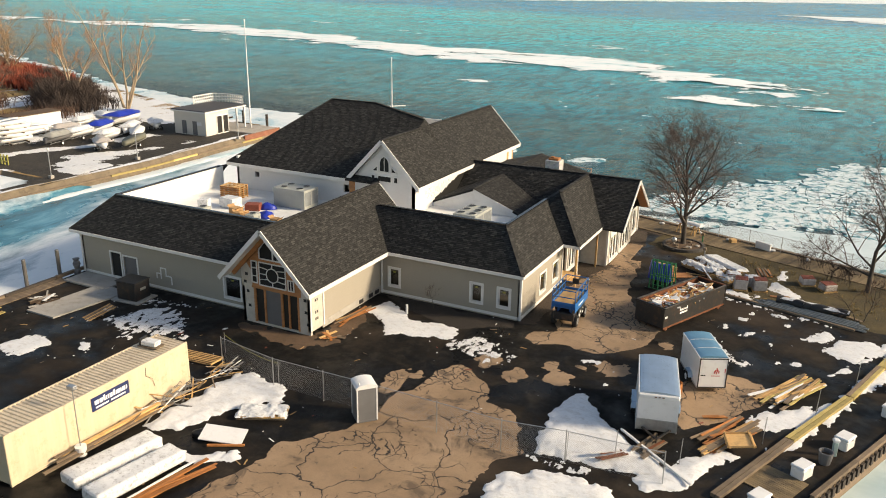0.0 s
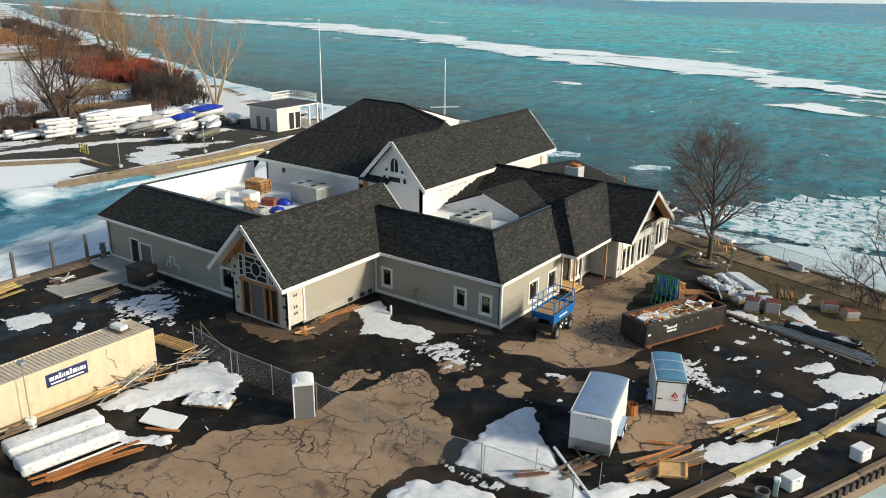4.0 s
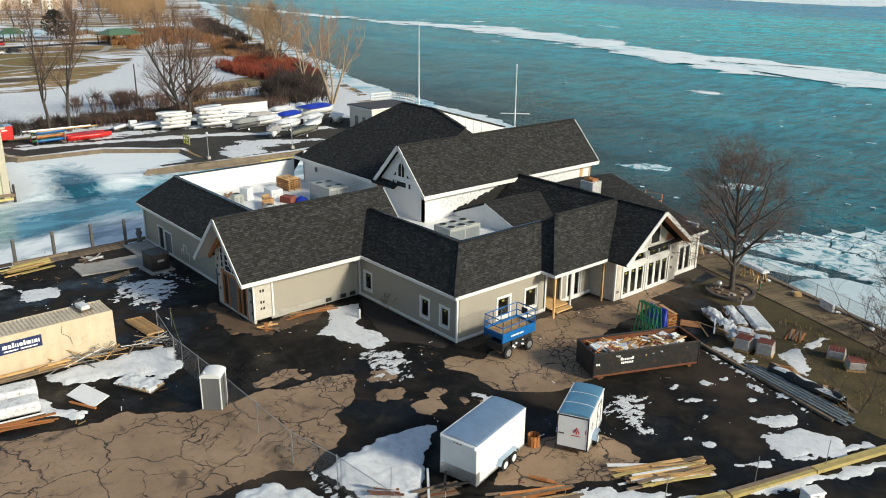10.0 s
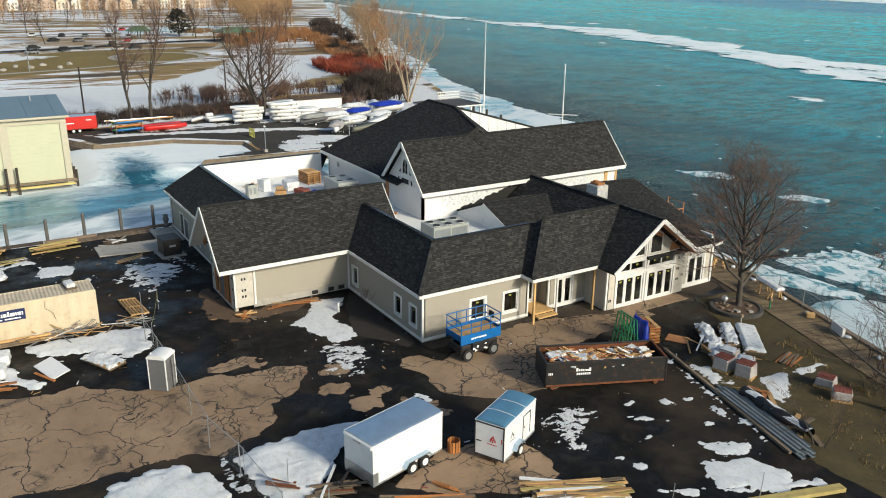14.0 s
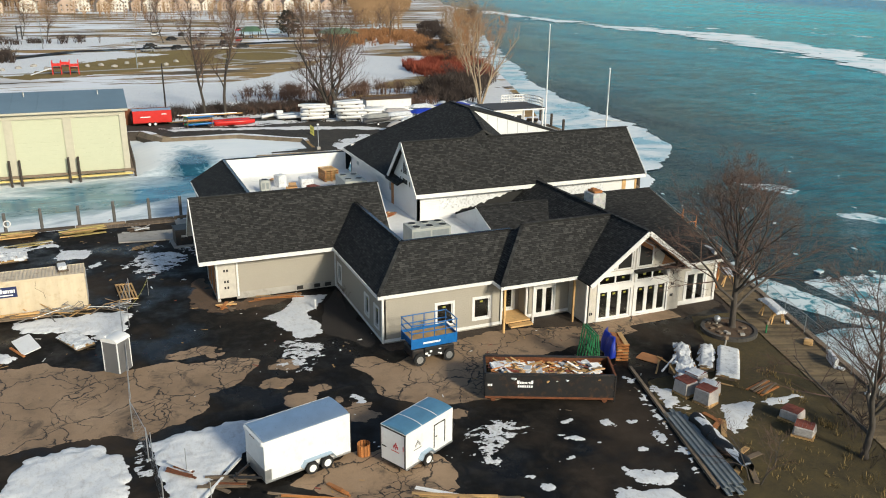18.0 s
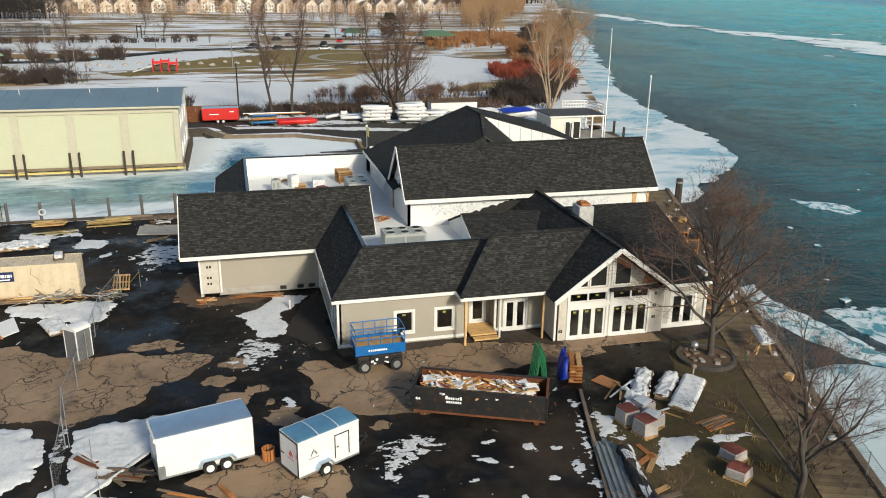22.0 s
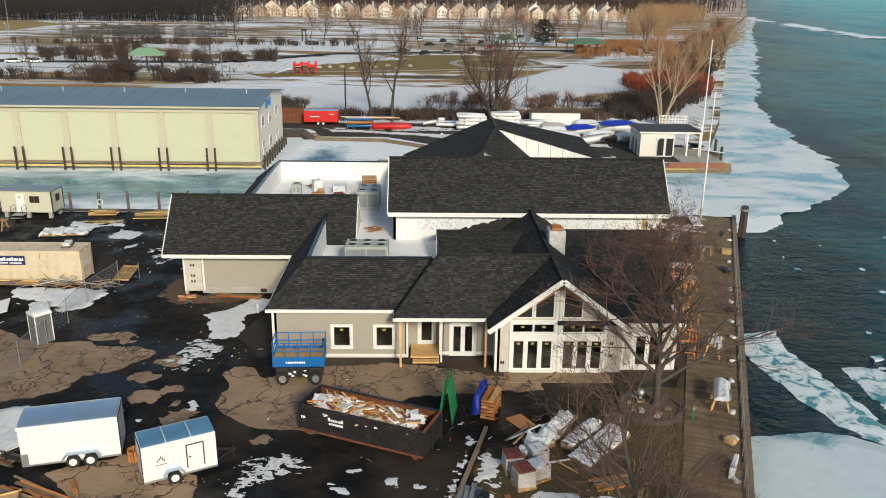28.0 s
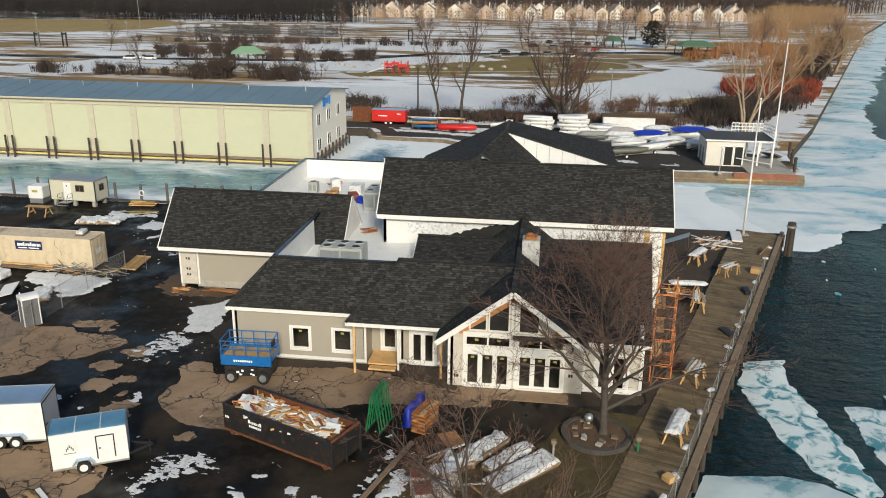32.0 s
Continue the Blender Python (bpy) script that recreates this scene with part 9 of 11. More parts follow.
plank_heap("loose boards on the white roof by the tall wall", pose(-35.6, 57.6, FLOOR, 0, 0, 20), 7, 1.4, 0.8, [ORANGE_WOOD, LUMBER, BRICKRED], 52, 1, 30, "loose_boards", 0.06)
plank_heap("offcuts lying by the entrance corner", pose(-30.4, 42.6, 0, 0, 0, 15), 10, 1.8, 0.8, [ORANGE_WOOD, LUMBER, OLDWOOD], 53, 1, 40, "offcuts", 0.05)
plank_heap("long boards along the foundation", pose(-31.0, 46.6, 0, 0, 0, -6), 7, 4.5, 0.5, [ORANGE_WOOD, LUMBER, OLDWOOD], 54, 1, 6, "loose_boards", 0.05)
c = thing("vent_stub", "white plastic pipe stub in the snow", "pipe", pose(-27.8, 48.9, 0))
bm = BM()
tube(bm, (0, 0, 0), (0, 0, 0.75), 0.09, n=10)
part("pipe", bm, WHITEPAINT, c)


# ---------------------------------------------------------------- trees
def grow(seed, height, spread, first=0.25, levels=4, kids=(5, 5, 4, 4), up=0.35, thick=0.03, wander=0.14, droop=0.0, stems=1, split=2, fine=0.007, lean_out=(0.08, 0.3), sway=None):
    """A bare tree: trunk with limbs, and the fine twigs apart."""
    rg = random.Random(seed)
    wood = BM()
    vs, fs = [], []

    def twig(p, q, r0, r1):
        d = (q - p).normalized()
        a = d.orthogonal().normalized()
        b = d.cross(a)
        k = len(vs)
        ring = [a, a * -0.5 + b * 0.866, a * -0.5 - b * 0.866]
        vs.extend(p + e * r0 for e in ring)
        if r1 <= 0:
            vs.append(q)
            fs.extend((k + i, k + (i + 1) % 3, k + 3) for i in range(3))
        else:
            vs.extend(q + e * r1 for e in ring)
            fs.extend((k + i, k + (i + 1) % 3, k + 3 + (i + 1) % 3, k + 3 + i) for i in range(3))

    def branch(p, d, length, r, level):
        n = (5, 4, 3, 2, 2, 1)[min(level, 5)]
        sides = (8, 6, 4)[min(level, 2)]
        pts = [p]
        w = wander if sway is None or level else sway
        for i in range(n):
            d = (d + Vector((rg.gauss(0, w), rg.gauss(0, w), rg.gauss(0, w * 0.6) + (up * 0.25 if level else 0.05) - droop * max(0, level - 1) * 0.1))).normalized()
            q = pts[-1] + d * (length / n)
            r0, r1 = r * (1 - 0.75 * i / n), r * (1 - 0.75 * (i + 1) / n)
            if level < split:
                tube(wood, pts[-1], q, r0, r1, sides, False)
            else:
                twig(pts[-1], q, r0, 0 if level >= levels and i == n - 1 else r1)
            pts.append(q)
        if level >= levels:
            return
        k = kids[min(level, len(kids) - 1)]
        for j in range(k):
            f = first + (1 - first) * (j + rg.uniform(0.2, 0.9)) / k if level == 0 else 0.25 + 0.75 * (j + rg.random()) / k
            f = min(f, 0.999)
            i = min(int(f * n), n - 1)
            b = pts[i].lerp(pts[i + 1], f * n - i)
            a = rg.uniform(0, 6.283)
            side = Vector((math.cos(a), math.sin(a), 0))
            side = (side - d * side.dot(d)).normalized()
            lean = rg.uniform(0.7, 1.15) * (1.1 - 0.45 * f)
            nd = (d * math.cos(lean) + side * math.sin(lean) + Vector((0, 0, up * 0.35))).normalized()
            nl = length * (spread if level == 0 else 0.62) * (1.15 - 0.55 * f) * rg.uniform(0.75, 1.15)
            branch(b, nd, nl, max(fine, r * (1 - 0.7 * f) * 0.62), level + 1)

    for s in range(stems):
        a = 6.283 * s / max(1, stems) + rg.random()
        lean = 0 if stems == 1 else rg.uniform(*lean_out)
        d0 = Vector((math.cos(a) * lean, math.sin(a) * lean, 1)).normalized()
        h = height * rg.uniform(0.8, 1.0) if stems > 1 else height
        if stems == 1:
            tube(wood, (0, 0, -0.1), (0, 0, 0.35), height * thick * 1.5, height * thick * 1.02, 8, False)
        branch(Vector((math.cos(a) * 0.3, math.sin(a) * 0.3, 0)) if stems > 1 else Vector((0, 0, 0.2)), d0, h * 0.92, height * thick, 0)
    me = bpy.data.meshes.new("crown")
    me.from_pydata(vs, [], fs)
    return wood, me


def tree(name, label, m, wood_mat, twig_mat, group="", **kw):
    c = thing(name, label, "tree", m, group)
    wood, twig = grow(**kw)
    part("trunk", wood, wood_mat, c, smooth=True)
    twig.materials.append(twig_mat)
    part("crown", twig, None, c, "bare twigs")
    return c


tree("bare_tree", "tall bare tree in a round stone bed", pose(-12.9, 76.1, 0.1), BARK, GREYTWIG, seed=5, height=9.5, spread=0.76, first=0.14, levels=5, kids=(24, 7, 5, 4, 3), up=0.16, thick=0.025, wander=0.12, fine=0.010, sway=0.025)
tree("bare_tree", "leaning bare tree on the dormant lawn", pose(3.0, 71.0, 0, 0, 5, 0), BARK, GREYTWIG, seed=9, height=9.4, spread=0.62, first=0.12, levels=5, kids=(14, 6, 5, 4, 3), up=0.26, thick=0.020, wander=0.17, fine=0.008)
tree("bare_shrub", "thin bare shrub beside the lawn edge", pose(2.6, 63.9, 0), BARK, TWIG, seed=12, height=3.4, spread=0.6, first=0.1, levels=3, kids=(9, 5, 4), up=0.3, thick=0.012, wander=0.2, stems=2)
tree("bare_shrub", "small bare shrub against the grey wall", pose(-26.6, 50.9, 0), BARK, TWIG, seed=14, height=1.5, spread=0.6, first=0.3, levels=3, kids=(7, 5, 4), up=0.3, thick=0.015, wander=0.2)
tree("bare_shrub", "bare brush in the long grass by the lawn", pose(-0.6, 76.0, 0), BARK, TWIG, seed=15, height=3.2, spread=0.55, first=0.1, levels=3, kids=(8, 6, 4), up=0.4, thick=0.010, wander=0.2, stems=4)
ring = thing("tree_ring", "round dark stone tree bed with stones and a lamp", "tree bed", pose(-12.75, 75.7, 0))
for k in range(36):
    a = k * 6.2832 / 36
    bm = BM()
    bbox(bm, 1.7, 1.98, -0.165, 0.165, 0, 0.3, 0.02, pose(0, 0, 0, 0, 0, math.degrees(a)))
    part("block", bm, plain("dark_kerb_stone", (0.055, 0.05, 0.045), 0.85) if k == 0 else bpy.data.materials["dark_kerb_stone"], ring)
bm = BM()
tube(bm, (0, 0, 0.02), (0, 0, 0.22), 1.76, 1.7, 28)
part("soil", bm, MUD, ring)
rg = random.Random(6)
for k in range(14):
    a, r = rg.uniform(0, 6.28), rg.uniform(0.5, 1.5)
    piece("stone", rg.choice([CONCRETE, OLDWOOD, OLDWOOD]), ring, (r * math.cos(a), r * math.sin(a), 0.27), (rg.uniform(0.15, 0.4), rg.uniform(0.15, 0.4), 0.14), (0, 0, rg.uniform(0, 90)))
gl = thing("gazing_globe", "silver garden globe on the tree bed", "globe", pose(-13.6, 75.3, 0.2))
bm = BM()
bmesh.ops.create_uvsphere(bm, u_segments=16, v_segments=10, radius=0.26)
bmesh.ops.translate(bm, verts=bm.verts, vec=(0, 0, 0.5))
part("globe", bm, GALV, gl, smooth=True)
bm = BM()
tube(bm, (0, 0, 0), (0, 0, 0.28), 0.1, 0.07, 10)
part("foot", bm, CONCRETE, gl)
for x, y in ((-11.4, 77.9), (-10.4, 73.3)):
    c = thing("garden_lamp", "short dark garden lamp post", "lamp", pose(x, y, 0))
    bm = BM()
    tube(bm, (0, 0, 0), (0, 0, 0.8), 0.06, n=8)
    part("post", bm, GREEN if x < -11 else CONCRETE, c)
    bm = BM()
    bbox(bm, -0.14, 0.14, -0.14, 0.14, 0.75, 1.0, 0.04)
    part("head", bm, OLDWOOD, c)

# ---------------------------------------------------------------- boardwalk and seawall
U = Vector((59.4, -20.8, 0)).normalized()          # runs east along the seawall
V = Vector((U.y, -U.x, 0)) * -1                     # points to the lake
A0 = Vector((-56.15, 96.78, 0))
WANG = math.degrees(math.atan2(U.y, U.x))
# dry grass standing in clumps on the lawn, longest beside the walk
rg = random.Random(77)
vs, fs = [], []
for k in range(520):
    x, y = rg.uniform(-7.5, 12.0), rg.uniform(63.6, 77.0)
    off = (Vector((x, y, 0)) - A0).dot(V)
    long = max(0.0, 1 - (-off - 4.7) / 3.0)
    if off > -4.75 or (x < -4 and y < 70) or y < 65.6 - 0.28 * (x + 8) or rg.random() > 0.35 + 0.65 * long:
        continue
    for j in range(rg.randint(7, 16)):
        a, r = rg.uniform(0, 6.28), rg.uniform(0, 0.38)
        bx, by, b = x + r * math.cos(a), y + r * math.sin(a), rg.uniform(0, 6.28)
        h, lean, w = rg.uniform(0.08, 0.22) + 0.38 * long * rg.random(), rg.uniform(0.05, 0.25), rg.uniform(0.012, 0.026)
        dx, dy = math.cos(b), math.sin(b)
        n = len(vs)
        vs += [(bx - dy * w, by + dx * w, 0.0), (bx + dy * w, by - dx * w, 0.0), (bx + dx * lean * 0.4 + dy * w * 0.7, by + dy * lean * 0.4 - dx * w * 0.7, h * 0.65), (bx + dx * lean * 0.4 - dy * w * 0.7, by + dy * lean * 0.4 + dx * w * 0.7, h * 0.65), (bx + dx * lean, by + dy * lean, h)]
        fs += [(n, n + 1, n + 2, n + 3), (n + 3, n + 2, n + 4)]
me = bpy.data.meshes.new("dry_grass")
me.from_pydata(vs, [], fs)
me.materials.append(DRYGRASS)
tagged(new("dry_grass", me), "dry tan grass standing in clumps on the lawn", "grass", kind="stuff")
bw = thing("boardwalk", "weathered brown plank boardwalk along the seawall", "boardwalk")
rg = random.Random(31)
for k in range(300):
    s = 1.0 + k * 0.222
    wd = 4.3 - 0.02 * s
    p = A0 + U * s - V * (wd / 2 + 0.15)
    piece("plank", DECK, bw, (p.x, p.y, 0.05 + rg.uniform(-0.006, 0.006)), (0.205, wd + rg.uniform(-0.05, 0.05), 0.06), (0, 0, WANG))
sw = thing("seawall", "timber seawall with heavy cap beam and piles", "seawall")
for k in range(22):
    p, q = A0 + U * (k * 4.5), A0 + U * (k * 4.5 + 4.45)
    c0 = (p + q) / 2
    piece("cap_beam", OLDWOOD, sw, (c0.x, c0.y, 0.1), (4.45, 0.42, 0.24), (0, 0, WANG))
for k in range(44):
    p = A0 + U * (k * 2.2) + V * 0.16
    bm = BM()
    tube(bm, (p.x, p.y, -3.0), (p.x, p.y, -0.1), 0.16, n=8)
    part("timber_post", bm, DARKWOOD, sw)
fpts = [A0 + U * 14 - V * 0.3, A0 + U * 96 - V * 0.3]
fence("seawall_fence", "thin chain-link fence along the seawall", [(p.x, p.y) for p in fpts], 1.5, 3.1, (), True, 0.028)
rg = random.Random(77)
for k in range(15):
    p = A0 + U * (6 + k * 3.7 + rg.uniform(-0.5, 0.5)) - V * rg.uniform(0.55, 0.8)
    c = thing("fence_weight", "white sandbag weighing down the fence foot", "sandbag", pose(p.x, p.y, 0.08, 0, 0, rg.uniform(0, 180)), "fence weights")
    bm = BM()
    bbox(bm, -0.28, 0.28, -0.17, 0.17, 0, 0.2, 0.08)
    part("bag", bm, WHITEPLASTIC, c, smooth=True)


def mooring(m, h=2.0):
    c = thing("mooring_dolphin", "cluster of tarred mooring piles with cap", "mooring", m)
    for k in range(5):
        a = k * 1.2566
        bm = BM()
        tube(bm, (0.28 * math.cos(a), 0.28 * math.sin(a), -3), (0.2 * math.cos(a), 0.2 * math.sin(a), h), 0.2, n=10)
        part("timber_post", bm, DARKWOOD, c)
    bm = BM()
    tube(bm, (0, 0, h - 0.5), (0, 0, h - 0.3), 0.48, n=14)
    part("band", bm, GALV, c)
    return c


mooring(pose(-53.4, 96.8, 0))


def saw_bench(m, boards, long=2.8, wrapped=False):
    c = thing("saw_trestles", "pair of timber trestles carrying " + ("white-wrapped boards" if wrapped else "loose planks"), "trestle", m)
    rg = random.Random(boards)
    for y in (-0.8, 0.8):
        for s in (-1, 1):
            for t in (-1, 1):
                piece("leg", LUMBER, c, (s * 0.42, y + t * 0.14, 0.42), (0.09, 0.05, 0.92), (t * 12, s * -14, 0))
        piece("beam", LUMBER, c, (0, y, 0.86), (1.05, 0.09, 0.1))
    for k in range(boards):
        piece("board", rg.choice([LUMBER, WHITEPAINT, GALV, WHITEPLASTIC]), c, (-0.4 + 0.8 * k / max(1, boards - 1), rg.uniform(-0.3, 0.3), 0.96 + 0.04 * (k % 3)), (0.13, long * rg.uniform(0.7, 1), 0.04), (0, rg.gauss(0, 3), rg.gauss(0, 5)))
    if wrapped:
        def hh(X, Y, D):
            return 1.02 + 0.18 * np.clip(D / 0.2, 0, 1) + 0.14 * fbm(X * 3, Y * 3, 8), D > 0
        me = field_mesh("sheeting", [(-0.45, -1.5), (0.4, -1.4), (0.45, 1.3), (-0.1, 1.7), (-0.4, 1.3)], 0.08, hh, 0)
        me.materials.append(WHITEPLASTIC)
        part("sheeting", me, None, c, "crumpled white sheeting")
    return c


saw_bench(pose(-13.2, 80.2, 0.08, 0, 0, WANG + 90), 6, 3.0, True)
saw_bench(pose(-20.6, 82.3, 0.08, 0, 0, WANG + 84), 7, 2.6)
saw_bench(pose(-33.4, 84.6, 0.02, 0, 0, WANG + 100), 6, 2.6)
saw_bench(pose(-45.1, 86.4, 0.02, 0, 0, WANG + 80), 4, 2.0, True)
saw_bench(pose(-42.0, 88.6, 0.02, 0, 0, WANG + 60), 5, 2.2)
bm = BM()
bbox(bm, -1.9, 1.6, -0.5, 0.55, 0.0, 0.14, 0.03)
solid("white_slab", bm, WHITEPAINT, "white painted board lying at the flagpole foot", "board", pose(-53.6, 91.6, 0.10, 0, 0, WANG + 12))
bm = BM()
bbox(bm, -0.7, 0.7, -1.9, 1.9, 0.0, 0.05, 0.01)
solid("leaning_sheet", bm, GALV, "pale grey sheet leaning on the north wall", "sheet", pose(-50.0, 84.6, 0.55, 24, 0, WANG + 8))
bm = BM()
bbox(bm, -0.35, 0.35, -1.0, 1.0, 0.0, 0.06, 0.02)
solid("leaning_board", bm, LUMBER, "pale board leaning on the seawall fence", "board", pose(-48.6, 93.2, 0.45, 0, -52, WANG + 84))
saw_bench(pose(-36.5, 84.2, 0.02, 0, 0, WANG + 20), 5, 2.2, True)
plank_heap("boards and roofing offcuts strewn by the deck corner", pose(-51.6, 89.0, 0.02, 0, 0, 35), 30, 4.2, 3.6, [WHITEPAINT, LUMBER, OLDWOOD, ORANGE_WOOD], 61, 4, 40, "offcuts", 0.05)
plank_heap("timber and sheet offcuts by the north wall", pose(-36.5, 83.6, 0.02, 0, 0, 20), 22, 2.6, 2.6, [ORANGE_WOOD, LUMBER, RUST, WHITEPAINT], 62, 4, 40, "offcuts", 0.05)
plank_heap("rusty offcuts under the scaffold", pose(-23.0, 81.2, 0.02, 0, 0, 20), 18, 2.0, 2.0, [ORANGE_WOOD, RUST, OLDWOOD], 63, 4, 40, "offcuts", 0.05)
for k, (s, v, mt, sz) in enumerate([(14.5, 0.9, LUMBER, (0.7, 0.9, 0.5)), (20, 1.0, BLACK, (1.4, 0.5, 0.3)), (29.5, 1.1, BLACK, (1.6, 0.6, 0.2)), (50.5, 0.9, LUMBER, (0.6, 0.5, 0.35)), (53.5, 0.8, WHITEPAINT, (0.25, 1.6, 0.7))]):
    p = A0 + U * s - V * v
    c = thing("deck_clutter", ("pale timber crate" if mt is LUMBER else "dark rubber mat roll" if mt is BLACK else "white board") + " lying on the boardwalk", "clutter", pose(p.x, p.y, 0.08, 0, 0, WANG + 20 * k))
    bm = BM()
    bbox(bm, -sz[0] / 2, sz[0] / 2, -sz[1] / 2, sz[1] / 2, 0, sz[2], 0.04)
    part("body", bm, mt, c)


# ---------------------------------------------------------------- scaffold on the north wall
def scaffold(m, bays, h):
    c = thing("scaffold", "rust-orange tubular scaffold tower by the north wall", "scaffold", m)
    steel = plain("orange_scaffold_paint", (0.55, 0.19, 0.05), 0.6, var=0.3, scale=4) if "orange_scaffold_paint" not in bpy.data.materials else bpy.data.materials["orange_scaffold_paint"]
    for i in range(bays + 1):
        x = i * 2.1
        for y in (0, 1.3):
            bm = BM()
            tube(bm, (x, y, 0), (x, y, h), 0.042, n=6)
            part("standard", bm, steel, c)
        z = 0.35
        while z < h:
            bm = BM()
            tube(bm, (x, 0, z), (x, 1.3, z), 0.032, n=5)
            part("rung", bm, steel, c)
            z += 0.85
    for i in range(bays):
        for y in (0, 1.3):
            for z0 in [k * 1.9 for k in range(int(h / 1.9))]:
                bm = BM()
                tube(bm, (i * 2.1, y, z0 + 0.2), (i * 2.1 + 2.1, y, z0 + 1.8), 0.018, n=5)
                tube(bm, (i * 2.1, y, z0 + 1.8), (i * 2.1 + 2.1, y, z0 + 0.2), 0.018, n=5)
                part("cross_brace", bm, steel, c)
            bm = BM()
            tube(bm, (i * 2.1, y, h - 0.05), (i * 2.1 + 2.1, y, h - 0.05), 0.022, n=5)
            part("guard_rail", bm, steel, c)
        for z in (1.9, 3.6):
            for k in range(2):
                piece("deck_plank", LUMBER, c, (i * 2.1 + 1.05, 0.2 + k * 0.28, z), (2.3, 0.24, 0.05))
    return c


scaffold(pose(-26.2, 80.3, 0, 0, 0, -7), 1, 5.2)
scaffold(pose(-22.2, 79.7, 0, 0, 0, -7), 1, 3.6)


# ---------------------------------------------------------------- flagpoles
def flagpole(m, h, yard, label):
    c = thing("flagpole", label, "flagpole", m)
    bm = BM()
    for k in range(6):
        z0, z1 = h * k / 6, h * (k + 1) / 6
        tube(bm, (0, 0, z0), (0, 0, z1), 0.13 - 0.07 * k / 6, 0.13 - 0.07 * (k + 1) / 6, 10, k in (0, 5))
    bmesh.ops.remove_doubles(bm, verts=bm.verts, dist=0.002)
    part("pole", bm, WHITEPAINT, c, smooth=True)
    bm = BM()
    bmesh.ops.create_uvsphere(bm, u_segments=10, v_segments=6, radius=0.12)
    bmesh.ops.translate(bm, verts=bm.verts, vec=(0, 0, h + 0.08))
    part("ball", bm, WHITEPAINT, c)
    if yard:
        bm = BM()
        tube(bm, (-1.3, -1.35, h * 0.56), (1.3, 1.35, h * 0.56), 0.06, n=8)
        part("yardarm", bm, WHITEPAINT, c)
    bm = BM()
    bbox(bm, -0.5, 0.5, -0.5, 0.5, 0, 0.12, 0.03)
    part("base", bm, CONCRETE, c)
    return c


flagpole(pose(-54.9, 92.6, 0), 13.9, True, "tall white flagpole with yardarm on the deck corner")
flagpole(pose(-88.0, 103.2, 0), 17.2, False, "very tall white flagpole by the gatehouse")


# ---------------------------------------------------------------- canal edge piles
rg = random.Random(5)
for k, y in enumerate([42.0, 38.9, 35.5, 32.2, 28.8, 25.6, 22.4, 19.2, 16.0, 12.8, 9.6, 6.4, 3.0, -0.5]):
    c = thing("mooring_pile", "weathered round timber mooring pile", "pile", pose(-57.25 + rg.uniform(-0.05, 0.05), y, 0), "canal piles")
    h = 2.1 + rg.uniform(-0.15, 0.2)
    bm = BM()
    tube(bm, (0, 0, -3), (0, 0, h), 0.17, 0.15, 10)
    part("shaft", bm, PILEWOOD if y > 38 else PILEWOOD, c)
    bm = BM()
    tube(bm, (0, 0, h), (0, 0, h + 0.06), 0.17, 0.12, 10)
    part("cap", bm, GREYPLASTIC, c)
lr = thing("life_ring", "white life ring hung on a canal pile", "ring", pose(-56.95, 25.8, 1.0, 0, 90, 0))
bm = BM()
for k in range(16):
    a0, a1 = k * 6.2832 / 16, (k + 1) * 6.2832 / 16
    tube(bm, (0.3 * math.cos(a0), 0.3 * math.sin(a0), 0), (0.3 * math.cos(a1), 0.3 * math.sin(a1), 0), 0.07, n=6, caps=False)
part("ring", bm, WHITEPAINT, lr)
beam_run("dark timber kerb along the canal edge", [(-56.7, 60), (-56.7, -20)], [OLDWOOD, DARKWOOD], 0.14, 1, "canal_kerb", 15)
bl = thing("canal_winch", "grey covered winch at the canal edge", "winch", pose(-56.3, 43.0, 0))
bm = BM()
for (r0, z0), (r1, z1) in zip([(0.3, 0), (0.2, 0.5), (0.32, 0.9), (0.2, 1.2)], [(0.2, 0.5), (0.32, 0.9), (0.2, 1.2), (0.3, 1.35)]):
    tube(bm, (0, 0, z0), (0, 0, z1), r0, r1, 10)
part("cover", bm, GREYPLASTIC, bl, smooth=True)


# ---------------------------------------------------------------- boathouse
bh = thing("boathouse", "long yellow covered boathouse with blue-grey metal roof", "building", pose(-84.2, 38.3, 0))
BL, BWD, BZ, BE, BR = 118.0, 19.6, -0.9, 7.7, 9.0
bm = BM()
slab(bm, [(0.5, 0.4, BE), (-BWD / 2, 0.4, BR), (-BWD / 2, -BL, BR), (0.5, -BL, BE)], 0.15)
part("roof_slope", bm, BHROOF, bh, "blue-grey standing-seam roof")
bm = BM()
slab(bm, [(-BWD - 0.5, 0.4, BE), (-BWD / 2, 0.4, BR), (-BWD / 2, -BL, BR), (-BWD - 0.5, -BL, BE)], 0.15)
part("roof_slope", bm, BHROOF, bh, "blue-grey standing-seam roof")
for k in range(38):
    y = -1.0 - k * 3.1
    bm = BM()
    bar(bm, (0.5, y, BE + 0.02), (-BWD / 2, y, BR + 0.02), 0.06, 0.05)
    part("roof_seam", bm, BHROOF, bh)
bm = BM()
bbox(bm, 0.44, 0.58, -BL, 0.4, BE - 0.25, BE + 0.02, 0.02)
part("gutter", bm, BHTRIM, bh)
bm = BM()
box(bm, -BWD + 0.02, -0.35, -BL, -0.3, BZ + 0.2, BE - 0.1)
part("core", bm, BHWALL, bh)
bm = BM()
prism(bm, [(0, BZ), (-BWD, BZ), (-BWD, BE - 0.05), (-BWD / 2, BR - 0.08), (0, BE - 0.05)], 0, 0.25)
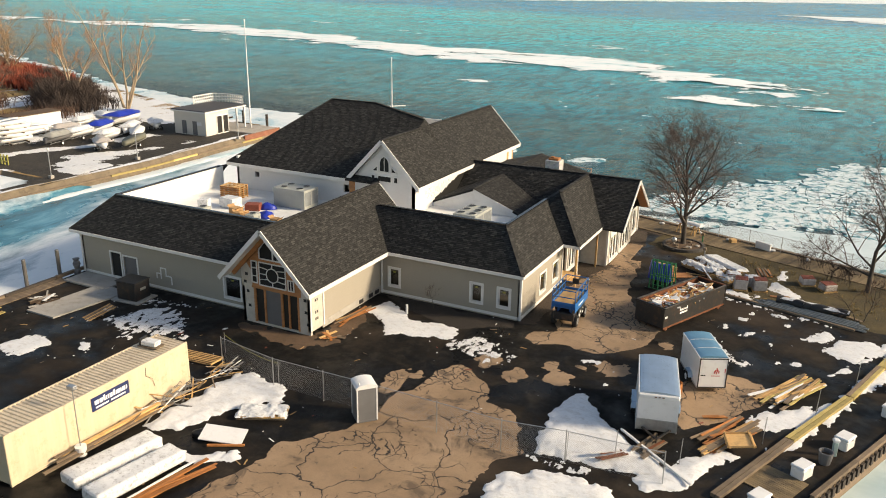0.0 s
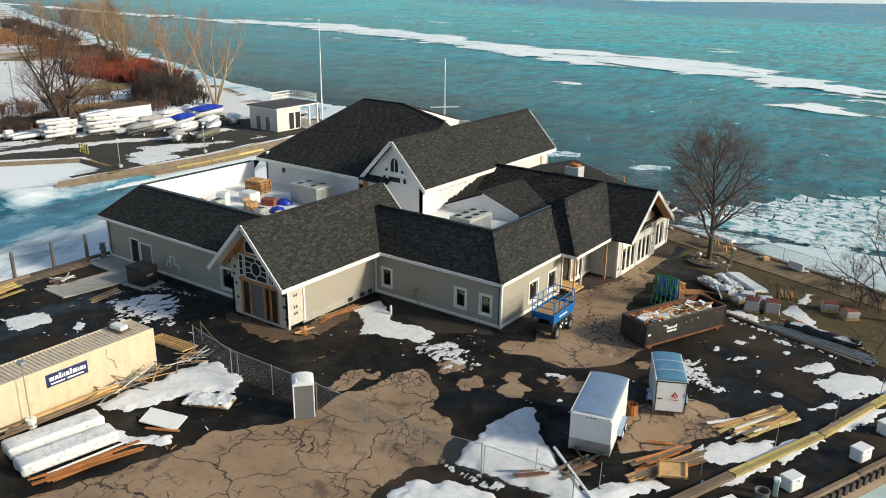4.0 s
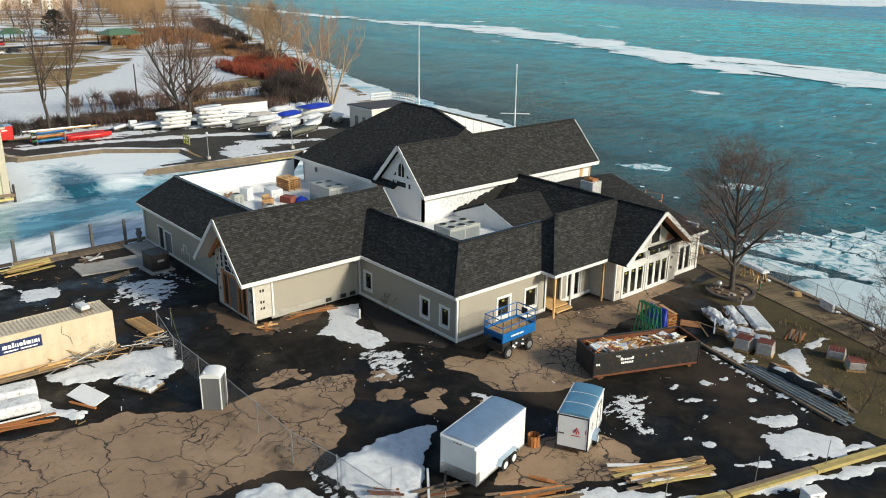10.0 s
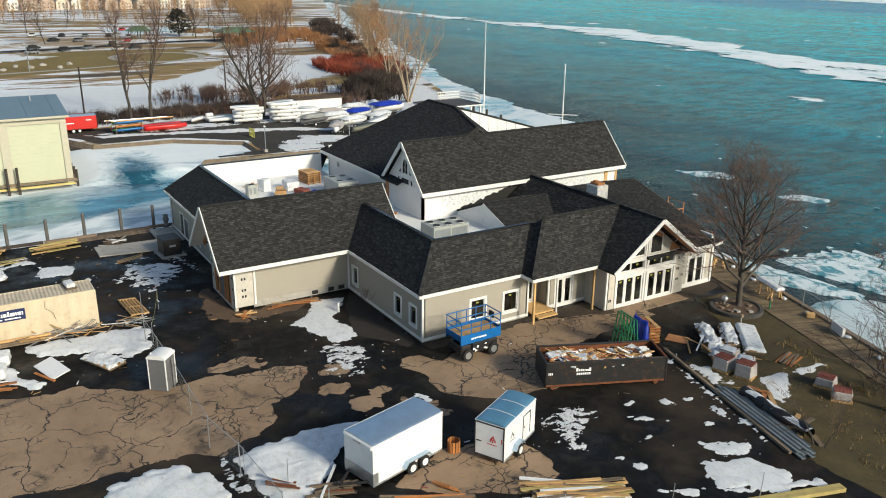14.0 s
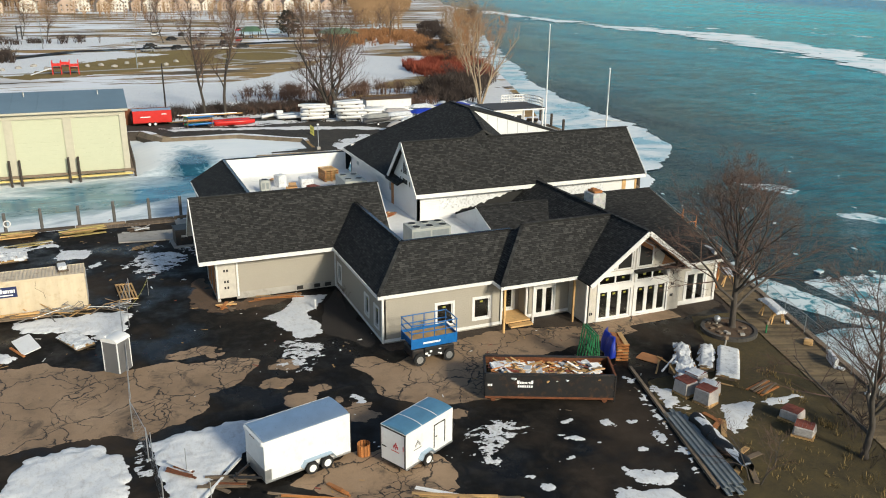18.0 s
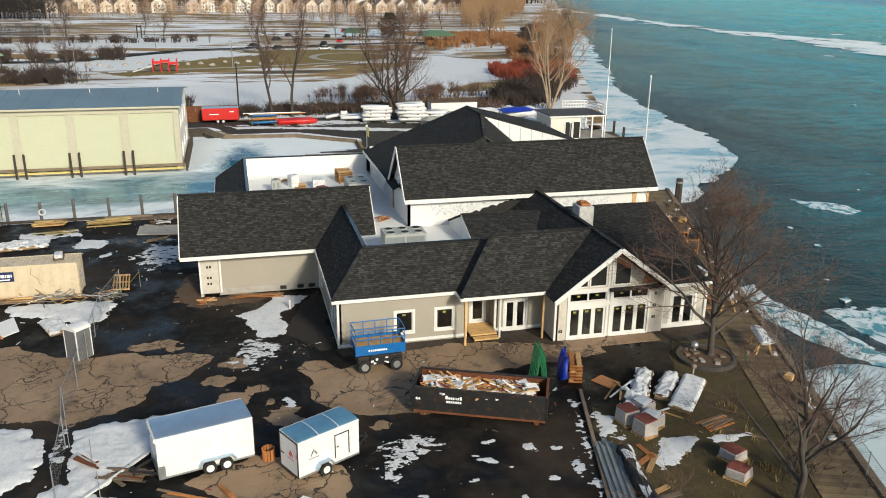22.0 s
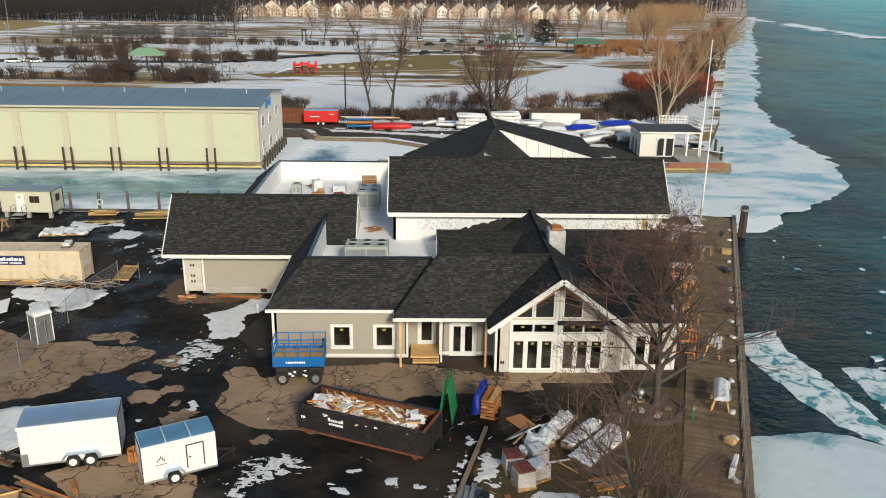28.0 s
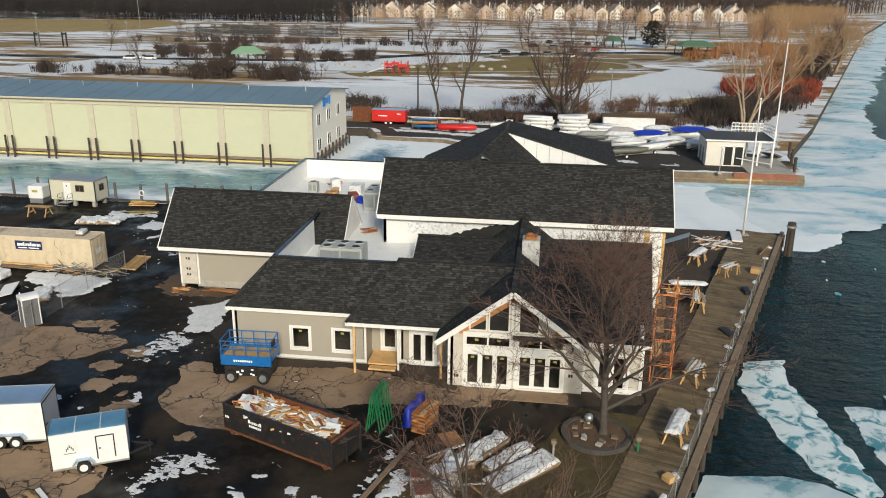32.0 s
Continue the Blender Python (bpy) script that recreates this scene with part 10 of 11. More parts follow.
bmesh.ops.transform(bm, matrix=Matrix(((1, 0, 0, 0), (0, 0, 1, -0.26), (0, 1, 0, 0), (0, 0, 0, 1))), verts=bm.verts)
part("end_wall", bm, BHWALL, bh, "cream panelled end wall")
bm = BM()
box(bm, -0.5, 0.05, -BL, 0, BE - 0.9, BE - 0.1)
part("lintel", bm, BHTRIM, bh)
BAY = 6.75
for k in range(17):
    y1 = -0.75 - k * BAY
    bm = BM()
    box(bm, -0.30, -0.12, y1 - BAY + 1.0, y1, BZ + 0.55, BE - 0.9)
    part("boat_door", bm, BHDOOR, bh, "pale yellow roll-up boat door")
    bm = BM()
    box(bm, -0.4, 0.06, y1 - BAY, y1 - BAY + 1.0, BZ, BE - 0.9)
    part("pier", bm, BHTRIM, bh)
    for yy in (y1 - BAY + 0.1, y1 - BAY + 1.25):
        bm = BM()
        tube(bm, (0.75, yy, -3), (0.75, yy, 1.9), 0.15, n=8)
        part("fender_post", bm, DARKWOOD, bh)
bm = BM()
box(bm, -0.4, 0.06, -0.75, 0.0, BZ, BE - 0.9)
part("pier", bm, BHTRIM, bh)
for z in (-0.95, -0.45):
    bm = BM()
    box(bm, 0.05, 0.35, -BL, 0.2, z, z + 0.25)
    part("waler", bm, YLUMBER if z < -0.6 else OLDWOOD, bh)
for k in range(10):
    x = -0.5 - k * 2.1
    bm = BM()
    tube(bm, (x, 0.5, -3), (x, 0.5, 0.7), 0.14, n=8)
    part("fender_post", bm, DARKWOOD, bh)
bm = BM()
box(bm, -BWD, 0.3, 0.05, 0.4, -0.6, -0.3)
part("waler", bm, OLDWOOD, bh)
for x in (-3.2, -8.6, -14.2):
    for z0, z1, u in ((4.3, 5.9, 0), (0.6, 2.2, 0)):
        bm = BM()
        for a, b, c0, d0 in ((x - 1.0, x - 0.85, z0, z1), (x + 0.85, x + 1.0, z0, z1), (x - 1.0, x + 1.0, z1, z1 + 0.14), (x - 1.0, x + 1.0, z0 - 0.14, z0), (x - 0.05, x + 0.05, z0, z1)):
            box(bm, a, b, -0.012, 0.07, c0, d0)
        w = part("window", bm, WHITEPAINT, bh)
        for a, b in ((x - 0.85, x - 0.05), (x + 0.05, x + 0.85)):
            bm = BM()
            box(bm, a, b, -0.008, 0.015, z0, z1)
            part("pane", bm, DARKIN, w, "dark window pane")
bm = BM()
box(bm, -7.0, -5.6, 0.0, 0.08, 6.6, 7.9)
box(bm, -8.6, -7.3, 0.0, 0.08, 6.9, 7.7)
box(bm, -9.8, -8.9, 0.0, 0.08, 6.6, 7.9)
part("emblem", bm, plain("bright_blue_sign", (0.02, 0.22, 0.62), 0.4), bh, "bright blue sign of plain blocks")
for k in range(10):
    bm = BM()
    tube(bm, (-BWD / 2 + 2.5, -3 - k * 9.0, BR - 0.7), (-BWD / 2 + 2.5, -3 - k * 9.0, BR + 0.35), 0.09, n=6)
    part("roof_vent", bm, GALV, bh)

# ---------------------------------------------------------------- gatehouse at the canal mouth
gh = thing("gatehouse", "small flat-roofed white gatehouse with tall glazed doors", "building", pose(-96.0, 94.5, 0))
GW, GL, GH = 6.5, 5.2, 3.7
bm = BM()
bbox(bm, 0, GW, 0, GL, 0, GH, 0.02)
part("body", bm, siding_mat("gatehouse_siding", (0.60, 0.57, 0.51), 0.22), gh)
bm = BM()
bbox(bm, -0.3, GW + 0.3, -0.3, 9.2, GH, GH + 0.22, 0.03)
part("roof", bm, plain("dark_roof_felt", (0.05, 0.05, 0.055), 0.8), gh, "dark felt flat roof")
bm = BM()
bbox(bm, -0.34, GW + 0.34, -0.34, 9.24, GH - 0.12, GH + 0.1, 0.03)
part("roof_fascia", bm, TRIM, gh)
for y0 in (2.4, 3.8):
    bm = BM()
    for a, b, c0, d0 in ((y0, y0 + 0.12, 0.1, 2.9), (y0 + 1.2, y0 + 1.32, 0.1, 2.9), (y0, y0 + 1.32, 2.8, 2.95), (y0, y0 + 1.32, 0.02, 0.15)):
        box(bm, GW - 0.01, GW + 0.08, a, b, c0, d0)
    w = part("glazed_door", bm, TRIM, gh)
    bm = BM()
    box(bm, GW - 0.005, GW + 0.03, y0 + 0.12, y0 + 1.2, 0.15, 2.8)
    part("pane", bm, DARKIN, w, "dark window pane")
bm = BM()
box(bm, 0.4, GW - 0.3, GL, GL + 0.03, 0.2, GH - 0.3)
part("porch_glazing", bm, DARKIN, gh, "dark glazing under the porch roof")
for x in (1.6, 3.8):
    bm = BM()
    bbox(bm, x, x + 0.9, -0.05, 0.01, 0.1, 2.2, 0.01)
    part("side_door", bm, GREYPLASTIC, gh)
bm = BM()
box(bm, 4.6, 5.6, -0.04, 0.01, 1.6, 2.1)
part("name_board", bm, WHITEPAINT, gh, "white board with illegible bars")
for x, y in ((GW + 0.05, 9.0), (GW + 0.05, 7.1), (-0.1, 9.0), (-0.1, 7.0)):
    bm = BM()
    bbox(bm, x - 0.12, x + 0.12, y - 0.12, y + 0.12, 0, GH, 0.02)
    part("porch_post", bm, TRIM, gh)
# roof rail bowed along the lake side
arc = [(0.0, 4.5 + 0.5 * k) for k in range(9)] + [(0.5 * k, 9.0 + 0.9 * math.sin(math.pi * k / 13)) for k in range(14)]
for k in range(len(arc) - 1):
    (xa, ya), (xb, yb) = arc[k], arc[k + 1]
    bm = BM()
    bar(bm, (xa, ya, GH + 0.2), (xa, ya, GH + 1.55), 0.1, 0.1)
    part("baluster", bm, TRIM, gh)
    for z in (0.55, 1.0, 1.5):
        bm = BM()
        bar(bm, (xa, ya, GH + z), (xb, yb, GH + z), 0.06, 0.14)
        part("roof_rail", bm, TRIM, gh)
bm = BM()
prism(bm, [(6.6, 5.0), (11.3, 5.0), (11.3, 11.3), (0, 11.3), (0, GL + 0.1), (6.6, GL + 0.1)], -0.4, 0.2)
part("porch_deck", bm, CONCRETE, gh)
bm = BM()
box(bm, 11.3, 11.6, 3.0, 11.4, -0.7, 0.16)
part("quay_face", bm, plain("red_quay", (0.22, 0.085, 0.05), 0.8, var=0.3), gh, "red-brown quay face")
for k in range(3):
    c = thing("quay_pile", "dark timber pile at the quay end", "pile", pose(-99.0 + 6.0 * k, 108.5 - 1.2 * k, 0), "quay piles")
    bm = BM()
    tube(bm, (0, 0, -3), (0, 0, 2.1), 0.22, n=8)
    part("shaft", bm, DARKWOOD, c)
pm = thing("timber_ramp", "grey timber ramp on the quay end", "ramp", pose(-96.0, 105.2, 0.1, 0, -14, -28))
for k in range(20):
    piece("plank", OLDWOOD, pm, (-3 + k * 0.3, 0, 0.6), (0.27, 2.0, 0.06))
for s in (-1, 1):
    piece("stringer", OLDWOOD, pm, (0, s * 0.9, 0.5), (6.2, 0.12, 0.2))
for x, y in ((-86.7, 64.4), (-85.9, 77.3), (-84.0, 95.5)):
    c = thing("dock_light", "thin pale dock light post", "lamp post", pose(x, y, 0), "dock lights")
    bm = BM()
    tube(bm, (0, 0, 0), (0, 0, 3.6), 0.06, n=8)
    part("post", bm, GALV, c)
    bm = BM()
    tube(bm, (0, 0, 3.6), (0, 0, 3.8), 0.2, 0.12, 10)
    part("head", bm, WHITEPAINT, c)
    bm = BM()
    bbox(bm, -0.25, 0.25, -0.25, 0.25, 0, 0.4, 0.03)
    part("foot", bm, CONCRETE, c)
beam_run("pale timber wall beam along the far canal bank", [(-84.6, 106.5), (-83.6, 76.4), (-85.0, 54.2)], [OLDWOOD, OLDWOOD, YLUMBER], 0.13, 1, "bank_beam", 16, -0.86)
beam_run("timber bumper along the ramp bank", [(-95.4, 63.6), (-101.8, 54.8), (-102.6, 43.4), (-110.4, 40.4)], [OLDWOOD, OLDWOOD, YLUMBER], 0.13, 1, "bank_beam", 17, -0.86)
c = thing("boat_lift_frame", "yellow steel boat lift frame on the bank", "frame", pose(-98.5, 66.4, 0))
for x in (-1, -0.3, 0.3, 1):
    piece("upright", STICKER, c, (x, 0, 0.7), (0.14, 0.14, 1.4))
for z in (0.5, 1.1):
    piece("cross_bar", STICKER, c, (0, 0, z), (2.2, 0.1, 0.12))


# ---------------------------------------------------------------- boat park
def hull_mesh(L, W, H, mat, deck=True):
    bm = BM()
    n = 10
    rings = []
    for i in range(n + 1):
        t = i / n
        w = W / 2 * (math.sin(min(1, t * 1.25 + 0.18) * math.pi / 2) if t < 0.65 else math.cos((t - 0.65) / 0.35 * math.pi / 2 * 0.97))
        w = max(w, 0.03)
        z0 = 0.0 + 0.35 * H * max(0, t - 0.6) ** 2 * 6
        ring = [(-w, H + 0.1 * t), (-w * 0.92, H * 0.45), (-w * 0.35, z0), (0, z0 - 0.05), (w * 0.35, z0), (w * 0.92, H * 0.45), (w, H + 0.1 * t)]
        rings.append([bm.verts.new((x, -L / 2 + L * t, z)) for x, z in ring])
    for i in range(n):
        for j in range(6):
            bm.faces.new((rings[i][j], rings[i + 1][j], rings[i + 1][j + 1], rings[i][j + 1]))
        if deck:
            bm.faces.new((rings[i][0], rings[i][6], rings[i + 1][6], rings[i + 1][0]))
    bm.faces.new(rings[0])
    return finish("hull", bm, mat, True)


HULL = {}


def boat(name, label, m, L, W, H, mat, trailer=False, cover=None, group="", mast=False):
    c = thing(name, label, "boat", m, group)
    key = (L, W, H, mat.name)
    if key not in HULL:
        HULL[key] = hull_mesh(L, W, H, mat)
    ob = part("hull", HULL[key], None, c)
    z = 0.55 if trailer else 0.12
    ob.location = (0, 0, z)
    if trailer:
        for s in (-1, 1):
            add_wheel(c, (s * (W / 2 - 0.1), -L * 0.12, 0.3), 0.3, 0.18)
        bm = BM()
        for s in (-1, 1):
            bar(bm, (s * W * 0.25, -L * 0.45, 0.42), (0, L * 0.62, 0.42), 0.08, 0.08)
        bar(bm, (-W / 2, -L * 0.12, 0.35), (W / 2, -L * 0.12, 0.35), 0.08, 0.08)
        part("trailer_frame", bm, GALV, c)
    else:
        for y in (-L * 0.3, L * 0.25):
            piece("chock", OLDWOOD, c, (0, y, 0.07), (W * 0.7, 0.2, 0.14))
    if cover:
        def hh(X, Y, D):
            return z + H + 0.1 + 0.5 * np.clip(D / (W * 0.4), 0, 1) + 0.15 * fbm(X * 1.5, Y * 1.5, 4), D > 0
        me = field_mesh("cover", [(-W * 0.55, -L * 0.48), (W * 0.55, -L * 0.48), (W * 0.55, L * 0.2), (0.1, L * 0.48), (-0.1, L * 0.48), (-W * 0.55, L * 0.2)], 0.2, hh, 0)
        me.materials.append(cover)
        part("cover", me, None, c, "fitted cover")
    if mast:
        bm = BM()
        tube(bm, (0, -L * 0.7, z + H + 0.3), (0, L * 0.6, z + H + 0.25), 0.06, n=6)
        part("mast", bm, GALV, c, "lowered mast")
    return c


rg = random.Random(14)
# racks of stacked white dinghies
for k, (x, y, n) in enumerate([(-110.6, 70.2, 4), (-109.2, 76.2, 5), (-113.2, 66.4, 1), (-112.0, 81.5, 2)]):
    for j in range(n):
        for q in range(2):
            boat("sailing_dinghy", "white sailing dinghy stacked flat on others", pose(x + 1.9 * q - 1.9 + rg.uniform(-0.2, 0.2), y + rg.uniform(-0.4, 0.4), 0.25 + 0.62 * j, 0, rg.uniform(-3, 3), rg.uniform(-6, 6) + 180 * (j % 2)), 5.0, 1.8, 0.5, WHITEPAINT, group="stacked dinghies")
    c = thing("boat_rack", "low timber rack under stacked dinghies", "rack", pose(x - 0.95, y, 0))
    for yy in (-1.4, 1.4):
        piece("bearer", DARKWOOD, c, (0, yy, 0.2), (4.0, 0.15, 0.12))
        for xx in (-1.8, 0, 1.8):
            piece("leg", DARKWOOD, c, (xx, yy, 0.08), (0.14, 0.14, 0.16))
boat("motor_boat", "grey covered motor boat on a trailer", pose(-104.0, 79.5, 0, 0, 0, 12), 6.0, 2.2, 0.8, GREYPLASTIC, True, plain("grey_cover", (0.28, 0.28, 0.26), 0.7))
boat("motor_boat", "white motor boat under a blue cover", pose(-105.4, 88.4, 0, 0, 0, 20), 6.2, 2.6, 1.0, WHITEPAINT, True, TARPBLUE)
boat("motor_boat", "large boat wrapped in a bright blue cover", pose(-108.2, 95.6, 0, 0, 0, 8), 7.4, 3.4, 1.3, WHITEPAINT, True, TARPBLUE)
boat("inflatable_boat", "olive-grey inflatable on a trailer", pose(-93.6, 84.0, 0, 0, 0, 22), 6.6, 2.4, 0.7, plain("olive_tube", (0.13, 0.13, 0.10), 0.6), True)
boat("sailing_boat", "white keelboat with lowered mast on a trailer", pose(-97.6, 88.2, 0, 0, 0, 40), 7.0, 2.2, 0.8, WHITEPAINT, True, None, mast=True)
boat("sailing_boat", "white sailing boat on a trailer", pose(-101.6, 90.8, 0, 0, 0, 30), 6.5, 2.2, 0.8, WHITEPAINT, True, WHITEPLASTIC)
boat("sailing_boat", "white covered sailing boat", pose(-113.4, 95.5, 0, 0, 0, 70), 5.5, 2.1, 0.8, WHITEPAINT, True, WHITEPLASTIC)
boat("sailing_boat", "white covered sailing boat", pose(-112.4, 99.0, 0, 0, 0, 60), 5.5, 2.1, 0.8, WHITEPAINT, True, WHITEPLASTIC)
for k, (x, y, a, L, lb, cv) in enumerate([(-99.5, 84.6, 15, 5.6, "white sailing boat under a pale cover", WHITEPLASTIC), (-104.6, 83.8, 8, 6.0, "white cabin boat on a trailer", WHITEPLASTIC), (-108.6, 84.4, -5, 5.2, "white dinghy with grey cover on a trailer", FILM),
                                           (-101.0, 95.2, 50, 5.4, "white boat with torn white cover", WHITEPLASTIC), (-112.0, 90.6, 12, 5.4, "white sailing boat under a pale cover", WHITEPLASTIC), (-95.4, 79.6, 60, 4.8, "small white boat on a trailer", FILM)]):
    boat("sailing_boat", lb, pose(x, y, 0, 0, 0, a), L, 2.1, 0.8, WHITEPAINT, True, cv, mast=k % 2 == 0)
boat("sailing_dinghy", "small white dinghy beside the racks", pose(-117.0, 63.0, 0, 0, 0, 40), 3.6, 1.4, 0.5, WHITEPAINT)
for k, (x, y, mt) in enumerate([(-111.0, 56.2, RED), (-112.6, 55.6, RED)]):
    boat("rowing_boat", "long red rowing boat on a low rack", pose(x, y, 0.0, 0, 0, 2), 6.8, 1.6, 0.75, mt, group="red boats")
rk = thing("kayak_rack", "timber rack loaded with coloured kayaks", "rack", pose(-111.6, 50.4, 0, 0, 0, 4))
for y in (-2.0, 2.0):
    for s in (-1, 1):
        piece("leg", OLDWOOD, rk, (s * 1.0, y, 0.9), (0.12, 0.12, 1.8))
    for z in (0.4, 1.0, 1.6):
        piece("arm", OLDWOOD, rk, (0, y, z), (2.2, 0.1, 0.1))
cols = [RED, GREEN, BLUE, STICKER, WHITEPAINT, ORANGE_WOOD]
for k in range(9):
    boat("kayak", "slim coloured kayak on the rack", rk.matrix_basis @ pose(-0.7 + 0.7 * (k % 3), rg.uniform(-0.4, 0.4), 0.33 + 0.6 * (k // 3)), 4.4, 0.6, 0.28, cols[k % 6], group="kayaks")
for k in range(6):
    c = thing("spar", "long pale boat spar lying on racks", "spar", pose(-112.3 + 0.28 * k, 51.6 + 0.3 * k, 1.96 + 0.05 * (k % 3), 0, 0, k - 2), "spars")
    bm = BM()
    tube(bm, (0, -4.5, 0), (0, 4.5, 0), 0.1, n=6)
    part("tube", bm, LUMBER if k % 2 else GALV, c)
rt = thing("red_trailer", "red enclosed box trailer with twin axles", "trailer", pose(-114.8, 40.2, 0))
bm = BM()
bbox(bm, -2.2, 0, 0, 6.2, 0.55, 2.6, 0.06)
part("body", bm, RED, rt)
bm = BM()
bbox(bm, -2.2, 0.0, 0, 6.2, 2.6, 2.68, 0.03)
part("roof", bm, ALU, rt)
for s in (-2.15, -0.05):
    for y in (2.6, 3.5):
        add_wheel(rt, (s, y, 0.35), 0.35, 0.2)
bm = BM()
box(bm, 0.0, 0.01, 1.2, 2.8, 1.5, 1.65)
box(bm, 0.0, 0.01, 4.6, 5.4, 1.9, 2.05)
part("letter_bar", bm, SIGNWHITE, rt, "pale bars of lettering")
bw2 = thing("rust_screen", "rust-brown sheet fence behind the red trailer", "fence", pose(-117.6, 36, 0))
for k in range(10):
    bm = BM()
    bbox(bm, -0.05, 0.05, k * 1.02, k * 1.02 + 1.0, 0, 2.7, 0.01)
    part("panel", bm, RUST, bw2)
sh = thing("boat_shed", "long low white boat store with flat roof", "shed", pose(-117.2, 81.5, 0, 0, 0, 0))
bm = BM()
bbox(bm, -3.0, 0, 0, 9.0, 0, 2.3, 0.03)
part("body", bm, WHITEPAINT, sh)
bm = BM()
bbox(bm, -3.2, 0.2, -0.2, 9.2, 2.3, 2.45, 0.03)
part("roof", bm, MUD, sh)
for y in (1.0, 3.4, 5.8):
    bm = BM()
    bbox(bm, 0, 0.04, y, y + 2.0, 0.1, 2.1, 0.01)
    part("roller_door", bm, WHITEPAINT, sh)
bm = BM()
bbox(bm, -0.4, 0.4, -0.6, 0.6, 0, 1.3, 0.05)
solid("white_cabinet", bm, WHITEPAINT, "white utility cabinet by the boat racks", "cabinet", pose(-116.6, 65.0, 0))

# ---------------------------------------------------------------- trees and brush across the canal
tree("bare_tree", "big spreading bare tree behind the boat park", pose(-117.6, 74.8, 0), BARK, TWIG, "park trees", seed=21, height=18.5, spread=0.52, first=0.12, levels=5, kids=(9, 6, 5, 4, 3), up=0.45, thick=0.018, wander=0.13, stems=4, lean_out=(0.2, 0.5), fine=0.012)
tree("bare_tree", "slim bare tree behind the red boats", pose(-119.8, 55.9, 0), BARK, TWIG, "park trees", seed=22, height=20.5, spread=0.36, first=0.25, levels=4, kids=(12, 7, 5, 4), up=0.6, thick=0.014, wander=0.12, fine=0.012)
tree("bare_tree", "slim bare tree behind the red boats", pose(-117.4, 52.2, 0), BARK, TWIG, "park trees", seed=23, height=19, spread=0.38, first=0.25, levels=4, kids=(12, 7, 5, 4), up=0.6, thick=0.014, wander=0.12, fine=0.012)
tree("bare_tree", "tall pale poplar clump at the shore", pose(-119.5, 106.2, 0), PALEBARK, POPTWIG, "park trees", seed=24, height=20.5, spread=0.27, first=0.3, levels=4, kids=(8, 5, 4, 3), up=0.45, thick=0.011, wander=0.09, stems=5, lean_out=(0.1, 0.36), fine=0.013)
tree("bare_tree", "pale bare tree above the red brush", pose(-146, 116.4, 0), PALEBARK, RUSTTWIG, "park trees", seed=25, height=17, spread=0.34, first=0.2, levels=4, kids=(10, 6, 5, 4), up=0.5, thick=0.013, wander=0.12, stems=3, fine=0.016)
tree("bare_tree", "gnarled bare tree leaning over the shore", pose(-221, 151.5, 0), BARK, TWIG, "park trees", seed=33, height=15, spread=0.5, first=0.15, levels=4, kids=(10, 7, 5, 4), up=0.35, thick=0.02, wander=0.16, stems=2, fine=0.02)
w1 = tree("bare_tree", "broad pale willow on the far shore", pose(-231.7, 156, 0), PALEBARK, PALETWIG, "park trees", seed=26, height=18, spread=0.55, first=0.15, levels=5, kids=(8, 6, 4, 4, 3), up=0.35, thick=0.018, wander=0.14, droop=1.0, stems=3, fine=0.014)
g1 = tree("bare_tree", "bare grey park tree on the grass", pose(-303, 100, 0), BARK, TWIG, "park trees", seed=27, height=14, spread=0.55, first=0.15, levels=3, kids=(14, 9, 7), up=0.4, thick=0.014, wander=0.12)
rg = random.Random(19)
for x, y in ((-252, 164), (-290, 178), (-215, 145), (-340, 192), (-186, 131)):
    o = copy_thing(w1, pose(x, y, 0, 0, 0, rg.uniform(0, 360)))
    o.scale = (s := rg.uniform(0.7, 1.0), s, s)
for x, y in ((-178, -20), (-181, 2), (-177, 9), (-186, -40), (-310, 116), (-322, 118), (-330, 90), (-300, 60), (-340, 130), (-315, 20), (-290, -10), (-360, 60), (-372, 110), (-300, 150), (-345, 160), (-260, -64), (-252, -86), (-350, 10), (-380, 150), (-395, 80)):
    o = copy_thing(g1, pose(x, y, 0, 0, 0, rg.uniform(0, 360)))
    o.scale = (s := rg.uniform(0.7, 1.1), s, s)
ev = thing("evergreen_tree", "dark evergreen tree in the park", "tree", pose(-320, 112, 0))
bm = BM()
tube(bm, (0, 0, 0), (0, 0, 9), 0.3, 0.05, 6)
part("trunk", bm, BARK, ev)
bm = BM()
rq = random.Random(3)
for k in range(900):
    a, z = rq.uniform(0, 6.28), rq.uniform(1.5, 10.5)
    r = (1 - abs((z - 5) / 6.2) ** 2) * 5.2 * math.sqrt(rq.random())
    p = Vector((r * math.cos(a), r * math.sin(a), z))
    v = [bm.verts.new(p + Vector((rq.gauss(0, 0.5), rq.gauss(0, 0.5), rq.gauss(0, 0.35)))) for _ in range(3)]
    bm.faces.new(v)
part("foliage", bm, EVERGREEN, ev)


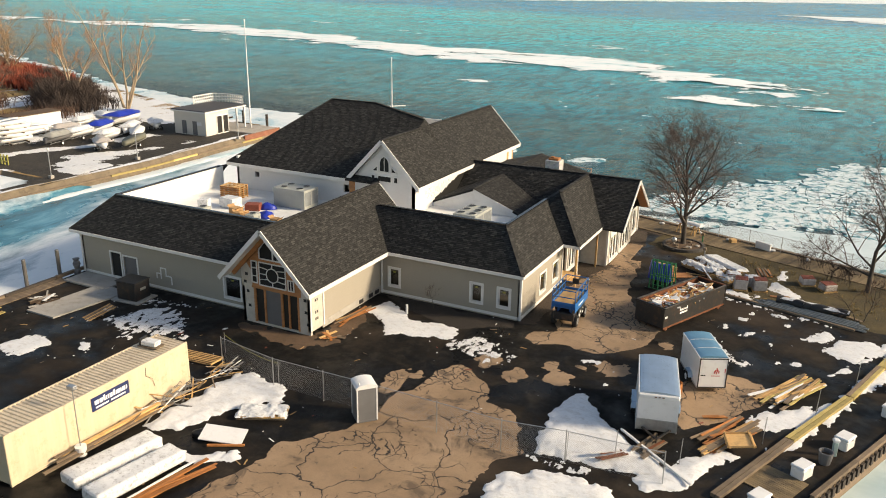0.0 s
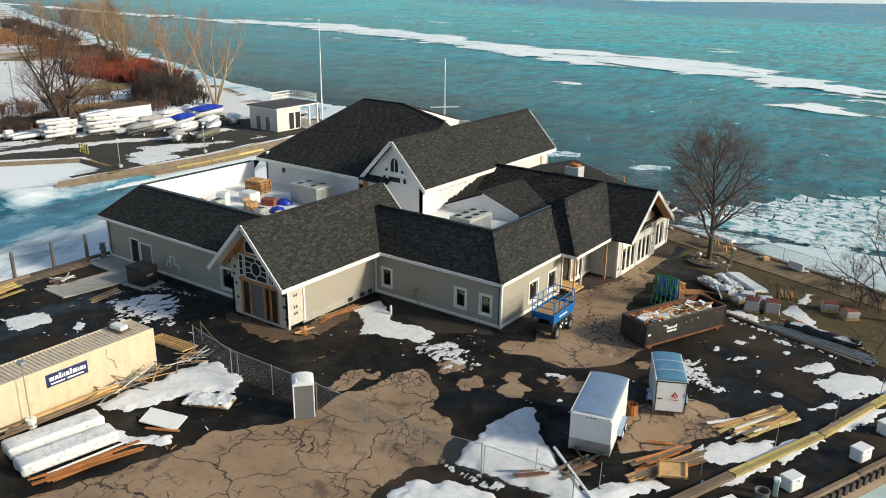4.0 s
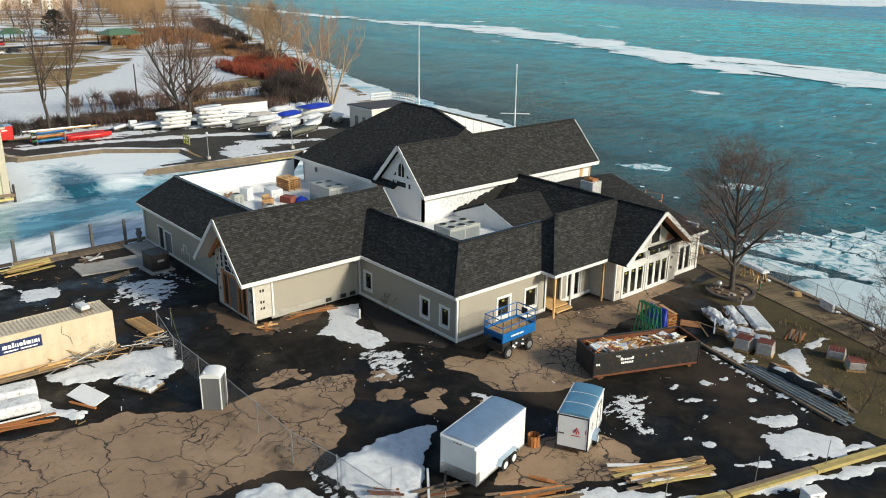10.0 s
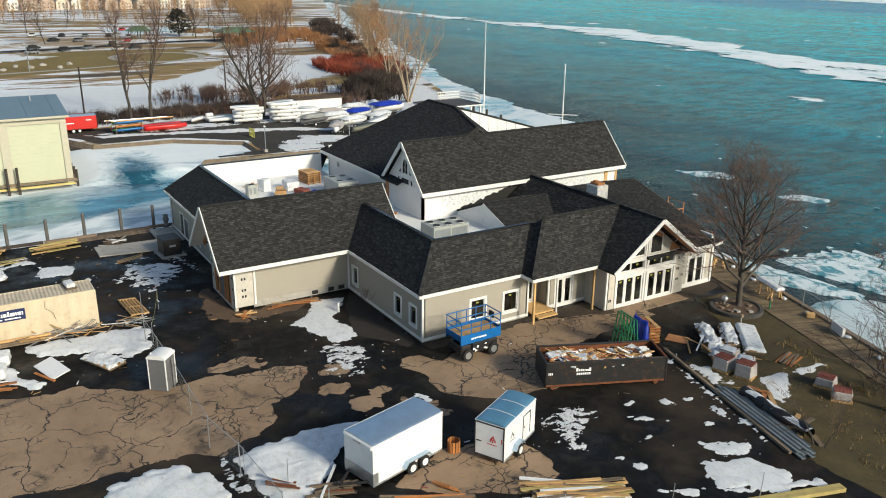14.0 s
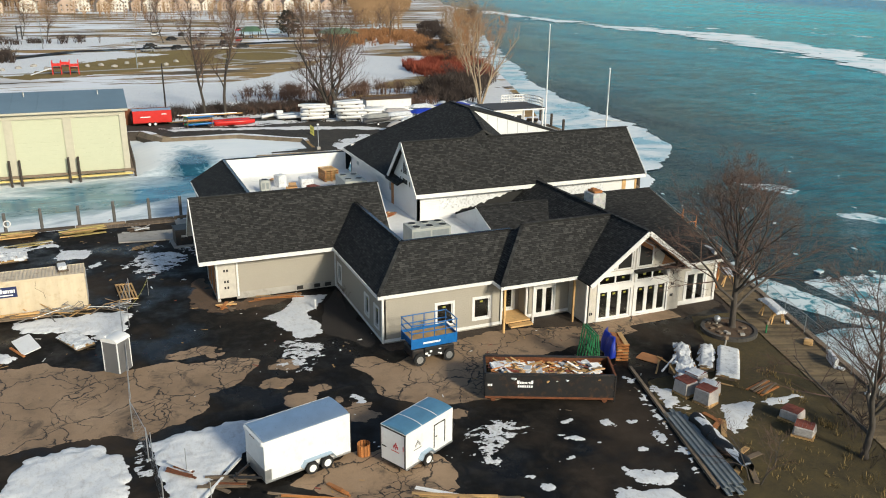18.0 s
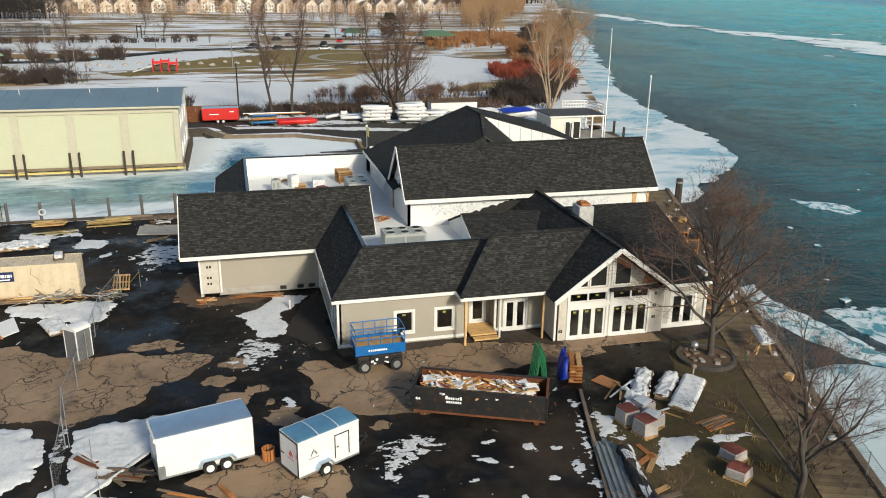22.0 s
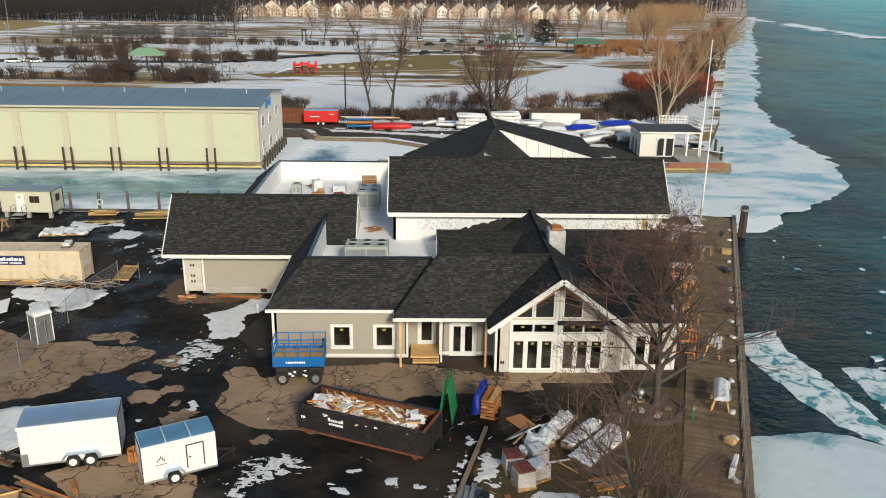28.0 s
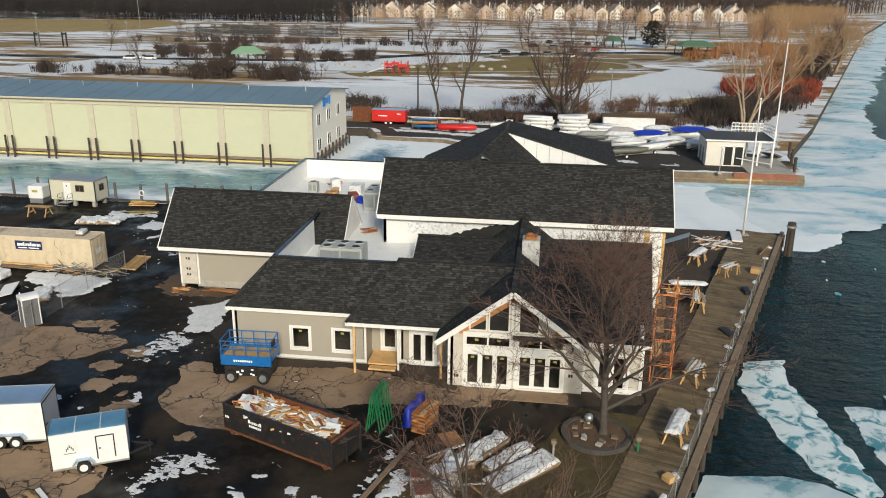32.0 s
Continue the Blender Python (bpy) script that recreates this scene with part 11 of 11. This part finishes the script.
def thicket(name, label, pts, n, h, mat, seed, fan=0.5, w=0.05, kind="stuff", clump=26):
    """Brush: many thin upright stems fanning from the ground inside an outline."""
    rq = random.Random(seed)
    xs, ys = [p[0] for p in pts], [p[1] for p in pts]
    vs, fs = [], []
    made = left = 0
    while made < n:
        if not left:
            cx, cy, left, ch = rq.uniform(min(xs), max(xs)), rq.uniform(min(ys), max(ys)), rq.randint(5, clump), rq.uniform(0.45, 1.0)
        left -= 1
        x, y = rq.gauss(cx, 0.9), rq.gauss(cy, 0.9)
        if inside_dist(np.array([x]), np.array([y]), pts)[0] < 0:
            left = 0
            continue
        made += 1
        hh = h * ch * rq.uniform(0.6, 1.0)
        for k in range(4):
            dx, dy = rq.gauss(0, fan) * hh * 0.6, rq.gauss(0, fan) * hh * 0.6
            a = rq.uniform(0, 3.14)
            ux, uy = math.cos(a) * w, math.sin(a) * w
            i = len(vs)
            mx, my = x + dx * 0.35, y + dy * 0.35
            vs += [(x - ux, y - uy, -0.05), (x + ux, y + uy, -0.05), (mx + ux * 0.7, my + uy * 0.7, hh * 0.55), (mx - ux * 0.7, my - uy * 0.7, hh * 0.55), (x + dx, y + dy, hh)]
            fs += [(i, i + 1, i + 2, i + 3), (i + 3, i + 2, i + 4)]
            # side twigs
            for q in range(2):
                j = len(vs)
                ex, ey, ez = mx + rq.gauss(0, 0.35) * hh * 0.5, my + rq.gauss(0, 0.35) * hh * 0.5, hh * rq.uniform(0.6, 0.95)
                vs += [(mx - ux * 0.5, my - uy * 0.5, hh * 0.45), (mx + ux * 0.5, my + uy * 0.5, hh * 0.5), (ex, ey, ez)]
                fs += [(j, j + 1, j + 2)]
    me = bpy.data.meshes.new(name)
    me.from_pydata(vs, [], fs)
    me.materials.append(mat)
    return tagged(new(name, me), label, "brush", kind=kind)


thicket("red_brush", "dense rust-red dogwood thicket by the shore", [(-146, 119), (-154, 113), (-174, 112), (-193, 116), (-201, 130), (-199, 141), (-182, 138), (-162, 130)], 3600, 3.4, REDTWIG, 1, 0.35, 0.09)
thicket("brown_brush", "tangled bare brush along the bank", [(-122, 100), (-126, 97), (-140, 102), (-152, 112), (-160, 123), (-156, 129), (-140, 117), (-122, 109)], 1500, 4.4, BROWNTWIG, 2, 0.5, 0.05)
thicket("brown_brush", "low bare brush behind the boat park", [(-119, 34), (-124, 34), (-126, 60), (-130, 84), (-126, 96), (-119, 92), (-121, 60)], 620, 2.8, BROWNTWIG, 3, 0.6, 0.04)
thicket("grey_brush", "grey bare bushes on the snow bank", [(-136, 60), (-146, 64), (-148, 98), (-140, 100), (-134, 84)], 420, 4.2, TWIG, 4, 0.6, 0.035)
thicket("brown_brush", "tall dark clump of bare bushes by the park drive", [(-172, -26), (-180, -27), (-183, -12), (-175, -11)], 240, 8.0, BROWNTWIG, 5, 0.6, 0.04, clump=30)
thicket("brown_brush", "dark spreading clump of bare bushes by the park drive", [(-173, -8), (-182, -9), (-186, 12), (-176, 13)], 280, 7.0, BROWNTWIG, 51, 0.6, 0.04, clump=30)
thicket("brown_brush", "low bare bushes along the park drive", [(-174, -70), (-186, -70), (-186, -30), (-176, -30)], 260, 5.0, BROWNTWIG, 52, 0.5, 0.06)
thicket("dark_brush", "dark leafless thorn bushes beside the red brush", [(-126, 96), (-138, 96), (-142, 108), (-130, 112)], 420, 6.0, BROWNTWIG, 53, 0.5, 0.05, clump=40)
thicket("rust_brush", "rust-orange marsh scrub round the far pond", [(-296, 132), (-330, 136), (-350, 168), (-310, 166)], 700, 3.0, RUSTTWIG, 54, 0.4, 0.14)
thicket("brown_brush", "bare bushes by the boathouse end", [(-124, 24), (-140, 22), (-142, 38), (-128, 40)], 300, 3.6, BROWNTWIG, 6, 0.6, 0.05)
thicket("dark_brush", "dark bare brush belt behind the red boats", [(-118.6, 42), (-124, 40), (-127, 62), (-126, 76), (-121, 76), (-120, 58)], 900, 3.0, BROWNTWIG, 76, 0.6, 0.045, clump=30)
thicket("dark_brush", "dark bare thicket beyond the boathouse roof", [(-225, -62), (-262, -66), (-270, -34), (-232, -28)], 420, 6.5, BROWNTWIG, 71, 0.6, 0.07, clump=34)
thicket("dark_brush", "belt of dark bare bushes by the play area", [(-224, -24), (-244, -26), (-250, 14), (-232, 18)], 420, 5.5, BROWNTWIG, 72, 0.6, 0.07, clump=34)
thicket("dark_brush", "dark hedge of bare bushes across the fields", [(-296, -100), (-304, -100), (-312, 40), (-302, 44)], 520, 5.0, BROWNTWIG, 73, 0.5, 0.09, clump=20)
thicket("rust_brush", "rusty bare scrub round the park shelter", [(-262, 116), (-300, 118), (-330, 150), (-290, 156), (-262, 138)], 700, 4.5, RUSTTWIG, 74, 0.5, 0.08, clump=30)
thicket("brown_brush", "thick bare brush along the back of the boat park", [(-119, 56), (-123, 54), (-128, 80), (-126, 98), (-120, 98), (-121, 76)], 700, 3.2, TWIG, 75, 0.6, 0.04)
thicket("lawn_brush", "fine bare brush and dead stalks on the lawn", [(-3, 74.5), (2, 70), (6, 70), (5, 74.5), (-2, 77)], 45, 2.4, BROWNTWIG, 7, 0.6, 0.012)
thicket("reed_bed", "tawny reeds by the far pond", [(-330, 120), (-350, 118), (-356, 170), (-336, 172)], 900, 2.6, PALETWIG, 8, 0.2, 0.12)
thicket("rust_brush", "rusty brown scrub along the lake shore", [(-136, 116), (-150, 110), (-190, 124), (-240, 142), (-330, 172), (-400, 202), (-400, 214), (-300, 180), (-200, 143), (-150, 126)], 2200, 4.5, BROWNTWIG, 61, 0.5, 0.07, clump=30)
thicket("rust_brush", "orange-brown scrub behind the shore trees", [(-170, 120), (-230, 134), (-320, 160), (-330, 172), (-240, 150), (-180, 132)], 1100, 4.0, RUSTTWIG, 62, 0.5, 0.07, clump=30)
# far pond
bm = BM()
prism(bm, [(-336, 96), (-372, 90), (-384, 130), (-376, 172), (-356, 168), (-350, 130)], 0.02, 0.1)
solid("pond", bm, SHELFICE, "frozen pale pond in the park", "pond", kind="structure")


def woods(name, label, pts, n, h, seed, mat=WOODS, w=0.35):
    rq = random.Random(seed)
    xs, ys = [p[0] for p in pts], [p[1] for p in pts]
    P = []
    while len(P) < n:
        x, y = rq.uniform(min(xs), max(xs)), rq.uniform(min(ys), max(ys))
        if inside_dist(np.array([x]), np.array([y]), pts)[0] > 0:
            P.append((x, y))
    vs, fs = [], []
    for x, y in P:
        hh = h * rq.uniform(0.65, 1.1)
        i = len(vs)
        vs += [(x - w * 0.5, y - w * 0.5, -0.1), (x + w * 0.5, y + w * 0.5, -0.1), (x, y, hh)]
        fs.append((i, i + 1, i + 2))
        for k in range(26):
            z = hh * rq.uniform(0.18, 0.85)
            a = rq.uniform(0, 6.283)
            r = hh * rq.uniform(0.10, 0.30)
            dx, dy = math.cos(a), math.sin(a)
            i = len(vs)
            vs += [(x, y, z - w * 0.4), (x, y, z + w * 0.4), (x + dx * r, y + dy * r, z + r * rq.uniform(0.4, 1.3))]
            fs.append((i, i + 1, i + 2))
    me = bpy.data.meshes.new(name)
    me.from_pydata(vs, [], fs)
    me.materials.append(mat)
    return tagged(new(name, me), label, "woods", kind="stuff")


woods("far_woods", "dark belt of bare woodland beyond the fields", [(-430, -420), (-520, -420), (-560, -140), (-500, -40), (-478, -60), (-470, -180)], 3000, 17, 1, plain("dark_woods", (0.026, 0.022, 0.022), 0.95, var=0.4, scale=0.03, bump=0))
woods("far_woods", "brown bare trees among the houses", [(-480, -60), (-560, -80), (-660, 60), (-680, 230), (-470, 215), (-420, 150), (-440, 20)], 420, 11, 2, PALETWIG, 0.25)
woods("far_woods", "bare woodland on the skyline", [(-700, -600), (-1000, -600), (-1100, 300), (-900, 420), (-690, 260), (-660, -100)], 2600, 22, 3, WOODS, 0.7)
woods("shore_woods", "reddish bare scrub along the far shore", [(-340, 170), (-420, 190), (-560, 255), (-700, 310), (-700, 250), (-520, 200), (-380, 160)], 700, 12, 4, PALETWIG, 0.25)


# ---------------------------------------------------------------- far houses
def far_house(m, w, l, h, wall_mat, roof_mat):
    c = thing("house", "two-storey pale gabled house in the far row", "house", m, "far row of houses")
    bm = BM()
    bbox(bm, -l / 2, l / 2, -w / 2, w / 2, 0, h, 0.05)
    prism(bm, [(-w / 2, h), (w / 2, h), (0, h + w * 0.36)], -l / 2, l / 2, Matrix(((0, 0, 1, 0), (1, 0, 0, 0), (0, 1, 0, 0), (0, 0, 0, 1))))
    part("wall", bm, wall_mat, c)
    for s in (-1, 1):
        bm = BM()
        slab(bm, [(-l / 2 - 0.4, s * (w / 2 + 0.4), h - 0.25), (l / 2 + 0.4, s * (w / 2 + 0.4), h - 0.25), (l / 2 + 0.4, 0, h + w * 0.36 + 0.1), (-l / 2 - 0.4, 0, h + w * 0.36 + 0.1)], 0.2)
        part("roof", bm, roof_mat, c)
    for z in (1.2, 4.0):
        for y in (-w * 0.28, w * 0.05, w * 0.3):
            bm = BM()
            box(bm, l / 2, l / 2 + 0.08, y - 0.55, y + 0.55, z - 0.1, z + 1.4)
            wd = part("window", bm, WHITEPAINT, c)
            bm = BM()
            box(bm, l / 2 + 0.08, l / 2 + 0.1, y - 0.45, y + 0.45, z, z + 1.3)
            part("pane", bm, DARKIN, wd)
    bm = BM()
    bbox(bm, -0.5, 0.5, w * 0.2, w * 0.2 + 0.9, h, h + w * 0.36 + 1.6, 0.03)
    part("chimney", bm, STONE, c)
    return c


HW = [plain("house_cream", (0.60, 0.50, 0.41), 0.7, var=0.05), plain("house_white", (0.70, 0.68, 0.63), 0.7, var=0.05), plain("house_tan", (0.42, 0.32, 0.26), 0.7, var=0.05)]
HR = [plain("house_roof_grey", (0.20, 0.18, 0.17), 0.8, var=0.1), plain("house_roof_brown", (0.26, 0.20, 0.16), 0.8, var=0.1)]
protos = [far_house(pose(-578, -20, 0, 0, 0, 3), 10.5, 11, 6.2, HW[0], HR[0]), far_house(pose(-582, 0, 0, 0, 0, -4), 9.5, 10, 6.6, HW[1], HR[1]), far_house(pose(-580, 22, 0, 0, 0, 5), 10.5, 11, 6.0, HW[2], HR[0])]
rg = random.Random(23)
for k in range(40):
    y = -190 + k * 10.2
    if -26 < y < 28:
        continue
    o = copy_thing(protos[rg.choice([0, 0, 1, 2])], pose(-578 - 0.12 * (y + 190) * 0.6 + rg.uniform(-8, 8), y + rg.uniform(-2, 2), 0, 0, 0, rg.uniform(-12, 12)))
    o.scale = (0.8, 0.8, rg.uniform(0.8, 0.95))
for k in range(10):
    copy_thing(protos[k % 3], pose(-655 + rg.uniform(-10, 10), -60 + 30 * k, 0, 0, 0, rg.uniform(-20, 20)))


# ---------------------------------------------------------------- park furniture
def pavilion(m, w, l, h, col):
    c = thing("park_pavilion", "open park shelter with green hipped roof", "pavilion", m, "park shelters")
    for x in (-w / 2, w / 2):
        for y in (-l / 2, 0, l / 2):
            bm = BM()
            bbox(bm, x - 0.15, x + 0.15, y - 0.15, y + 0.15, 0, h, 0.02)
            part("post", bm, DARKWOOD, c)
    bm = BM()
    e = 0.8
    A, B, C, D = (-w / 2 - e, -l / 2 - e, h), (w / 2 + e, -l / 2 - e, h), (w / 2 + e, l / 2 + e, h), (-w / 2 - e, l / 2 + e, h)
    P, Q = (0, -l / 2 + w / 2 * 0.6, h + 1.8), (0, l / 2 - w / 2 * 0.6, h + 1.8)
    for f in ([A, B, P], [B, C, Q, P], [C, D, Q], [D, A, P, Q]):
        slab(bm, f, 0.12)
    part("roof", bm, col, c)
    for y in (-l / 4, l / 4):
        piece("picnic_table", OLDWOOD, c, (0, y, 0.72), (0.8, 1.9, 0.08))
        piece("table_base", OLDWOOD, c, (0, y, 0.36), (0.5, 1.2, 0.7))
    return c


GROOF = plain("green_metal_roof", (0.09, 0.16, 0.085), 0.5, var=0.1)
pavilion(pose(-283, 123, 0, 0, 0, 8), 9, 12, 3.8, GROOF)
pavilion(pose(-206, -17, 0, 0, 0, 20), 7, 8, 4.4, plain("pale_green_roof", (0.22, 0.36, 0.22), 0.5, var=0.1))
pavilion(pose(-318, 96, 0), 5, 7, 2.8, GROOF)
pg = thing("playground_tower", "red playground tower with pale slide", "playground", pose(-200.5, 28.5, 0))
for x in (-2, 0, 2):
    for y in (-3, -1, 1, 3):
        piece("post", RED, pg, (x, y, 1.7), (0.18, 0.18, 3.4))
for x, y, z in ((0, -2, 1.6), (0, 0, 2.0), (-1, 2, 1.4)):
    piece("platform", RUST, pg, (x, y, z), (3.6, 2.0, 0.15))
for k, (x, y, z) in enumerate([(2, -2, 2.6), (2, 0, 2.9), (0, -3, 2.6), (2, 2, 2.4), (-1, 3, 2.4)]):
    piece("panel", RED, pg, (x, y, z), (0.1 if x == 2 else 2.0, 1.9 if x == 2 else 0.1, 0.7))
bm = BM()
bar(bm, (1.5, -3.2, 1.8), (2.6, -8.0, 0.3), 0.9, 0.12)
part("slide", bm, WHITEPAINT, pg, "pale slide")
rg = random.Random(40)
bm = BM()
bmesh.ops.create_icosphere(bm, subdivisions=2, radius=0.7)
for v in bm.verts:
    v.co *= 1 + 0.3 * noise.noise(v.co * 2)
rock = finish("boulder", bm, CONCRETE)
for k in range(22):
    solid("boulder", rock, None, "pale boulder edging the play area", "boulder", Matrix.LocRotScale((-214 + rg.uniform(-5, 5) - 0.3 * k, -14 + k * 3.4, 0.25), Euler((0, 0, k)), (1, 1.3, 0.8)), "play area boulders")


def far_car(m, mat, label):
    c = thing("parked_car", label, "car", m, "parked cars")
    bm = BM()
    bbox(bm, -0.9, 0.9, -2.2, 2.2, 0.35, 0.95, 0.15)
    b = part("body", bm, mat, c)
    bm = BM()
    prism(bm, [(-1.5, 0.93), (1.3, 0.93), (0.8, 1.5), (-1.1, 1.5)], -0.78, 0.78, Matrix(((0, 0, 1, 0), (1, 0, 0, 0), (0, 1, 0, 0), (0, 0, 0, 1))))
    part("cabin", bm, DARKIN, c, "dark glazed cabin")
    bm = BM()
    bbox(bm, -0.72, 0.72, -1.05, 0.75, 1.48, 1.54, 0.03)
    part("roof", bm, mat, c)
    for s in (-1, 1):
        for y in (-1.4, 1.4):
            add_wheel(c, (s * 0.85, y, 0.34), 0.34, 0.2, rim=GALV)
    return c


for x, y, a, mt, lb in ((-224, -58, 5, WHITEPAINT, "white parked car"), (-224, -4, 8, BLACK, "dark parked car"), (-268, 62, 40, BLACK, "dark parked car"), (-272, 70, 40, GREYPLASTIC, "grey parked car"), (-286, 80, 70, BLACK, "dark parked van"), (-300, 88, 70, RED, "red parked car"), (-262, 52, 30, GALV, "silver parked car"), (-278, 54, 20, BLACK, "dark parked car"), (-221, -62, 5, WHITEPAINT, "white parked car"), (-222, -56, 8, WHITEPAINT, "white parked car"), (-233, -19, 10, BLACK, "dark parked car"),
                      (-326, 86, 70, BLACK, "dark parked car"), (-330, 78, 70, GREYPLASTIC, "grey parked car"), (-334, 70, 70, BLACK, "dark parked van"), (-318, 92, 75, GALV, "silver parked car"), (-370, 108, 60, BLACK, "dark parked car"), (-362, 98, 60, RED, "red parked car"),
                      (-264, 78, 20, WHITEPAINT, "white parked car"), (-268, 84, 20, BLACK, "dark parked car"), (-340, 60, 70, WHITEPAINT, "white parked car"), (-310, 64, 30, BLACK, "dark parked car"), (-306, 72, 30, GREYPLASTIC, "grey parked car")):
    far_car(pose(x, y, 0.0, 0, 0, a), mt, lb + " by the park road")


def light_mast(m, h, heads, label="tall grey park light mast"):
    c = thing("park_light", label, "lamp post", m, "park lights")
    bm = BM()
    tube(bm, (0, 0, 0), (0, 0, h), 0.16, 0.09, 8)
    part("mast", bm, STEELGREY, c)
    for k in range(heads):
        bm = BM()
        bbox(bm, -0.3, 0.3, -0.7 + k * 0.9, 0.0 + k * 0.9, h - 0.2, h + 0.25, 0.05)
        part("lamp_head", bm, STEELGREY, c)
    return c


for x, y, h, n in ((-232, -68, 11, 1), (-360, -130, 16, 2), (-300, -20, 12, 1), (-154.4, 85.1, 7, 1), (-210, 46, 7, 1), (-190, 8, 7, 1), (-262, -120, 12, 2), (-280, 20, 9, 1)):
    light_mast(pose(x, y, 0), h, n)
DARKMESH = plain("dark_court_mesh", (0.03, 0.03, 0.032), 0.7)
dm = DARKMESH.node_tree
dg = math_n(dm, "GREATER_THAN", noise_n(dm, 14, 2), 0.52)
dm.links.new(dg, dm.nodes["Principled BSDF"].inputs["Alpha"])
for k, (x, y, n) in enumerate([(-338, -92, 6), (-342, -76, 9), (-346, -50, 10), (-356, -86, 12)]):
    c = thing("ball_court_fence", "tall dark mesh fence of the ball court", "fence", pose(x, y, 0))
    for j in range(n):
        piece("post", BLACKSTEEL, c, (0, j * 2.6, 2.0), (0.16, 0.16, 4.0 + (j % 2)))
    for j in range(n - 1):
        bm = BM()
        box(bm, -0.02, 0.02, j * 2.6, j * 2.6 + 2.6, 0.2, 4.2 if (j + k) % 3 else 5.2)
        part("mesh_panel", bm, DARKMESH, c)
    for z in (0.6, 2.0, 3.9):
        piece("rail", BLACKSTEEL, c, (0, (n - 1) * 1.3, z), (0.1, (n - 1) * 2.6, 0.12))
for x, y in ((-264, -122), (-266, -112), (-330, 10)):
    c = thing("scoreboard_frame", "dark double-post sign frame in the field", "sign frame", pose(x, y, 0))
    for s in (-0.8, 0.8):
        piece("post", BLACKSTEEL, c, (0, s, 2.6), (0.3, 0.5, 5.2))
    piece("cross_bar", BLACKSTEEL, c, (0, 0, 4.6), (0.2, 2.2, 0.6))
for x, y, h in ((-128, 46.5, 9), (-149, 78, 7)):
    c = thing("utility_pole", "weathered timber utility pole", "pole", pose(x, y, 0))
    bm = BM()
    tube(bm, (0, 0, 0), (0, 0, h), 0.16, 0.12, 8)
    part("pole", bm, DARKWOOD, c)
